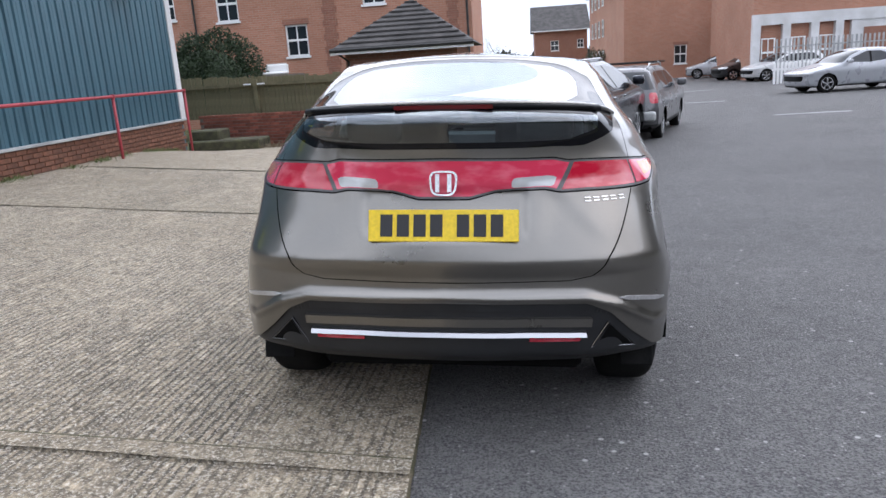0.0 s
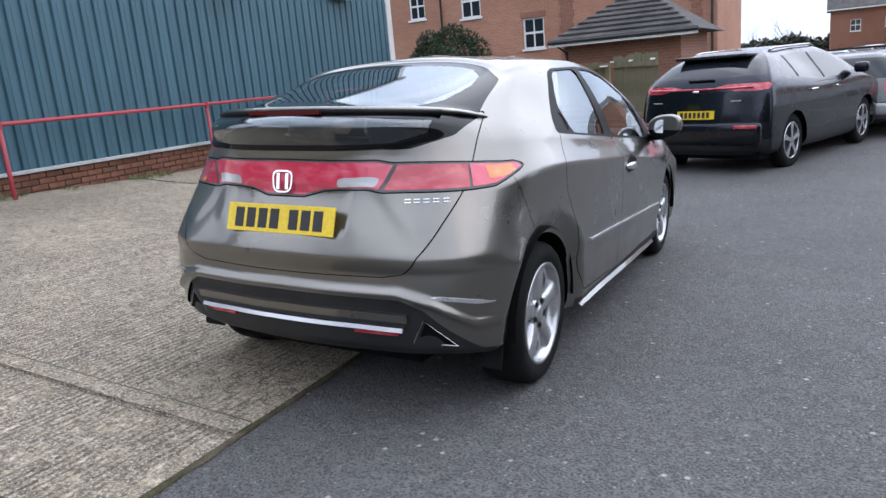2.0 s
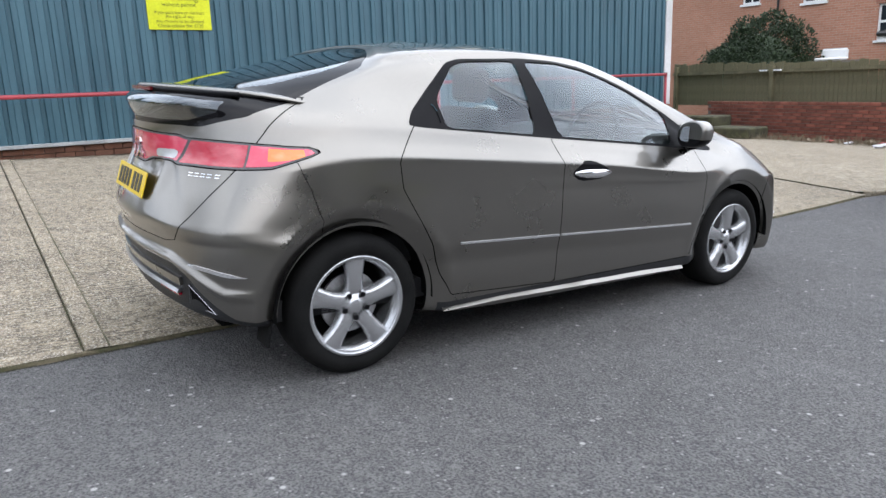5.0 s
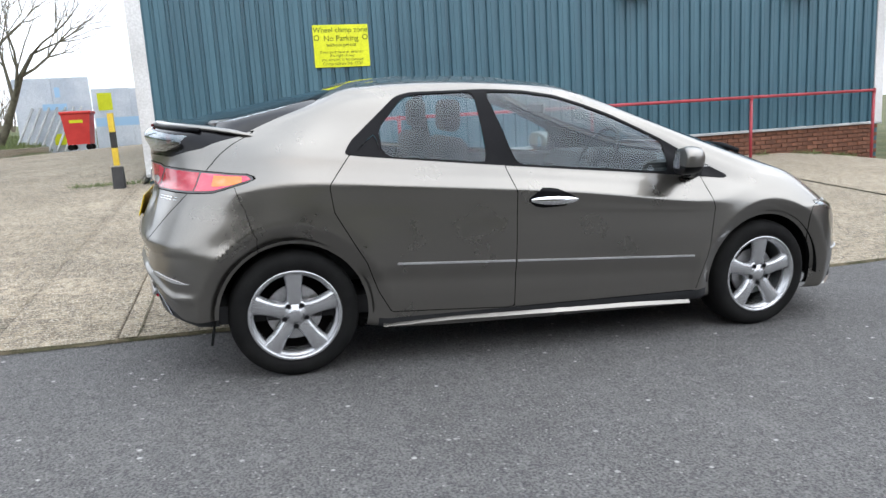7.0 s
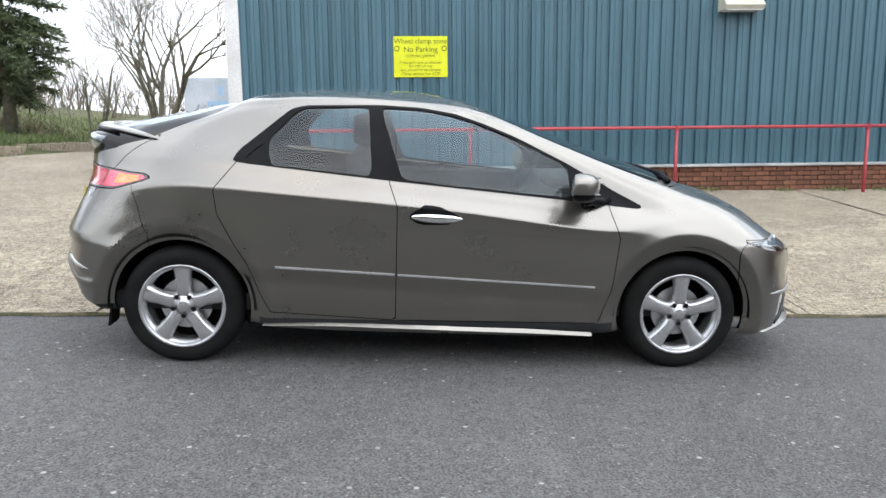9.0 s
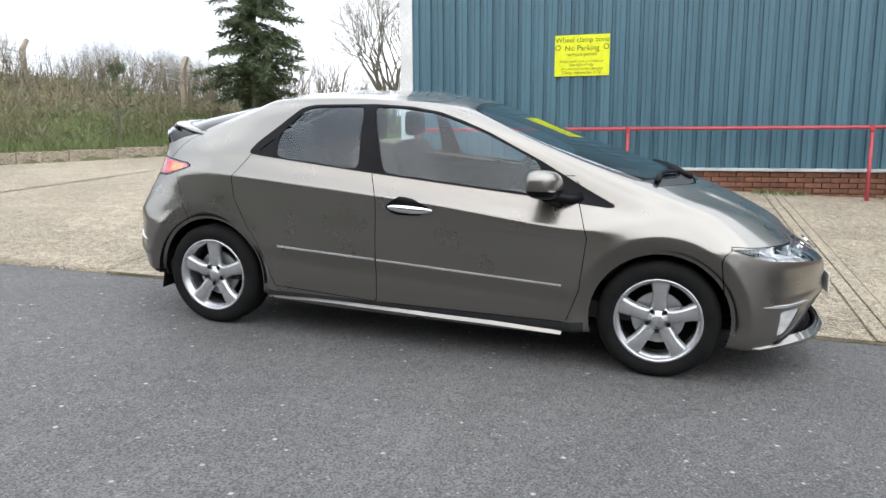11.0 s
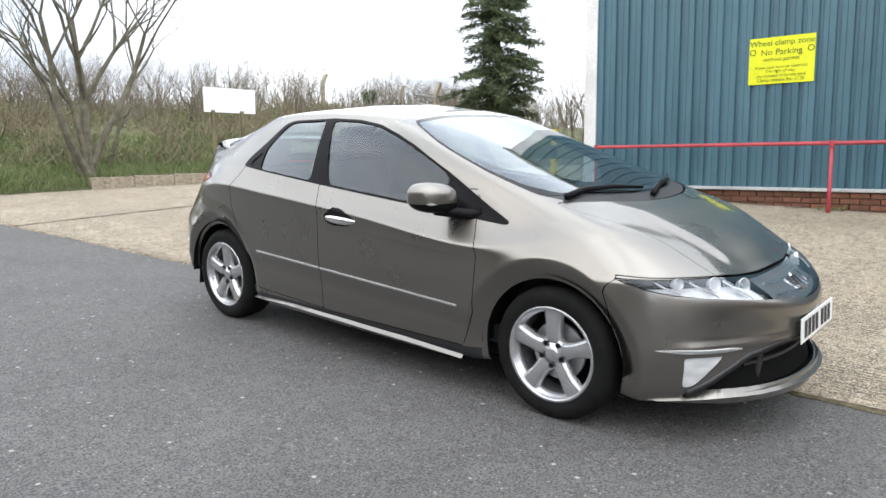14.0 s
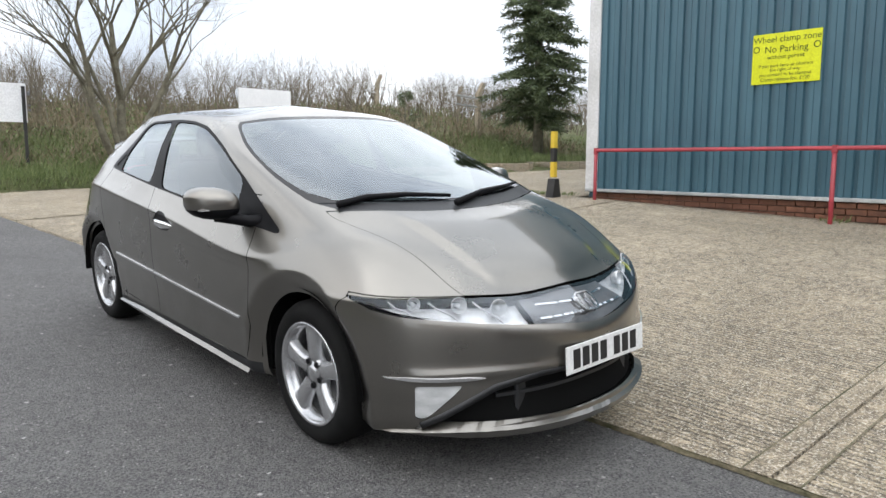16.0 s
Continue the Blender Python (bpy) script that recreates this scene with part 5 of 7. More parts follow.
bsdf(BLACK_RUBBER).inputs["Specular IOR Level"].default_value = 0.1
both_sides("mud_flap", lambda: box(.66, .785, -.006, .006, -.125, .14, m=pose(0, -.37, .305, -10), bevel=.004), BLACK_RUBBER, [RBUMP, RBUMP], "black rubber mud flap")


# wheel wells and underside, their deep shade put into a near-black colour
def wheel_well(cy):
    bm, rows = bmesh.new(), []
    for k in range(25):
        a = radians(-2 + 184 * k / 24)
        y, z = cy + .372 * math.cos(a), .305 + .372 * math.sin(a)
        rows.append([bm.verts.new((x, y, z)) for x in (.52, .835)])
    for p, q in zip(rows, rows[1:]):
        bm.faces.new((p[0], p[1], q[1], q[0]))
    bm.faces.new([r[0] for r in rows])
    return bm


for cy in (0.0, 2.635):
    both_sides("wheel_well", lambda: wheel_well(cy), SHADE_BLACK, [hatch, hatch])
part("underbody", box(-.74, .74, .3, 2.3, .19, .26, bevel=.02), SHADE_BLACK, hatch)
part("underbody", box(-.5, .5, -.5, 3.3, .2, .27, bevel=.02), SHADE_BLACK, hatch)

# ---- the hatchback: cabin ----
part("cabin_floor", box(-.74, .74, -.45, 2.5, .27, .36), CABIN, hatch)
bm = bmesh.new()
outline = [(1.93, .62), (1.90, .86), (1.98, .95), (2.35, .955), (2.62, .93), (2.62, .45), (2.1, .45)]
add_prism(bm, outline, -.63, .63, Matrix(((0, 0, 1, 0), (1, 0, 0, 0), (0, 1, 0, 0), (0, 0, 0, 1))))
bmesh.ops.recalc_face_normals(bm, faces=bm.faces)
dash = part("dashboard", bm, CABIN, hatch, "dark grey dashboard")
part("dial_hood", box(.2, .55, 1.94, 2.1, .93, 1.0, bevel=.03, segments=2), CABIN, dash)
both_sides("door_lining", lambda: box(.70, .745, .4, 2.1, .35, .93, bevel=.02), CABIN, [hatch, hatch])


def seat_shape(x, back):
    bm = bmesh.new()
    add_box(bm, x - .25, x + .25, 1.05, 1.56, .40, .60, bevel=.05, segments=2)
    m = pose(x, 1.06, .52, 14)
    add_box(bm, -.24, .24, -.11, .02, 0, .62, m=m, bevel=.05, segments=2)
    return bm


def head_rest(x, y=.90, z=1.14):
    return box(x - .12, x + .12, y - .05, y + .04, z, z + .17, bevel=.035, segments=2)


for sx in (.37, -.37):
    st = part("front_seat", seat_shape(sx, 0), FABRIC, hatch, "grey fabric front seat", True)
    part("head_rest", head_rest(sx), FABRIC, st, "", True)
    rt = part("rear_seat", box(sx - .33, sx + .33, .12, .58, .42, .58, bevel=.05, segments=2), FABRIC, hatch, "grey fabric rear bench", True)
    part("seat_back", box(-.33, .33, -.1, .02, 0, .52, m=pose(sx, .16, .53, 18), bevel=.05, segments=2), FABRIC, rt, "", True)
    part("head_rest", head_rest(sx, .02, 1.03), FABRIC, rt, "", True)
part("parcel_shelf", box(-.6, .6, -.48, .05, .93, .95), CABIN, hatch)
bm = bmesh.new()
ring = [(0.012 * math.cos(radians(a)), 0.185 + 0.012 * math.sin(radians(a))) for a in range(0, 360, 45)]
add_lathe(bm, [(r, a) for a, r in ring], "z", 40, close=True)
add_box(bm, -.17, .17, -.02, .02, -.01, .005)
add_lathe(bm, [(0, -.02), (.06, -.02), (.06, .015), (0, .02)], "z", 20)
wheel = part("steering_wheel", bm, CABIN, hatch, "dark three-spoke steering wheel", True)
wheel.matrix_basis = pose(.37, 1.80, .97, 62)
part("rear_view_mirror", box(-.11, .11, 1.56, 1.585, 1.22, 1.28, bevel=.01), CABIN, hatch)


# ---- plant helpers ----
RNG = np.random.default_rng(7)


def sheet_object(name, verts, faces, mat, parent=None, smooth=False):
    me = bpy.data.meshes.new(name)
    me.from_pydata(verts, [], faces)
    for m in mat if isinstance(mat, (list, tuple)) else [mat]:
        me.materials.append(m)
    if smooth:
        me.polygons.foreach_set("use_smooth", [True] * len(me.polygons))
    ob = new(name, me)
    ob.parent = parent
    return ob


def sticks(name, segs, mat, parent=None, sides=3):
    """Many tapering sticks (p, q, r0, r1) in one mesh."""
    P, Q = np.array([s[0] for s in segs], float), np.array([s[1] for s in segs], float)
    R = np.array([(s[2], s[3]) for s in segs], float)
    D = Q - P
    D /= np.maximum(np.linalg.norm(D, axis=1, keepdims=True), 1e-6)
    A = np.cross(D, np.where(np.abs(D[:, 2:3]) < 0.9, [[0, 0, 1.0]], [[1.0, 0, 0]]))
    A /= np.linalg.norm(A, axis=1, keepdims=True)
    B = np.cross(D, A)
    V = []
    for k in range(sides):
        t = 2 * math.pi * k / sides
        o = math.cos(t) * A + math.sin(t) * B
        V += [P + o * R[:, :1], Q + o * R[:, 1:]]
    V = np.stack(V, 1).reshape(-1, 3)
    F = []
    for i in range(len(segs)):
        b = i * 2 * sides
        F += [(b + 2 * k, b + 2 * ((k + 1) % sides), b + 2 * ((k + 1) % sides) + 1, b + 2 * k + 1) for k in range(sides)]
    return sheet_object(name, V.tolist(), F, mat, parent, sides > 4)


def blades(name, P, D, L, W, mat, parent=None):
    """Many pointed blades: at P, along D, of length L and width W."""
    P, D = np.asarray(P, float), np.asarray(D, float)
    n = len(P)
    L, W = np.broadcast_to(L, n)[:, None], np.broadcast_to(W, n)[:, None]
    D = D / np.maximum(np.linalg.norm(D, axis=1, keepdims=True), 1e-6)
    S = np.cross(D, RNG.normal(size=(n, 3)))
    S /= np.maximum(np.linalg.norm(S, axis=1, keepdims=True), 1e-6)
    V = np.stack([P - S * W * 0.3, P + D * L * 0.5 - S * W * 0.5, P + D * L, P + D * L * 0.5 + S * W * 0.5], 1).reshape(-1, 3)
    F = [(4 * i, 4 * i + 1, 4 * i + 2, 4 * i + 3) for i in range(n)]
    return sheet_object(name, V.tolist(), F, mat, parent)


def leafy(name, a, b, rough=0.7):
    m = material(name, a, rough)
    g = node(m, "ShaderNodeNewGeometry")
    paint(m, mixed(m, g.outputs["Random Per Island"], a, b))
    return m


BARK = grained("grey_green_bark", (0.1, 0.092, 0.065), (0.2, 0.185, 0.135), 0.95, 6, 40, 0.5, depth=0.02)
TWIG = grained("brown_twig", (0.15, 0.132, 0.105), (0.26, 0.23, 0.185), 0.95, 3, 20, 0.0)
THICKET_TWIG = grained("thicket_twig", (0.1, 0.082, 0.058), (0.2, 0.17, 0.125), 0.95, 0.8, 12, 0.0)
FAR_TWIG = grained("far_winter_twig", (0.12, 0.1, 0.075), (0.2, 0.17, 0.13), 0.95, 0.3, 4, 0.0)
FIR_GREEN = leafy("fir_needles", (0.03, 0.05, 0.02), (0.11, 0.14, 0.06))
HEDGE_GREEN = leafy("evergreen_leaf", (0.01, 0.022, 0.008), (0.035, 0.06, 0.02))
GRASS = leafy("grass_blade", (0.07, 0.105, 0.03), (0.17, 0.205, 0.075))
DRY_GRASS = leafy("dry_scrub", (0.11, 0.086, 0.05), (0.24, 0.195, 0.125))
FAR_HEDGE = leafy("far_hedge_leaf", (0.03, 0.035, 0.022), (0.075, 0.075, 0.05))
LIME_LEAF = leafy("golden_leaf", (0.3, 0.3, 0.02), (0.5, 0.46, 0.04))


def grow(start, way, length, radius, depth, rnd, out, spread=0.55, kids=(3, 4), shrink=0.68, lift=0.1):
    """A limb and its branches, added to out as tapering segments."""
    p, d = np.array(start, float), np.array(way, float)
    d /= np.linalg.norm(d)
    n = 4 if depth > 1 else 3
    joints = []
    for i in range(n):
        d = d + rnd.normal(0, 0.11, 3) + np.array([0, 0, lift * 0.5])
        d /= np.linalg.norm(d)
        q = p + d * length / n
        r0, r1 = radius * (1 - 0.6 * i / n), radius * (1 - 0.6 * (i + 1) / n)
        out.append((p, q, r0, r1, depth))
        p = q
        joints.append((p.copy(), d.copy(), r1))
    if depth <= 0:
        return
    for k in range(rnd.integers(kids[0], kids[1] + 1)):
        q, e, r = joints[min(n - 1, 1 + int(rnd.integers(0, n)))]
        side = np.cross(e, rnd.normal(size=3))
        side /= np.linalg.norm(side)
        w = e * (1 - spread) + side * spread + np.array([0, 0, lift])
        grow(q, w, length * shrink * rnd.uniform(0.75, 1.1), r * 0.66, depth - 1, rnd, out, spread, kids, shrink, lift)


def bare_tree(name, label, at, stems, seed, depth=4, kids=(3, 4), spread=.44, lift=.14):
    t = thing(name, label, "tree", pose(*at))
    rnd, segs = np.random.default_rng(seed), []
    for way, length, radius in stems:
        grow((rnd.uniform(-.08, .08), rnd.uniform(-.08, .08), -0.1), way, length, radius, depth, rnd, segs, spread, kids, .70, lift)
    thick = [s[:4] for s in segs if s[4] >= depth]
    limbs = [s[:4] for s in segs if depth > s[4] >= 2]
    fine = [s[:4] for s in segs if s[4] < 2]
    sticks("trunk", thick, BARK, t, 7)
    tagged(sticks("branchwork", limbs, BARK, t, 5), kind="stuff")
    tagged(sticks("twig_mass", fine, TWIG, t, 3), kind="stuff")
    return t


# ---- the bank and its trees ----
bare_tree("roadside_tree", "leafless multi-stemmed tree on the grassy bank", (-3.05, -11.25, 0.82),
          [((-.1, .0, 1), 3.3, .12), ((.5, .1, 1), 3.4, .09), ((-.55, .1, 1), 3.4, .09), ((.15, -.4, 1), 3.1, .08), ((.35, .3, 1), 3.0, .07)], 11, 5, (4, 6))
bare_tree("leaning_tree", "leafless tree leaning over the bank", (0.9, -12.6, 0.9), [((-.5, .1, 1), 3.0, .1), ((.2, .2, 1), 2.6, .08)], 5, 4)
bare_tree("bank_sapling", "thin bare sapling on the bank", (-3.9, -12.0, 1.0), [((.05, 0, 1), 1.5, .035), ((-.2, .1, 1), 1.3, .03)], 21, 3)
bare_tree("yard_tree", "bare spreading tree beside the yard", (-24.6, -8.4, 1.1), [((.1, .5, 1), 3.9, .16), ((-.1, -.25, 1), 3.9, .13), ((0, -.55, 1), 3.7, .12), ((.2, -.1, 1), 3.5, .1)], 33, 4, (5, 7))
bare_tree("hall_side_tree", "slender bare tree behind the hall corner", (-17.5, -7.9, 1.0), [((0, .2, 1), 2.4, .06), ((0, -.3, 1), 2.1, .05), ((.1, .5, 1), 2.0, .04)], 41, 4)


def fir_tree(at, height, reach):
    t = thing("fir_tree", "tall dark green fir with drooping branches", "tree", pose(*at))
    add = bmesh.new()
    add_tube(add, [(0, 0, -0.2), (0.02, 0, height * .4), (0, 0.02, height)], [0.16, 0.1, 0.015], 9)
    part("trunk", add, BARK, t, smooth=True)
    segs, P, D, L, W = [], [], [], [], []
    z = 1.15
    while z < height - 0.1:
        f = 1 - z / height
        for k in range(6):
            a = RNG.uniform(0, 2 * math.pi)
            r = reach * min(f ** 0.8, 0.45 + 0.35 * (z - 0.9)) * RNG.uniform(0.45, 1.15)
            p = np.array([0, 0, z + RNG.uniform(-.1, .1)])
            d = np.array([math.cos(a), math.sin(a), 0.12])
            pts = [p + d * r * s + np.array([0, 0, -0.28 * r * s ** 1.8]) for s in np.linspace(0, 1, 7)]
            for q0, q1 in zip(pts, pts[1:]):
                segs.append((q0, q1, 0.018 * f + .004, 0.014 * f + .003))
            for s in np.linspace(0.15, 1, int(10 + 26 * r)):
                q = p + d * r * s + np.array([0, 0, -0.28 * r * s ** 1.8])
                for _ in range(7):
                    w = RNG.normal(size=3) * (0.7, 0.7, 0.45) + d * 0.5 + np.array([0, 0, -0.35])
                    P.append(q + RNG.normal(size=3) * 0.03)
                    D.append(w)
                    L.append(RNG.uniform(0.09, 0.26) * (0.7 + 0.5 * f))
                    W.append(RNG.uniform(0.018, 0.04))
        z += 0.19
    tagged(sticks("branches", segs, BARK, t, 3), kind="stuff")
    tagged(blades("needles", P, D, np.array(L), np.array(W), FIR_GREEN, t), kind="stuff")
    return t


fir_tree((-13.6, -8.35, 1.02), 8.2, 1.85)


def bush(name, label, at, size, n, mat, leaf=(0.05, 0.09), lump=0.35, seed=3):
    """A dense bush of many leaves over twigs, with an uneven outline."""
    t = thing(name, label, "bush", pose(*at))
    rnd = np.random.default_rng(seed)
    d = rnd.normal(size=(n, 3))
    d /= np.linalg.norm(d, axis=1, keepdims=True)
    d[:, 2] = np.abs(d[:, 2]) * 1.0 - 0.12
    r = np.array([1 + lump * noise.noise(Vector((2.2 * q[0], 2.2 * q[1], 2.2 * q[2] + seed))) for q in d]) * rnd.uniform(0.72, 1.02, n) ** 0.5
    P = d * r[:, None] * np.array(size)
    W = d + rnd.normal(size=(n, 3)) * 0.8
    tagged(blades("leaves", P, W, rnd.uniform(leaf[0], leaf[1], n), rnd.uniform(leaf[0], leaf[1], n) * .5, mat, t), kind="stuff")
    segs = [(np.array([0, 0, -.2]), d[i] * r[i] * np.array(size) * 0.8, 0.02, 0.004) for i in range(0, n, max(1, n // 60))]
    tagged(sticks("stems", segs, TWIG, t, 3), kind="stuff")
    core = bmesh.new()
    bmesh.ops.create_icosphere(core, subdivisions=3, radius=1)
    for v in core.verts:
        q = v.co.copy()
        v.co = Vector((q.x * size[0], q.y * size[1], max(-.1, q.z) * size[2])) * 0.7
    part("inner_foliage", core, mat, t)
    return t


bush("evergreen_bush", "large rounded dark evergreen bush behind the fence", (-8.9, 18.0, 0.9), (1.85, 1.3, 2.0), 16000, HEDGE_GREEN, (.06, .12))
bush("golden_hedge", "bright yellow-green clipped hedge", (14.6, 45.0, 0.2), (1.5, .6, 1.0), 2500, LIME_LEAF, (.08, .14), .15, 5)
bush("street_bush", "dark round bush beside the terrace", (6.9, 60.0, -.4), (1.6, 1.2, 2.4), 2500, HEDGE_GREEN, (.1, .2), .3, 8)


def small_pine(at):
    t = thing("young_pine", "small young pine on the bank", "tree", pose(*at))
    segs, P, D = [(np.zeros(3), np.array([0, 0, 2.0]), .04, .01)], [], []
    for k in range(22):
        a, z = RNG.uniform(0, 6.28), RNG.uniform(.5, 1.95)
        e = np.array([math.cos(a), math.sin(a), .5]) * (2.2 - z) * .42
        segs.append((np.array([0, 0, z]), np.array([0, 0, z]) + e, .012, .004))
        for s in np.linspace(.4, 1, 9):
            for _ in range(5):
                P.append(np.array([0, 0, z]) + e * s)
                D.append(RNG.normal(size=3) + e)
    sticks("trunk", segs, BARK, t, 4)
    tagged(blades("needles", P, D, .12, .014, FIR_GREEN, t), kind="stuff")


small_pine((-9.95, -9.9, 0.95))


# ---- scrub, grass and far woods ----
def scatter_bank(n, x0, x1, s0, s1, rnd, power=1.0):
    x = rnd.uniform(x0, x1, n)
    s = s0 + (s1 - s0) * rnd.uniform(0, 1, n) ** power
    y = np.array([kerb_y(a) for a in x]) - s
    z = np.array([land_z(a, b) for a, b in zip(x, y)]) - 0.04
    return np.stack([x, y, z], 1)


rg = np.random.default_rng(9)
P = scatter_bank(26000, -14, 1.2, 0.05, 3.2, rg, 1.5)
tagged(blades("verge_grass", P, rg.normal(size=P.shape) * (.45, .45, .15) + (0, 0, 1), rg.uniform(.1, .3, len(P)), rg.uniform(.008, .02, len(P)), GRASS), "rough green grass along the kerb", "grass", kind="stuff")
P = scatter_bank(9000, -34, -12, 0.05, 3.5, rg, 1.4)
tagged(blades("yard_verge_grass", P, rg.normal(size=P.shape) * (.45, .45, .15) + (0, 0, 1), rg.uniform(.1, .3, len(P)), rg.uniform(.012, .025, len(P)), GRASS), "rough green grass beside the yard", "grass", kind="stuff")
P = scatter_bank(30000, -16, 4, 1.0, 11, rg)
keep = np.array([noise.noise((.5 * p[0], .5 * p[1], 2)) > -.25 for p in P])
P = P[keep]
tagged(blades("dry_scrub", P, rg.normal(size=P.shape) * (.7, .7, .2) + (0, 0, .9), rg.uniform(.2, .75, len(P)), rg.uniform(.008, .022, len(P)), DRY_GRASS), "straw-coloured dead bracken and bramble", "scrub", kind="stuff")
P = scatter_bank(9000, -16, 4, .8, 10, rg)
tagged(blades("bramble_leaf", P + rg.uniform(0, .5, P.shape) * (0, 0, 1), rg.normal(size=P.shape), rg.uniform(.04, .1, len(P)), rg.uniform(.03, .06, len(P)), GRASS), "green bramble leaves on the bank", "scrub", kind="stuff")
segs = []
for p in scatter_bank(560, -40, 6, 4.0, 13, rg):
    grow(p, (rg.normal(0, .25), rg.normal(0, .25), 1), rg.uniform(.6, 1.3), .016, 2, rg, segs, .5, (3, 4), .7)
tagged(sticks("winter_scrub", [s[:4] for s in segs], TWIG), "bare brown winter scrub on the bank", "scrub", kind="stuff")
segs = []
for p in scatter_bank(300, -24, 5, 4.5, 12, rg):
    tall = 0.75 + 0.55 * noise.noise((0.35 * p[0], 0.35 * p[1], 4))
    for _ in range(3):
        grow(p + rg.normal(0, .18, 3) * (1, 1, 0), (rg.normal(0, .3), rg.normal(0, .3), 1), rg.uniform(.85, 1.25) * tall, .02, 3, rg, segs, .42, (3, 4), .74)
tagged(sticks("winter_thicket", [s[:4] for s in segs], THICKET_TWIG), "dense grey-brown thicket of bare shrubs", "scrub", kind="stuff")
segs = []
for k in range(230):
    x = rg.uniform(-75, 22)
    y = -rg.uniform(24, 46) if x > -30 else -rg.uniform(8, 46)
    h = rg.uniform(1.3, 2.3)
    for _ in range(3):
        grow((x + rg.normal(0, .3), y, land_z(x, y) - .2), (rg.normal(0, .25), rg.normal(0, .25), 1), h, .06, 3, rg, segs, .42, (3, 4), .72)
tagged(sticks("far_woods", [s[:4] for s in segs], FAR_TWIG), "far leafless woodland on the skyline", "woods", kind="stuff")
segs = []
for k in range(40):
    x, y = rg.uniform(-35, 2), rg.uniform(95, 130)
    grow((x, y, -.5), (0, 0, 1), rg.uniform(2.2, 3.4), .12, 3, rg, segs, .45, (3, 4), .72)
tagged(sticks("far_street_trees", [s[:4] for s in segs], FAR_TWIG), "far bare trees beyond the houses", "woods", kind="stuff")
P = rg.uniform(0, 1, (9000, 3)) * (26, 3, 1) + (-16, 88, -.6)
P[:, 2] += np.array([(1.9 + .6 * noise.noise((.35 * p[0], 0, 9))) * rg.uniform(0, 1) ** .7 for p in P])
tagged(blades("far_hedge", P, rg.normal(size=P.shape), rg.uniform(.35, .8, len(P)), rg.uniform(.25, .5, len(P)), FAR_HEDGE), "dark far hedge closing the street", "hedge", kind="stuff")
bm = bmesh.new()
for i in range(60):
    x0 = -70 + 1.6 * i
    z1 = 2.4 + 1.1 * noise.noise((0.6 * i, 0, 0))
    add_box(bm, x0, x0 + 1.7, -60 - 3 * noise.noise((i, 3, 0)), -52, 0, z1 + 1.4, bevel=.4)
tagged(mesh_object("backdrop", bm, FAR_TWIG, True), "dim far belt of woodland closing the view", "backdrop", kind="structure")

# ---- kerb along the bank ----
kerb = thing("kerb", "dark weathered concrete kerb blocks along the bank", "kerb", kind="structure")
x = -2.95
while x > -27:
    step = 0.92
    xa, xb = x, x - step
    za = apron_z((xa + xb) / 2, kerb_y((xa + xb) / 2))
    a = Vector((xa - .006, kerb_y(xa), za))
    b = Vector((xb + .006, kerb_y(xb), za))
    ang = math.degrees(math.atan2(b.y - a.y, b.x - a.x))
    o = part("kerb_block", box(0, (b - a).length, -.02, .16, -.2, .24 + .01 * RNG.uniform(-1, 1), bevel=.012), FLOATED, kerb)
    o.matrix_basis = Matrix.Translation(a) @ pose(0, 0, 0, 0, 0, ang)
    x = xb
road_kerb = thing("road_kerb", "low pale granite kerb along the road", "kerb", kind="structure")
y = 7.4
while y < 16:
    a, b = Vector((edge_x(y), y, road_z(y))), Vector((edge_x(y + .9), y + .9, road_z(y + .9)))
    o = part("kerb_block", box(0, (b - a).length - .01, 0, .13, -.1, .05, bevel=.01), FLOATED, road_kerb)
    o.matrix_basis = Matrix.Translation(a) @ pose(0, 0, 0, 0, 0, math.degrees(math.atan2(b.y - a.y, b.x - a.x)))
    y += .9


def verge_strip():
    bm, rows = bmesh.new(), []
    for y in [7.36 + .3 * i for i in range(20)]:
        rows.append([bm.verts.new((xx, y, land_z(xx, y) + .012)) for xx in np.linspace(edge_x(y) - .13, -7.2, 12)])
    for a, b in zip(rows, rows[1:]):
        for i in range(11):
            bm.faces.new((a[i], b[i], b[i + 1], a[i + 1]))
    return bm


pavement = tagged(mesh_object("pavement", verge_strip(), FLOATED, True), "dirty worn concrete between forecourt and garden wall", "pavement", kind="structure")

# ---- signs and small things in the yard ----
SIGN_YELLOW = grained("fluorescent_yellow_sign", (0.62, 0.66, 0.0), (0.7, 0.74, 0.01), 0.4, 4, 60, 0)
GREEN_INK = material("dark_green_print", (0.05, 0.09, 0.0), 0.6)


def lettering(text, size, at, mat, parent, align="CENTER"):
    cu = bpy.data.curves.new("lettering", "FONT")
    cu.body, cu.size, cu.align_x, cu.align_y, cu.extrude = text, size, align, "CENTER", 0.0006
    cu.materials.append(mat)
    o = new("lettering", cu)
    o.parent, o.matrix_basis = parent, at
    return o


sign = thing("parking_sign", "fluorescent yellow wheel clamping notice on the blue wall", "sign", pose(WALL_X + .012, 1.43, 2.335, 90, 0, 90))
part("panel", box(-.405, .405, -.3, .3, -.004, .004, bevel=.003), SIGN_YELLOW, sign)
lettering("Wheel clamp zone", .105, pose(0, .225, .006), GREEN_INK, sign)
lettering("No Parking", .112, pose(0, .105, .006), GREEN_INK, sign)
lettering("without permit", .072, pose(0, .015, .006), GREEN_INK, sign)
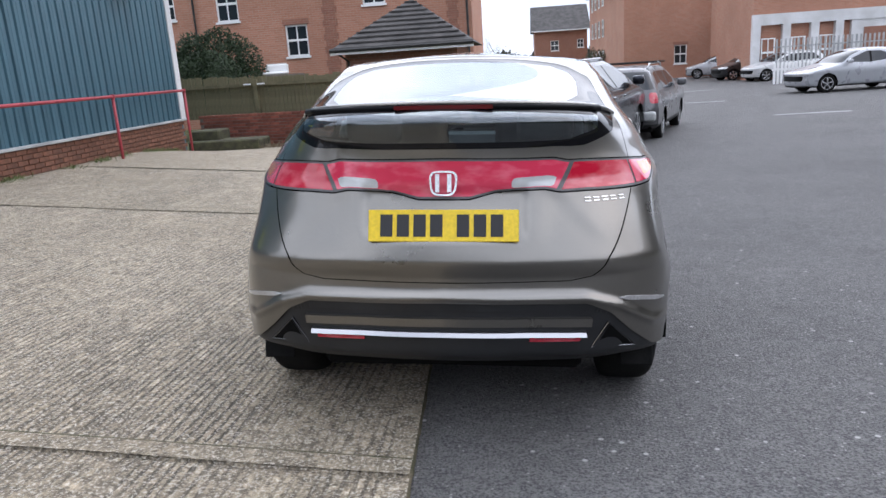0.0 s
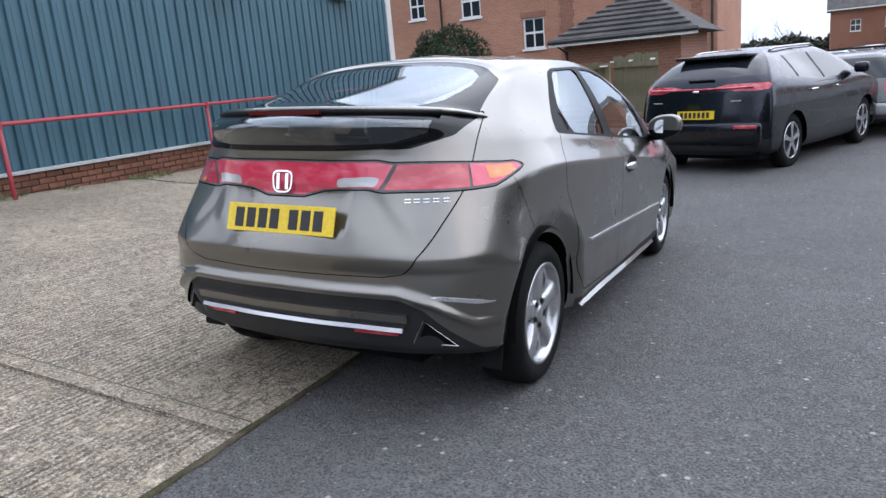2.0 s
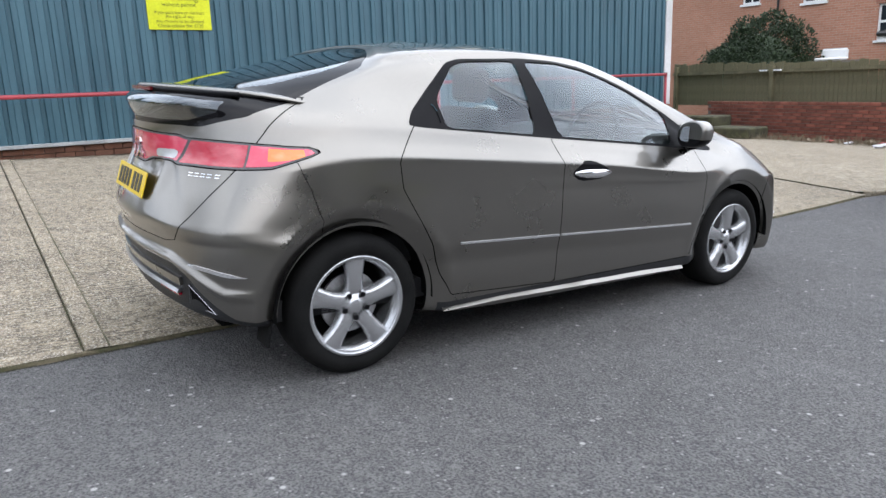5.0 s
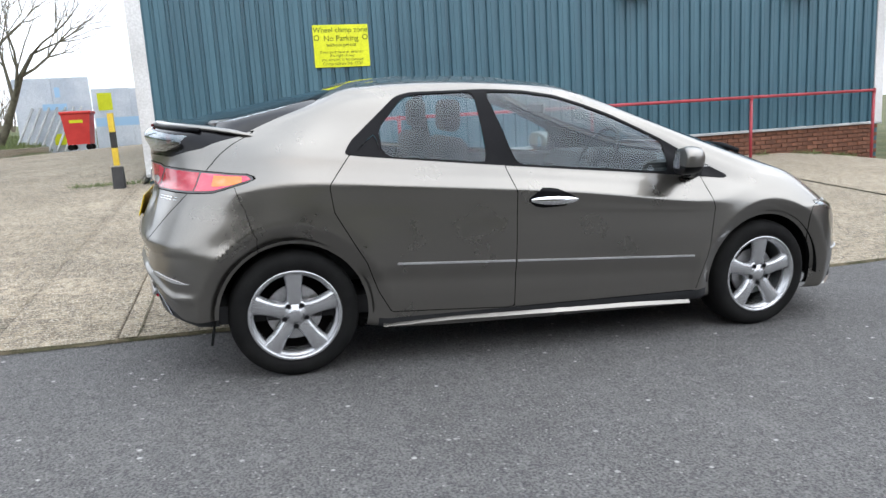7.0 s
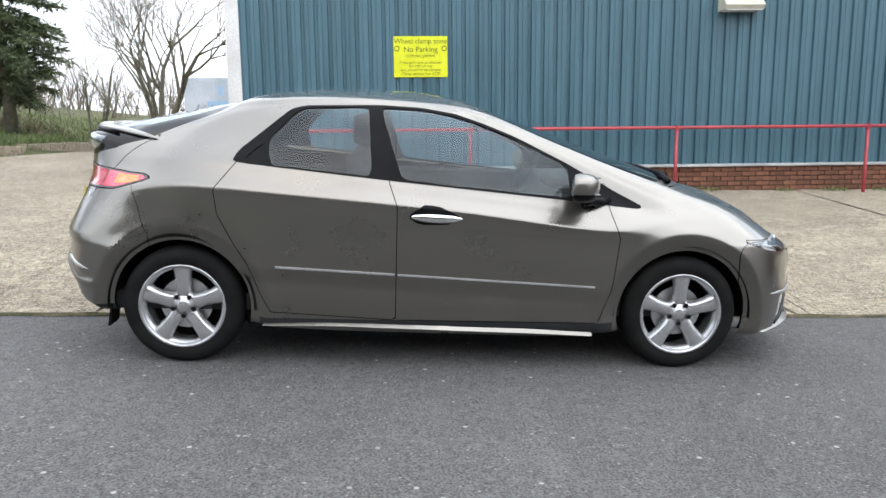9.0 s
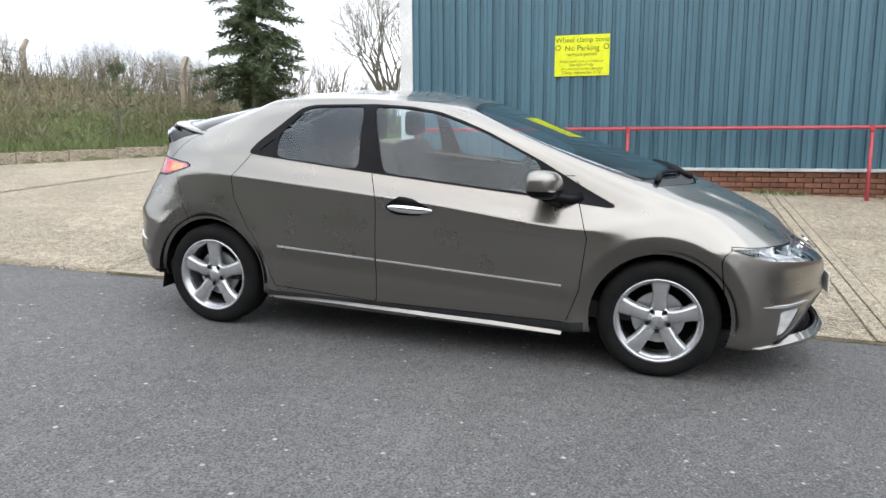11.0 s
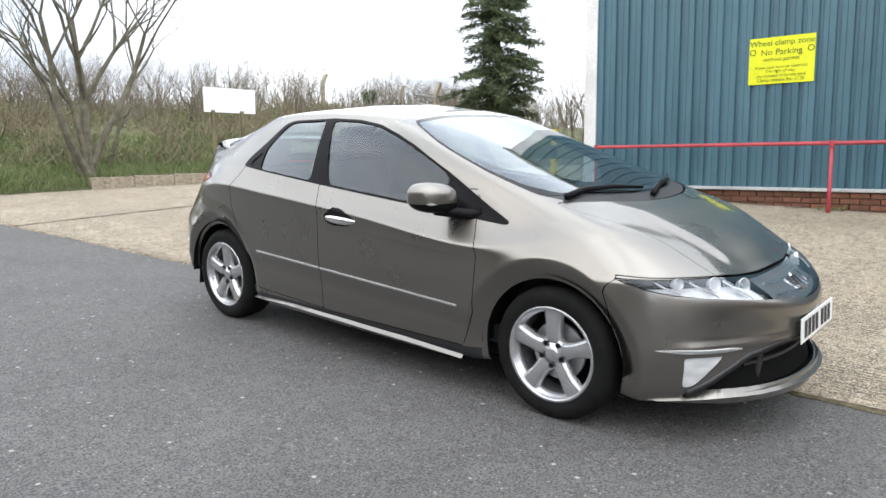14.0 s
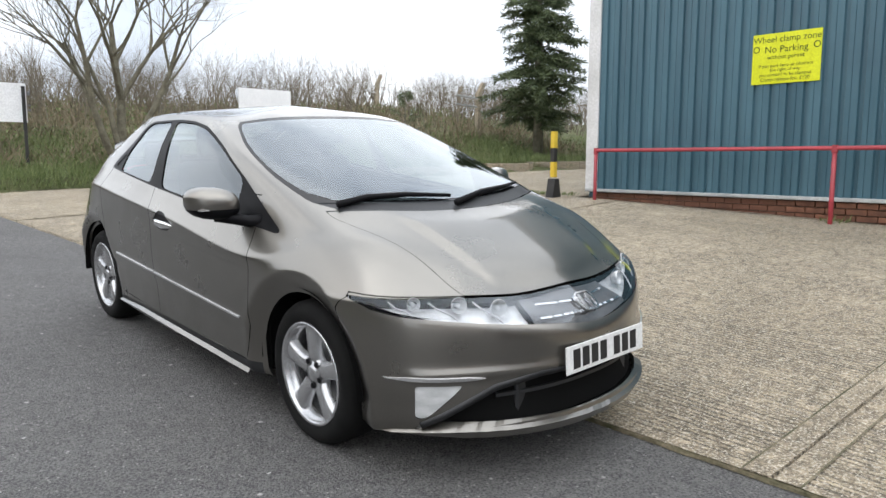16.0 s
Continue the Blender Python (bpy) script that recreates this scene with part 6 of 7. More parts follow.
for sx in (-1, 1):
    bm = bmesh.new()
    add_lathe(bm, [(.028, .005), (.04, .005), (.04, .0062), (.028, .0062)], "z", 24, (sx * .355, .12, 0), close=True)
    part("ring_mark", bm, GREEN_INK, sign)
for text, size, y in (("If you park here or obstruct", .056, -.085), ("the right of way", .056, -.135), ("you consent to be clamped", .056, -.193), ("Clamp release fee: £120", .06, -.25)):
    lettering(text, size, pose(0, y, .006), GREEN_INK, sign)

LAMP_CREAM = grained("cream_lamp_housing", (0.45, 0.44, 0.36), (0.6, 0.58, 0.48), 0.5, 4, 60, 0.05)
for y in (6.27, 9.45):
    fl = thing("flood_light", "cream bulkhead flood light on the blue wall", "lamp", pose(WALL_X, y, 2.98), "wall lamps")
    bm = bmesh.new()
    add_prism(bm, [(0, 0), (.26, .0), (.3, .06), (.12, .24), (0, .24)], -.3, .3, Matrix(((1, 0, 0, 0), (0, 0, 1, 0), (0, 1, 0, 0), (0, 0, 0, 1))))
    bmesh.ops.recalc_face_normals(bm, faces=bm.faces)
    part("housing", bm, LAMP_CREAM, fl)
    part("bracket", box(-.03, .02, -.08, .08, .05, .2), GREY_TRIM, fl)
    part("diffuser", box(.05, .26, -.27, .27, -.012, .002), WHITE_TRIM, fl)

bollard = thing("bollard", "square yellow and black striped bollard", "bollard", pose(-6.2, -1.75, apron_z(-6.2, -1.75)))
for k, (z0, z1) in enumerate(((0.3, .53), (.53, .74), (.74, .985))):
    part("band", box(-.036, .036, -.036, .036, z0, z1), YELLOW if k % 2 == 0 else BLACK_PAINT, bollard)
bm = bmesh.new()
add_prism(bm, [(-.1, -.02), (.1, -.02), (.045, .28), (-.045, .28)], -.07, .07, Matrix(((1, 0, 0, 0), (0, 0, 1, 0), (0, 1, 0, 0), (0, 0, 0, 1))))
bmesh.ops.recalc_face_normals(bm, faces=bm.faces)
part("foot", bm, BLACK_PAINT, bollard, "tapered black foot")

BOARD_WHITE = grained("white_sign_board", (0.82, 0.83, 0.84), (0.9, 0.9, 0.91), 0.45, 2, 40, 0)
PALE_BLUE = material("pale_blue_print", (0.35, 0.55, 0.75), 0.5)
GREY_INK = material("grey_print", (0.12, 0.12, 0.13), 0.6)
board = thing("notice_board", "white notice board with blue band on posts", "sign", pose(-6.58, -11.3, 0, 0, 0, 180))
part("panel", box(-.715, .715, -.02, .02, 2.25, 2.84, bevel=.004), BOARD_WHITE, board)
part("blue_band", box(-.45, .3, .021, .024, 2.30, 2.36), PALE_BLUE, board)
part("blue_mark", box(.35, .58, .021, .024, 2.55, 2.72), PALE_BLUE, board)
for x in (-.5, .3):
    part("post", box(x - .04, x + .04, -.06, -.02, .5, 2.3), FENCE_WOOD, board)
board2 = thing("site_board", "white site notice board on a dark steel post", "sign", pose(-1.0, -12.0, 0, 0, 0, 180))
part("panel", box(-.6, .42, -.015, .015, 1.86, 2.66, bevel=.004), BOARD_WHITE, board2)
for z0, z1, x0, x1 in ((2.42, 2.5, -.5, -.1), (2.2, 2.24, -.5, .3), (2.1, 2.14, -.5, .2), (1.94, 1.99, -.05, .12), (1.94, 1.99, .2, .34)):
    part("text_bar", box(-x1, -x0, .016, .018, z0, z1), GREY_INK, board2)
bm = bmesh.new()
add_lathe(bm, [(.0, .017), (.1, .017), (.1, .0185), (0, .0185)], "z", 28)
o = part("round_mark", bm, GREY_TRIM, board2)
o.matrix_basis = pose(.2, 0, 2.46, -90)
part("post", box(.33, .39, -.07, -.02, .6, 2.6), BLACK_PAINT, board2)

post = thing("fence_post", "concrete fence post with cranked top and wire rail", "post", pose(-13.3, -10.5, 1.2))
part("shaft", box(-.07, .07, -.07, .07, -.3, 1.9, bevel=.01), FLOATED, post)
part("crank", box(-.06, .06, -.06, .06, 0, .42, m=pose(0, 0, 1.85, 0, -30)), FLOATED, post)
for z in (1.5, 1.75):
    part("wire_rail", tube([(0, 0, z), (1.5, .6, z)], .025, 6), GREY_TRIM, post)
for x, y in ((-21.0, -19.5), (-15.5, -18.5)):
    copy_thing(post, pose(x, y, 2.3))

# hoarding, bin and stacked poles at the end of the yard
HOARD = grained("pale_printed_hoarding", (0.5, 0.56, 0.64), (0.7, 0.74, 0.8), 0.5, 0.8, 30, 0)
hoard = thing("hoarding", "pale blue-white printed hoarding panels at the yard end", "hoarding", pose(-28.5, 0, .8))
for y0, y1, z1 in ((-8.6, -7.2, 2.98), (-7.19, -5.8, 2.98), (-5.75, -4.3, 2.48), (-4.29, -2.4, 2.45), (-2.39, -.5, 2.4)):
    part("panel", box(-.05, .05, y0, y1, 0, z1, bevel=.01), HOARD, hoard)
for y0, y1, z0, z1 in ((-7.6, -6.7, 1.7, 1.95), (-7.1, -6.9, 2.2, 2.6), (-5.7, -2.5, .95, 1.3)):
    part("blue_band", box(.051, .056, y0, y1, z0, z1), PALE_BLUE, hoard)
part("warning_panel", box(.051, .058, -5.55, -5.0, 1.6, 2.3), SIGN_YELLOW, hoard)
part("warning_panel", box(.2, .21, -7.3, -6.4, .3, .75), SIGN_YELLOW, hoard)
for k in range(7):
    p = thing("leaning_pole", "grey steel pole leaning on the hoarding", "pole", None, "leaning poles")
    y = -8.5 + .3 * k
    part("shaft", tube([(-27.4, y - .1, .85), (-28.35, y + .55, 2.6)], .045, 6), GREY_TRIM, p)
RED_BIN = grained("red_bin_plastic", (0.5, 0.02, 0.015), (0.62, 0.04, 0.03), 0.45, 2, 40, 0.05)
wbin = thing("wheeled_bin", "large red four-wheeled waste bin", "bin", pose(-24.4, -5.6, apron_z(-24.4, -5.6)))
bm = bmesh.new()
add_prism(bm, [(-.36, 0), (.36, 0), (.47, 1.05), (-.47, 1.05)], -.45, .45, Matrix(((0, 0, 1, 0), (1, 0, 0, 0), (0, 1, 0, .2), (0, 0, 0, 1))))
bmesh.ops.recalc_face_normals(bm, faces=bm.faces)
part("tub", bm, RED_BIN, wbin)
part("lid", box(-.5, .5, -.52, .52, 1.25, 1.36, bevel=.04, segments=2), RED_BIN, wbin)
part("label", box(.452, .458, -.22, .22, .95, 1.05), SIGN_YELLOW, wbin)
for sx in (-.35, .35):
    for sy in (-.3, .3):
        part("wheel", add_lathe(bmesh.new(), [(0, -.03), (.1, -.03), (.1, .03), (0, .03)], "x", 16, (sx, sy, .1)), RUBBER, wbin)

# ---- garden fence, old wall and gate in the east ----
fence = thing("garden_fence", "weathered green-grey close-boarded wooden fence", "fence")
A, B = Vector((-9.2, 14.85)), Vector((-2.45, 13.85))
n = 66
wood_board = box(-.048, .048, -.012, .012, 0, 1, bevel=.003)
board_mesh = bpy.data.meshes.new("board")
wood_board.to_mesh(board_mesh)
board_mesh.materials.append(FENCE_WOOD)
ang = math.degrees(math.atan2(B.y - A.y, B.x - A.x))
for i in range(n):
    p = A + (B - A) * (i + .5) / n
    o = new("board", board_mesh)
    o.parent = fence
    top = 1.5 - .17 * i / n + .02 * RNG.normal()
    o.matrix_basis = pose(p.x, p.y, .45, 0, RNG.normal() * .6, ang) @ Matrix.Diagonal((1, 1, top - .45, 1))
rail_obj = part("rail", box(0, (B - A).length, -.07, -.015, 0, .07), FENCE_WOOD, fence)
rail_obj.matrix_basis = pose(A.x, A.y, 1.2, 0, 0, ang)
for f in (.02, .46, .995):
    p = A + (B - A) * f
    q = part("post", box(-.05, .05, -.11, -.01, -.2, 1.42 - .12 * f, bevel=.008), FENCE_WOOD, fence)
    q.matrix_basis = pose(p.x, p.y, 0, 0, 0, ang)
for f in (.43, .485, .985):
    p = A + (B - A) * f
    q = part("bracket", box(-.09, .09, -.14, -.08, 0, .035), UPVC, fence, "small white bracket")
    q.matrix_basis = pose(p.x, p.y, 1.235, 0, 0, ang)
gate = thing("garden_gate", "tall weathered boarded side gate", "gate", pose(-2.3, 13.6, -.15, 0, 0, -57.5))
for i in range(24):
    o = new("board", board_mesh)
    o.parent = gate
    o.matrix_basis = pose(.055 + .108 * i, 0, 0, 0, RNG.normal() * .4) @ Matrix.Diagonal((1.08, 1, 1.58 + .06 * RNG.normal() * .3, 1))
for z in (.35, 1.35):
    part("rail", box(0, 2.6, -.06, -.014, z, z + .09), FENCE_WOOD, gate)
for x in (.1, 1.3, 2.5):
    for z in (.52, 1.46):
        part("bracket", box(x - .09, x + .09, -.09, -.06, z, z + .035), UPVC, gate, "small white bracket")

wall = thing("garden_wall", "low crumbling old red brick wall under the fence", "wall")
C, D_ = Vector((-7.5, 13.95)), Vector((-2.4, 13.25))
ang = math.degrees(math.atan2(D_.y - C.y, D_.x - C.x))
length = (D_ - C).length
o = part("core", box(0.02, length - .02, .012, .2, -.4, .56), MORTAR, wall)
o.matrix_basis = pose(C.x, C.y, 0, 0, 0, ang)
brick_mesh = bpy.data.meshes.new("brick")
tmp = box(-.1075, .1075, -.05, .05, -.0325, .0325, bevel=.004)
tmp.to_mesh(brick_mesh)
brick_mesh.materials.append(RED_BRICK)
for row in range(11):
    z = -.24 + .075 * row + .0325
    x = (.1125 if row % 2 else 0) + .11
    while x < length - .08:
        o = new("brick", brick_mesh)
        o.parent = wall
        o.matrix_basis = pose(C.x, C.y, 0, 0, 0, ang) @ pose(x, .05 - .008 * RNG.uniform(0, 1), z, 0, 0, RNG.normal() * .6)
        x += .225
ledge = thing("concrete_ledge", "mossy broken concrete ledge by the wall", "ledge")
part("block", box(-7.3, -5.6, 12.75, 13.5, -.3, .06, bevel=.03), MOSS, ledge)
part("block", box(-7.3, -6.65, 13.0, 13.7, -.3, .28, bevel=.03), MOSS, ledge)
LITTER = [grained("white_litter", (.5, .5, .52), (.72, .72, .74), .6, 8, 60, .2), grained("red_litter", (.35, .03, .03), (.5, .06, .06), .6, 8, 60, .2), grained("brown_litter", (.12, .09, .06), (.25, .19, .13), .8, 8, 60, .2)]
for k in range(26):
    x = RNG.uniform(-4.4, -1.3)
    y = 13.0 - .35 * (x + 4.4) * .5 + RNG.normal() * .18
    r = RNG.uniform(.04, .13)
    bm = bmesh.new()
    bmesh.ops.create_icosphere(bm, subdivisions=1, radius=r)
    for v in bm.verts:
        v.co = Vector((v.co.x * RNG.uniform(.6, 1.5), v.co.y * RNG.uniform(.6, 1.5), v.co.z * RNG.uniform(.2, .6)))
    lt = mesh_object("litter", bm, LITTER[int(RNG.integers(0, 3))])
    lt.matrix_basis = pose(x, y, land_z(x, y) + .02 + r * .2)
    tagged(lt, "crumpled piece of litter by the wall", "litter", "scattered litter")
rgw = np.random.default_rng(12)
wx = rgw.uniform(-7.2, -1.5, 1500)
wy = 13.25 - .14 * (wx + 7.2) + rgw.normal(0, .16, 1500)
P = np.stack([wx, wy, np.array([land_z(a, b) for a, b in zip(wx, wy)])], 1)
tagged(blades("wall_weeds", P, rgw.normal(size=P.shape) * (.6, .6, .2) + (0, 0, .8), rgw.uniform(.05, .22, 1500), .014, DRY_GRASS), "weeds and dead stalks along the wall", "weeds", kind="stuff")
wy = rgw.uniform(2.0, 11.2, 1600)
wx = WALL_X + .05 + np.abs(rgw.normal(0, .12, 1600))
P = np.stack([wx, wy, np.array([apron_z(a, b) if b < 7.3 else land_z(a, b) for a, b in zip(wx, wy)])], 1)
P = P[np.array([noise.noise((0, 1.3 * b, 0)) > .05 for b in P[:, 1]])]
tagged(blades("plinth_weeds", P, rgw.normal(size=P.shape) * (.6, .6, .2) + (0, 0, .8), rgw.uniform(.03, .12, len(P)), .014, GRASS), "green weeds at the foot of the plinth", "weeds", kind="stuff")
P = np.stack([-6.4 + rgw.uniform(-.1, .1, 250), rgw.uniform(-2.4, -1.5, 250), np.full(250, apron_z(-6.4, -1.9))], 1)
tagged(blades("bollard_weeds", P, rgw.normal(size=P.shape) * (.6, .6, .2) + (0, 0, .8), rgw.uniform(.03, .1, 250), .012, GRASS), "weeds round the bollard foot", "weeds", kind="stuff")

# garden statue-like white shape on the wall
orn = thing("garden_ornament", "white plastic garden furniture seen over the fence", "furniture", pose(-6.9, 18.3, 1.35))
part("seat", box(-.35, .35, -.2, .2, .1, .18, bevel=.03), UPVC, orn)
part("back", box(-.35, .35, .15, .22, .1, .42, bevel=.05), UPVC, orn)
part("plinth", box(-.8, .8, -.3, .3, -1.7, .1), MORTAR, orn)


# ---- other parked cars ----
def plan_line(yf, yr, w, rf, rr, zf, zm, zr):
    """One level line of a plain car, from the nose round the side to the tail; z at nose, middle and tail."""
    pts = [(0, yf), (.5 * w, yf - .07 * rf), (.82 * w, yf - .38 * rf), (.96 * w, yf - .85 * rf), (w, yf - 1.4 * rf)]
    back = [(w, yr + 1.4 * rr), (.96 * w, yr + .85 * rr), (.82 * w, yr + .38 * rr), (.5 * w, yr + .07 * rr), (0, yr)]
    a, b = pts[-1][1], back[0][1]
    pts += [(w * 1.005, a + (b - a) * t) for t in (.25, .5, .75)] + back
    out = []
    for x, y in pts:
        t = (y - yr) / (yf - yr)
        z = zr + (zm - zr) * min(1, t / .5) if t < .5 else zm + (zf - zm) * (t - .5) / .5
        out.append((x, y, z))
    return out


far_spoke = bpy.data.meshes.new("spoke")
tmp = prism([(-.09, .0), (.09, .0), (.07, .3), (.115, .66), (-.115, .66), (-.07, .3)], -.012, .004, Matrix(((0, 0, 1, 0), (1, 0, 0, 0), (0, 1, 0, 0), (0, 0, 0, 1))))
bmesh.ops.recalc_face_normals(tmp, faces=tmp.faces)
tmp.to_mesh(far_spoke)
far_spoke.materials.append(ALLOY)


def plain_car(name, label, at, spec, colour, group="", plate=PLATE_YELLOW, rails=False, colour2=None):
    """A parked car from its main sizes: y is along the car from the rear axle."""
    car = thing(name, label, "car", at, group)
    S = spec
    coat = make_paint(name + "_paint", colour, tuple(1.25 * c for c in colour), S.get("metal", .3), S.get("rough", .3))
    bsdf(coat).inputs["Coat Weight"].default_value = S.get("coat", .6)
    W, yf, yr, wb = S["w"], S["yf"], S["yr"], S["wb"]
    lines = [plan_line(yf - .12, yr + .1, W - .1, .35, .3, .2, .22, .26),
             plan_line(yf - .02, yr + .03, W - .02, .35, .25, .3, .3, .36),
             plan_line(yf, yr, W, .35, .22, .55, .55, .58),
             plan_line(yf - .06, yr + .03, W - .005, .34, .22, S["hood_f"], S["belt"] - .2, S["belt"] - .18),
             plan_line(S["screen"], S["deck"], W - .06, .3, .2, S["hood_r"], S["belt"], S["belt_r"]),
             plan_line(.55 * S["screen"] + .45 * S["head"], .5 * (S["deck"] + S["roof_r"]), W - .17 - .5 * S.get("tumble", 0), .25, .2, .5 * (S["hood_r"] + S["h"]), .5 * (S["belt"] + S["h"]) - .02, .5 * (S["belt_r"] + S["h"]) + .02),
             plan_line(S["head"], S["roof_r"], W - .28 - S.get("tumble", 0), .2, .15, S["h"] - .06, S["h"] - .07, S["h"] - .08),
             plan_line(S["head"] - .2, S["roof_r"] + .15, W - .44 - S.get("tumble", 0), .2, .15, S["h"] - .02, S["h"] - .01, S["h"] - .03),
             [(0, S["roof_r"] + .5 + (S["head"] - S["roof_r"] - .9) * (1 - k / 12), S["h"]) for k in range(13)]]
    rings = np.array([spline_rows(r, 6, True)[0] for r in lines])
    us = spline_rows(lines[0], 6, True)[1]
    grid, vs = spline_rows(rings, 5)
    s = Skin(np.transpose(grid, (1, 0, 2)).copy(), us, vs)
    R = S["r"]
    for cy in (0.0, wb):
        s.split("body", lambda V: np.where(V[:, 0] > .5, R + .04 - np.hypot(V[:, 1] - cy, V[:, 2] - R), -1), "hole")
    s.split("body", lambda V: S.get("clad", .3) - V[:, 2], "cladding")
    b0 = S["belt_r"] + .03
    a0 = S["belt"] + .02
    h = S["h"]
    dlo = [(S["deck"] + .45, b0), (S["roof_r"] + .42, h - .14), (S["roof_r"] + .8, h - .12), (S["head"] - .25, h - .13), (S["screen"] - .42, S["hood_r"] + .05), (wb * .45, a0)]
    s.split("body", lambda V: np.where(V[:, 0] > .4, signed_distance(V[:, 1:3], dlo), -1), "side_glass")
    for k, yb in enumerate((wb * .42, wb * .1)):
        s.split("side_glass", lambda V: V[:, 1] - yb + .1 * (V[:, 2] - a0) + .035, "_fore")
        s.split("_fore", lambda V: V[:, 1] - yb + .1 * (V[:, 2] - a0) - .035, "_pane")
        s.pieces["pillar%d" % k] = s.pieces.pop("_fore")
    s.pieces["side_glass"] += s.pieces.pop("_pane")
    s.split("body", lambda V: signed_distance(V[:, 3:5], [(-1, 4.12), (3.2, 4.15), (3.2, 5.8), (-1, 5.85)]), "windscreen")
    s.split("body", lambda V: signed_distance(V[:, 3:5], [(14, S.get("rg0", 4.15)), (9.0, S.get("rg0", 4.15) + .1), (9.1, 5.75), (14, 5.85)]), "rear_glass")
    s.split("body", lambda V: signed_distance(V[:, 3:5], S["lamp_uv"]), "tail_lamp")
    s.split("body", lambda V: signed_distance(V[:, 3:5], [(.9, 2.55), (3.0, 2.6), (3.5, 3.0), (3.2, 3.12), (.9, 3.0)]), "headlamp")
    s.split("body", lambda V: signed_distance(V[:, 3:5], [(-1, 1.5), (1.6, 1.5), (1.8, 2.2), (-1, 2.2)]), "grille")

    def put(nm, pc, mat, sides=(1, -1), off=0.0, lab=""):
        o = new(nm, s.mesh(pc, mat, sides, off))
        o.parent = car
        return tagged(o, lab)

    put("body_shell", ["body"], coat)
    put("lower_cladding", ["cladding"], PLASTIC, lab="dark plastic lower cladding")
    put("windscreen", ["windscreen"], SHADED_GLASS)
    put("rear_window", ["rear_glass"], SHADED_GLASS)
    put("grille", ["grille"], GLOSS_BLACK)
    for sd in ((1,), (-1,)):
        put("side_window", ["side_glass"], SHADED_GLASS, sd)
        put("window_pillar", ["pillar0"], GLOSS_BLACK, sd)
        put("window_pillar", ["pillar1"], GLOSS_BLACK, sd)
        put("tail_lamp", ["tail_lamp"], RED_LENS, sd, .003)
        put("headlamp", ["headlamp"], WHITE_LENS, sd, .003)
        for cy in (0.0, wb):
            x = (W - .04) * sd[0]
            wheel = part("wheel", add_lathe(bmesh.new(), [(R * .66, -.02), (R * .68, .002), (R * .63, .004), (R * .61, -.012), (R * .61, -.05)], "x", 28), ALLOY, car, "", True)
            wheel.matrix_basis = pose(x, cy, R, 0, 0, 0 if sd[0] > 0 else 180)
            part("tyre", add_lathe(bmesh.new(), [(R * .66, -.01), (R * .8, .008), (R * .95, -.005), (R, -.04), (R, -.17), (R * .9, -.2), (R * .6, -.2)], "x", 32), RUBBER, wheel, "", True)
            part("wheel_dish", add_lathe(bmesh.new(), [(0, -.016), (R * .63, -.012)], "x", 24), GLOSS_BLACK, wheel)
            for k in range(5):
                o = new("spoke", far_spoke)
                o.parent, o.matrix_basis = wheel, pose(0, 0, 0, 72 * k) @ Matrix.Diagonal((1, R, R, 1))
        mx = (W + .07) * sd[0]
        part("door_mirror", box(mx - .1, mx + .1, S["screen"] - .62, S["screen"] - .5, S["belt"] + .02, S["belt"] + .17, bevel=.04, segments=2), coat if colour2 is None else GLOSS_BLACK, car, "", True)
    # plain blocks in the shade colour fill the underside and the arches
    part("underbody", box(-W + .15, W - .15, yr + .2, yf - .2, .2, .3), SHADE_BLACK, car)
    for cy in (0.0, wb):
        part("wheel_well", box(-W + .06, W - .06, cy - R - .03, cy + R + .03, .25, 2 * R + .02), SHADE_BLACK, car)
    pz = S["plate_z"]
    o = part("number_plate", box(-.26, .26, -.008, .0, -.055, .055), plate, car, "number plate with plain dark bars")
    k = np.argmin((np.array(s.V)[:, 0]) ** 2 + (np.array(s.V)[:, 2] - pz) ** 2 + 10 * (np.array(s.V)[:, 1] > 0))
    o.matrix_basis = pose(0, s.V[k][1] - .012, pz, -6)
    for i in range(7):
        part("character_bar", box(-.22 + .062 * i, -.178 + .062 * i, -.0095, -.008, -.037, .037), INK, o)
    if rails:
        for sx in (-1, 1):
            rw, rh = W - .3 - S.get("tumble", 0), S.get("rail", .05)
            part("roof_rail", tube([(sx * rw, S["roof_r"] + .35, S["h"] - .05), (sx * (rw + .01), S["roof_r"] + .5, S["h"] + rh - .02), (sx * rw, S["head"] - .35, S["h"] + rh - .01), (sx * (rw - .01), S["head"] - .2, S["h"] - .05)], .016, 6), SATIN, car, "", True)
    return car, s, coat


SHADED_GLASS = material("shaded_window_glass", (0.012, 0.015, 0.018), 0.03)
bsdf(SHADED_GLASS).inputs["IOR"].default_value = 1.55
SUV = dict(w=.925, yf=3.56, yr=-.91, wb=2.67, r=.365, hood_f=.95, belt=1.10, belt_r=1.20, hood_r=1.15, screen=2.75, head=1.75, deck=-.80, roof_r=-.26, h=1.615, lamp_uv=[(14, 3.80), (11.4, 3.80), (10.9, 3.58), (10.0, 3.56), (8.9, 3.62), (8.2, 3.86), (8.9, 3.94), (10.2, 3.92), (11.2, 3.90), (14, 3.90)], plate_z=.80, clad=.47, rg0=4.2, metal=.9, rough=.24, coat=.45, tumble=.1, rail=-.005)
suv, suv_skin, suv_paint = plain_car("suv_car", "dark grey-blue metallic SUV with a full-width red lamp bar", pose(.665, 8.19, -.255, 0, 0, -20.0), SUV, (.014, .016, .023), rails=True)
part("rear_bumper", box(-.86, .86, -.945, -.78, .40, .70, bevel=.06, segments=3), suv_paint, suv, "dark painted rear bumper", True)
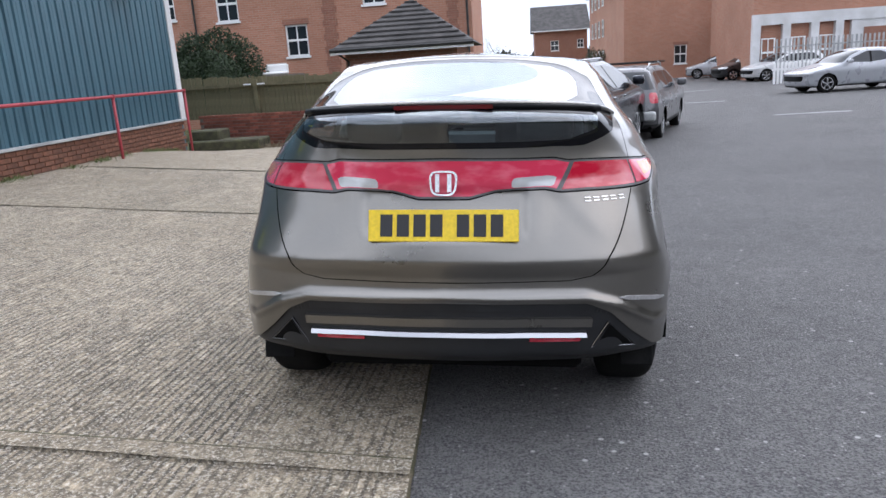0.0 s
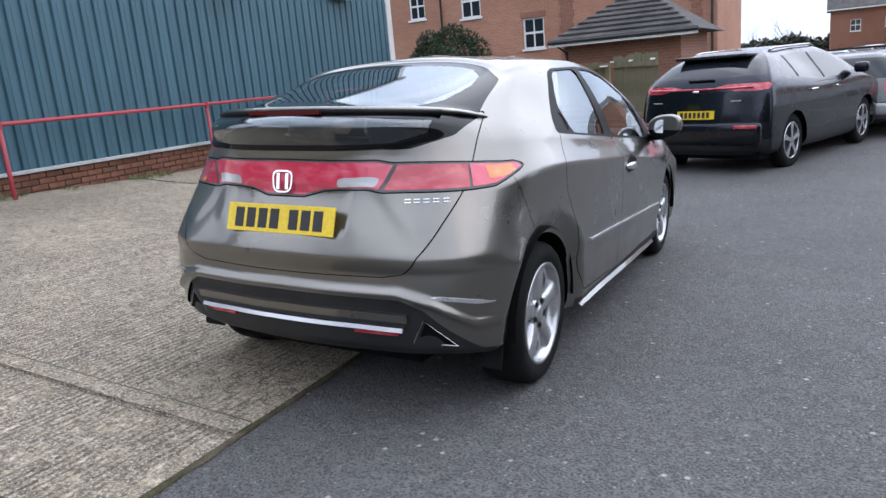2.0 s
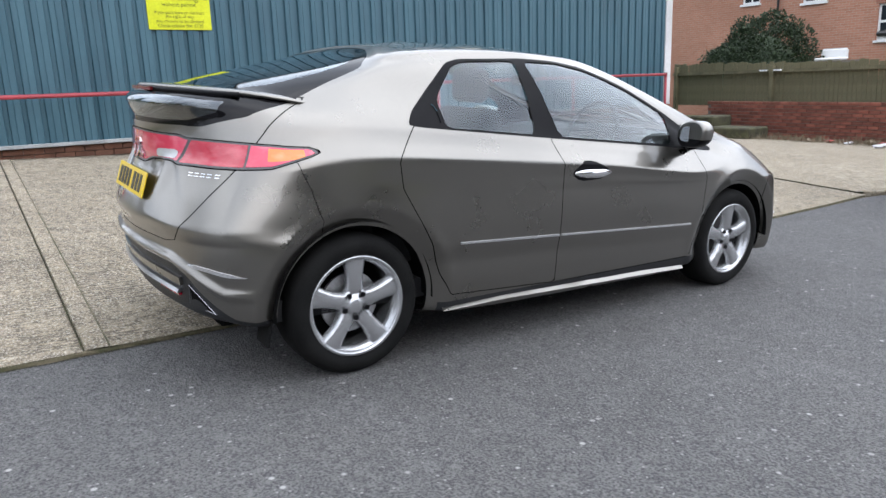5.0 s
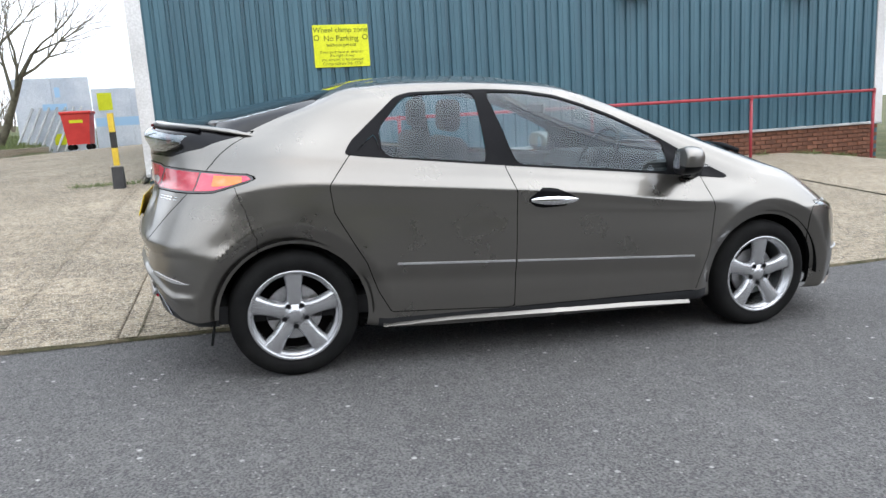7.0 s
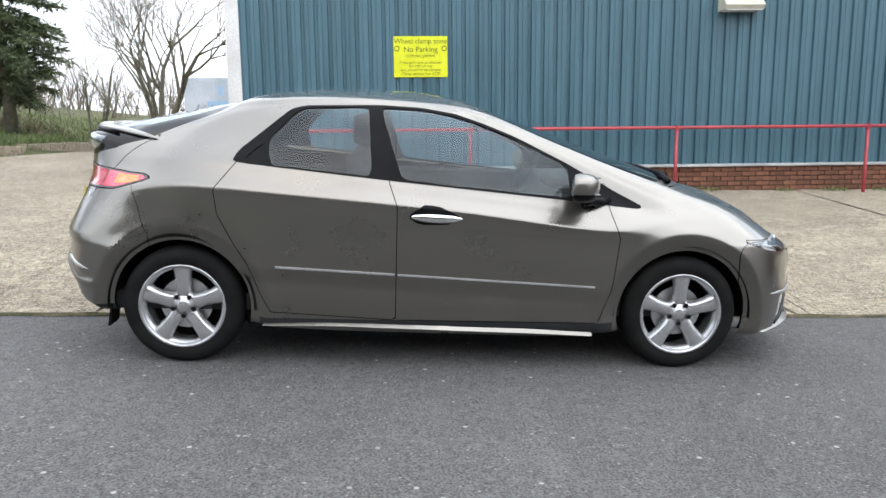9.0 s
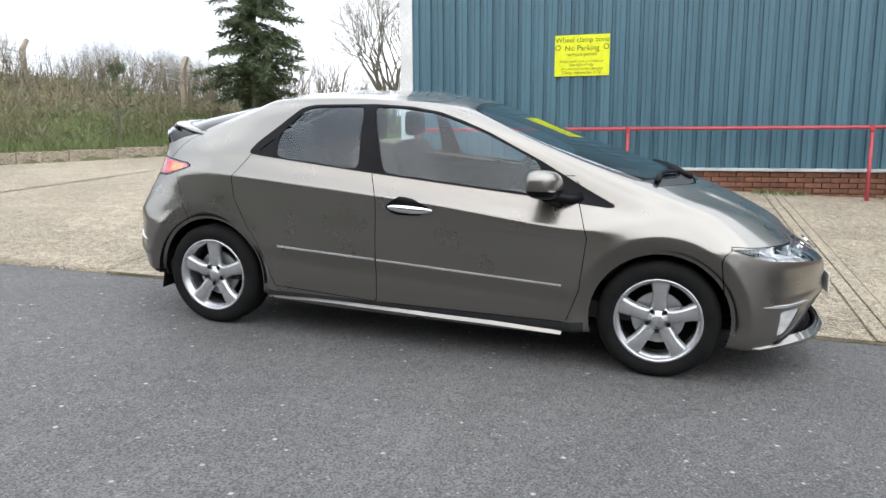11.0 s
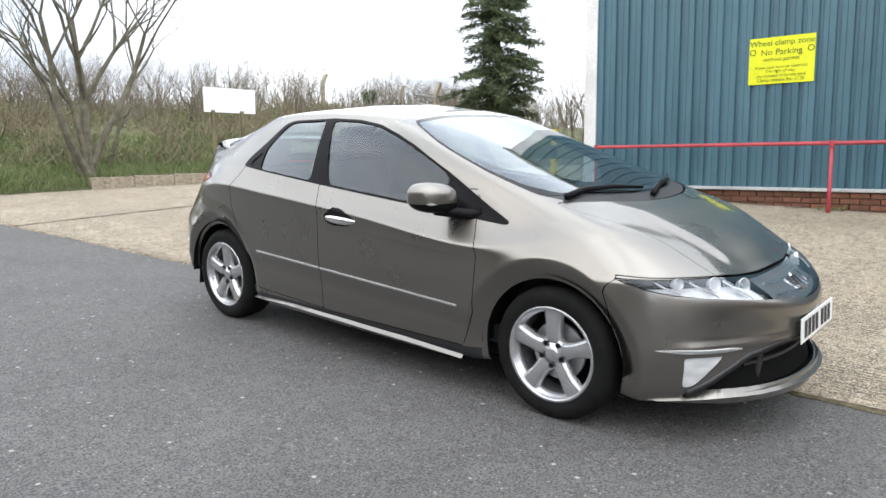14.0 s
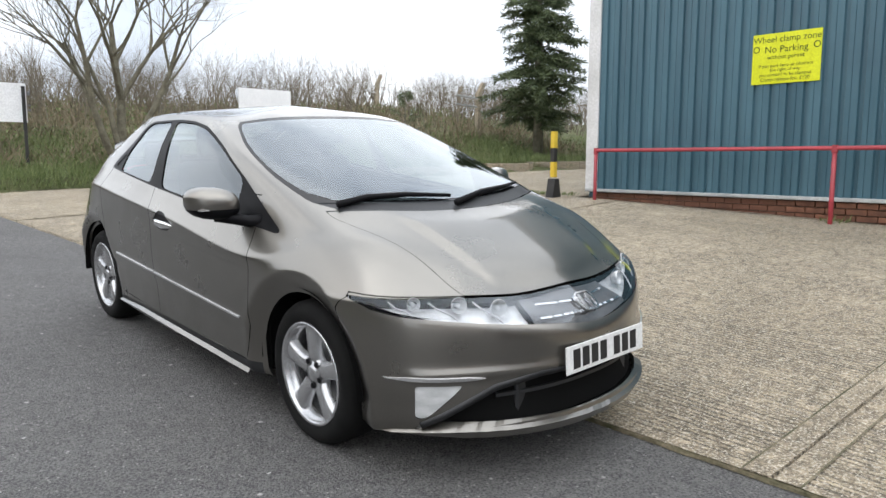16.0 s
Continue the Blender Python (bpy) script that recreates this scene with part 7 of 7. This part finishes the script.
for sx in (-1, 1):
    part("reflector", box(sx * .68 - .15, sx * .68 + .15, -.952, -.935, .62, .665, bevel=.008), RED_LENS, suv, "red rear reflector")
part("roof_spoiler", box(-.50, .50, -.54, -.12, 1.505, 1.55, bevel=.015, segments=2), suv_paint, suv, "", True)
part("lamp_bar", tube([(-.72, -.79, 1.135), (-.4, -.84, 1.13), (0, -.856, 1.128), (.4, -.84, 1.13), (.72, -.79, 1.135)], .014, 6), RED_LENS, suv, "thin red lamp bar", True)
part("badge", box(-.045, .045, -.905, -.885, 1.085, 1.115, bevel=.01), CHROME, suv)
part("rear_wiper", box(-.16, .2, -.80, -.77, 1.225, 1.25, bevel=.006), GLOSS_BLACK, suv)
for sx in (-1, 1):
    part("name_bar", box(sx * .55 - .07, sx * .55 + .07, -.915, -.902, .965, .98), CHROME, suv)
part("window_line", tube([(.862, -.3, 1.13), (.875, .6, 1.085), (.88, 1.8, 1.075), (.86, 2.3, 1.10)], .008, 5), CHROME, suv)
part("door_handle", box(.915, .945, .52, .70, .98, 1.01, bevel=.008), CHROME, suv)
part("door_handle", box(.915, .945, 1.42, 1.60, .97, 1.0, bevel=.008), CHROME, suv)

ESTATE = dict(w=.85, yf=3.35, yr=-.95, wb=2.51, r=.30, hood_f=.78, belt=.92, belt_r=.95, hood_r=.97, screen=2.55, head=1.65, deck=-.85, roof_r=-.62, h=1.43, lamp_uv=[(10.0, 3.0), (10.0, 3.95), (9.0, 3.95), (8.6, 3.9), (8.6, 3.1), (9.2, 3.0)], plate_z=.66, clad=.34, rg0=4.1)
estate, es, ep = plain_car("estate_car", "grey older estate car with roof bars parked behind the SUV", pose(2.35, 12.0, -.29, 0, 0, -19), ESTATE, (.09, .09, .095), rails=True)
part("bumper", box(-.82, .82, -1.02, -.85, .42, .60, bevel=.05, segments=3), GREY_TRIM, estate, "grey bumper", True)
for y in (.1, 1.1):
    part("roof_bar", box(-.68, .68, y - .03, y + .03, 1.47, 1.5, bevel=.01), GLOSS_BLACK, estate)

SALOON = dict(w=.88, yf=3.45, yr=-1.05, wb=2.58, r=.315, hood_f=.74, belt=.93, belt_r=1.02, hood_r=.95, screen=2.45, head=1.45, deck=-.35, roof_r=.25, h=1.45, lamp_uv=[(10.5, 3.2), (10.5, 3.8), (9.0, 3.8), (9.0, 3.2)], plate_z=.8, clad=.25)
plain_car("saloon_car", "silver saloon car parked across the junction", pose(13.3, 24.6, -.36, 0, 0, 98), SALOON, (.33, .34, .36), plate=PLATE_WHITE)
HATCH = dict(SALOON, deck=-.75, roof_r=-.35, belt_r=.98, yr=-.75, yf=3.3)
plain_car("silver_car", "silver hatchback parked by the end terrace", pose(14.2, 44.8, -.45, 0, 0, 75), HATCH, (.33, .33, .34))
plain_car("dark_small_car", "black small car parked beside a white one", pose(14.6, 40.6, -.45, 0, 0, 100), HATCH, (.012, .012, .014))
plain_car("white_car", "white small car parked beyond the junction", pose(15.2, 37.0, -.45, 0, 0, 100), HATCH, (.48, .48, .48))
for k, (x, y) in enumerate(((2.2, 34.0), (3.4, 41.0), (4.4, 48.0))):
    plain_car("street_car", "pale car parked far along the street", pose(x, y, -.45, 0, 0, -12), HATCH, (.4, .42, .45), "far parked cars")

# ---- street furniture and house details ----
grey_fence = thing("steel_fence", "grey steel railing in front of the porch house", "fence")
for k in range(46):
    part("pale", box(12.6 + .2 * k, 12.68 + .2 * k, 33.9, 33.93, -.4, 1.6), GREY_TRIM, grey_fence)
for z in (.0, 1.2):
    part("rail", box(12.5, 21.9, 33.94, 33.98, z, z + .06), GREY_TRIM, grey_fence)
pickets = thing("picket_fence", "white painted picket fence beside parked cars", "fence")
for k in range(16):
    part("pale", box(11.9 + .16 * k, 12.0 + .16 * k, 32.0, 32.03, -.4, .55, bevel=.01), UPVC, pickets)
part("rail", box(11.85, 14.45, 32.03, 32.07, .2, .3), UPVC, pickets)
porch = porch_house
part("cornice", box(12.5, 34, 37.2, 37.5, 2.35, 2.9), WHITE_TRIM, porch)
for x in (12.5, 14.0, 15.4, 16.6):
    part("pillar", box(x, x + .4, 37.2, 37.5, -.5, 2.35), WHITE_TRIM, porch)
part("render", box(17.4, 34, 37.25, 37.48, -.5, 2.35), WHITE_TRIM, porch)
part("garage_door", box(18.0, 22.5, 37.18, 37.24, -.5, 1.95), DARK_BRICK, porch)
for x in (13.0, 14.5, 15.9):
    w = part("window", window_frame(.7, 1.5), UPVC, porch)
    w.matrix_basis = pose(x, 37.36, .2)
for h_name, x0, zz in (("terrace", 8.1, 3.6), ("terrace", 8.1, 1.0), ("terrace", 8.1, 6.2)):
    for k in range(4):
        w = thing("terrace_window", "white framed window on the terrace side", "window", pose(7.88, 63.2 + 3 * k, zz - .6, 0, 0, 90), "terrace windows")
        part("frame", window_frame(1.1, 1.4), UPVC, w)
        part("pane", box(.04, 1.06, .03, .045, .04, 1.36), DARK_GLASS, w)
        part("sill", box(-.05, 1.15, -.08, .06, -.07, 0), UPVC, w)
pipe = thing("down_pipe", "brown rainwater pipe on the brick house", "pipe")
part("pipe", tube([(-11.0, 22.42, -.3), (-11.0, 22.42, 5.6)], .04, 8), BLACK_PAINT, pipe)
pipe = thing("down_pipe", "brown rainwater pipe on the house corner", "pipe")
part("pipe", tube([(-1.35, 22.42, -.3), (-1.35, 22.42, 5.6)], .04, 8), BLACK_PAINT, pipe)
quoin = thing("quoin_strip", "darker toothed brick strip on the house front", "facade")
for k in range(27):
    part("block", box(-6.35 - .06 * (k % 2), -5.95 + .06 * (k % 2), 22.47, 22.5, -.4 + .225 * k, -.185 + .225 * k), DARK_BRICK, quoin)
    part("block", box(-2.0 - .06 * (k % 2), -1.7 + .06 * (k % 2), 22.47, 22.5, -.4 + .225 * k, -.185 + .225 * k), DARK_BRICK, quoin)
gutter = part("gutter", tube([(-4.5, 15.58, 1.93), (-.8, 15.58, 1.93)], .05, 6), BLACK_PAINT, garage)
part("fascia", box(-4.5, -.8, 15.6, 15.63, 1.82, 1.94), UPVC, garage)
part("down_pipe", tube([(-4.35, 15.6, 1.9), (-4.1, 15.9, 1.65), (-4.1, 15.95, -.3)], .03, 6), BLACK_PAINT, garage)
for k in range(10):
    f = k / 10
    half = 1.85 * (1 - f) - .02
    y, z = 15.6 + 2.6 * f, 1.95 + 1.35 * f
    part("tile_course", box(-2.65 - half, -2.65 + half, y - .02, y + .28, z + .012, z + .045, m=None), ROOF_TILE, garage)
lane = thing("lane_mark", "short worn white road marking", "road marking", kind="structure")
for x, y in ((7.4, 15.5), (6.2, 22.0), (8.0, 30.0)):
    part("dash", box(x - .9, x + .9, y - .06, y + .06, road_z(y) + .002, road_z(y) + .006), GREY_TRIM, lane)

# ---- the side of the street behind the camera's path: a long plain works building ----
WORKS_GREY = grained("dark_render", (0.05, 0.048, 0.045), (0.09, 0.086, 0.08), 0.9, 0.4, 20, 0.2)
works = thing("works_building", "long plain dark rendered works building across the road", "building")
part("wall", box(14.0, 14.4, -40, 12, -.5, 5.1), WORKS_GREY, works)
part("fascia", box(13.85, 14.4, -40, 12, 5.1, 5.4), WHITE_TRIM, works)
part("roof", box(13.85, 28, -40, 12, 5.4, 5.6), GREY_TRIM, works)
part("end_wall", box(14.4, 28, -40, -39.6, -.5, 5.1), WORKS_GREY, works)
part("end_wall", box(14.4, 28, 11.6, 12, -.5, 5.1), WORKS_GREY, works)

# ---- plinth bricks of the hall ----
plinth_mesh = bpy.data.meshes.new("brick")
tmp = box(-.05, .05, -.1075, .1075, -.0325, .0325, bevel=.004)
tmp.to_mesh(plinth_mesh)
plinth_mesh.materials.append(BRICK)
count, rest = 0, []
for row in range(9):
    z = FLASH_Z - .05 - .075 * row - .0375
    y = HALL_Y1 - .14 - (.1125 if row % 2 else 0)
    while y > HALL_Y0 + .1:
        floor_z = apron_z(WALL_X, y) if y < 7.3 else land_z(WALL_X, y)
        if z > floor_z - .05:
            if count < 300 and y > 1.5:
                o = new("brick", plinth_mesh)
                o.parent = hall
                o.matrix_basis = pose(WALL_X - .045 - .004 * RNG.uniform(0, 1), y, z)
                count += 1
            else:
                rest.append((y, z))
        y -= .225
bm = bmesh.new()
for y, z in rest:
    add_box(bm, WALL_X - .1, WALL_X - .003, y - .1075, y + .1075, z - .0325, z + .0325)
tagged(part("brickwork", bm, BRICK, hall), kind="stuff")
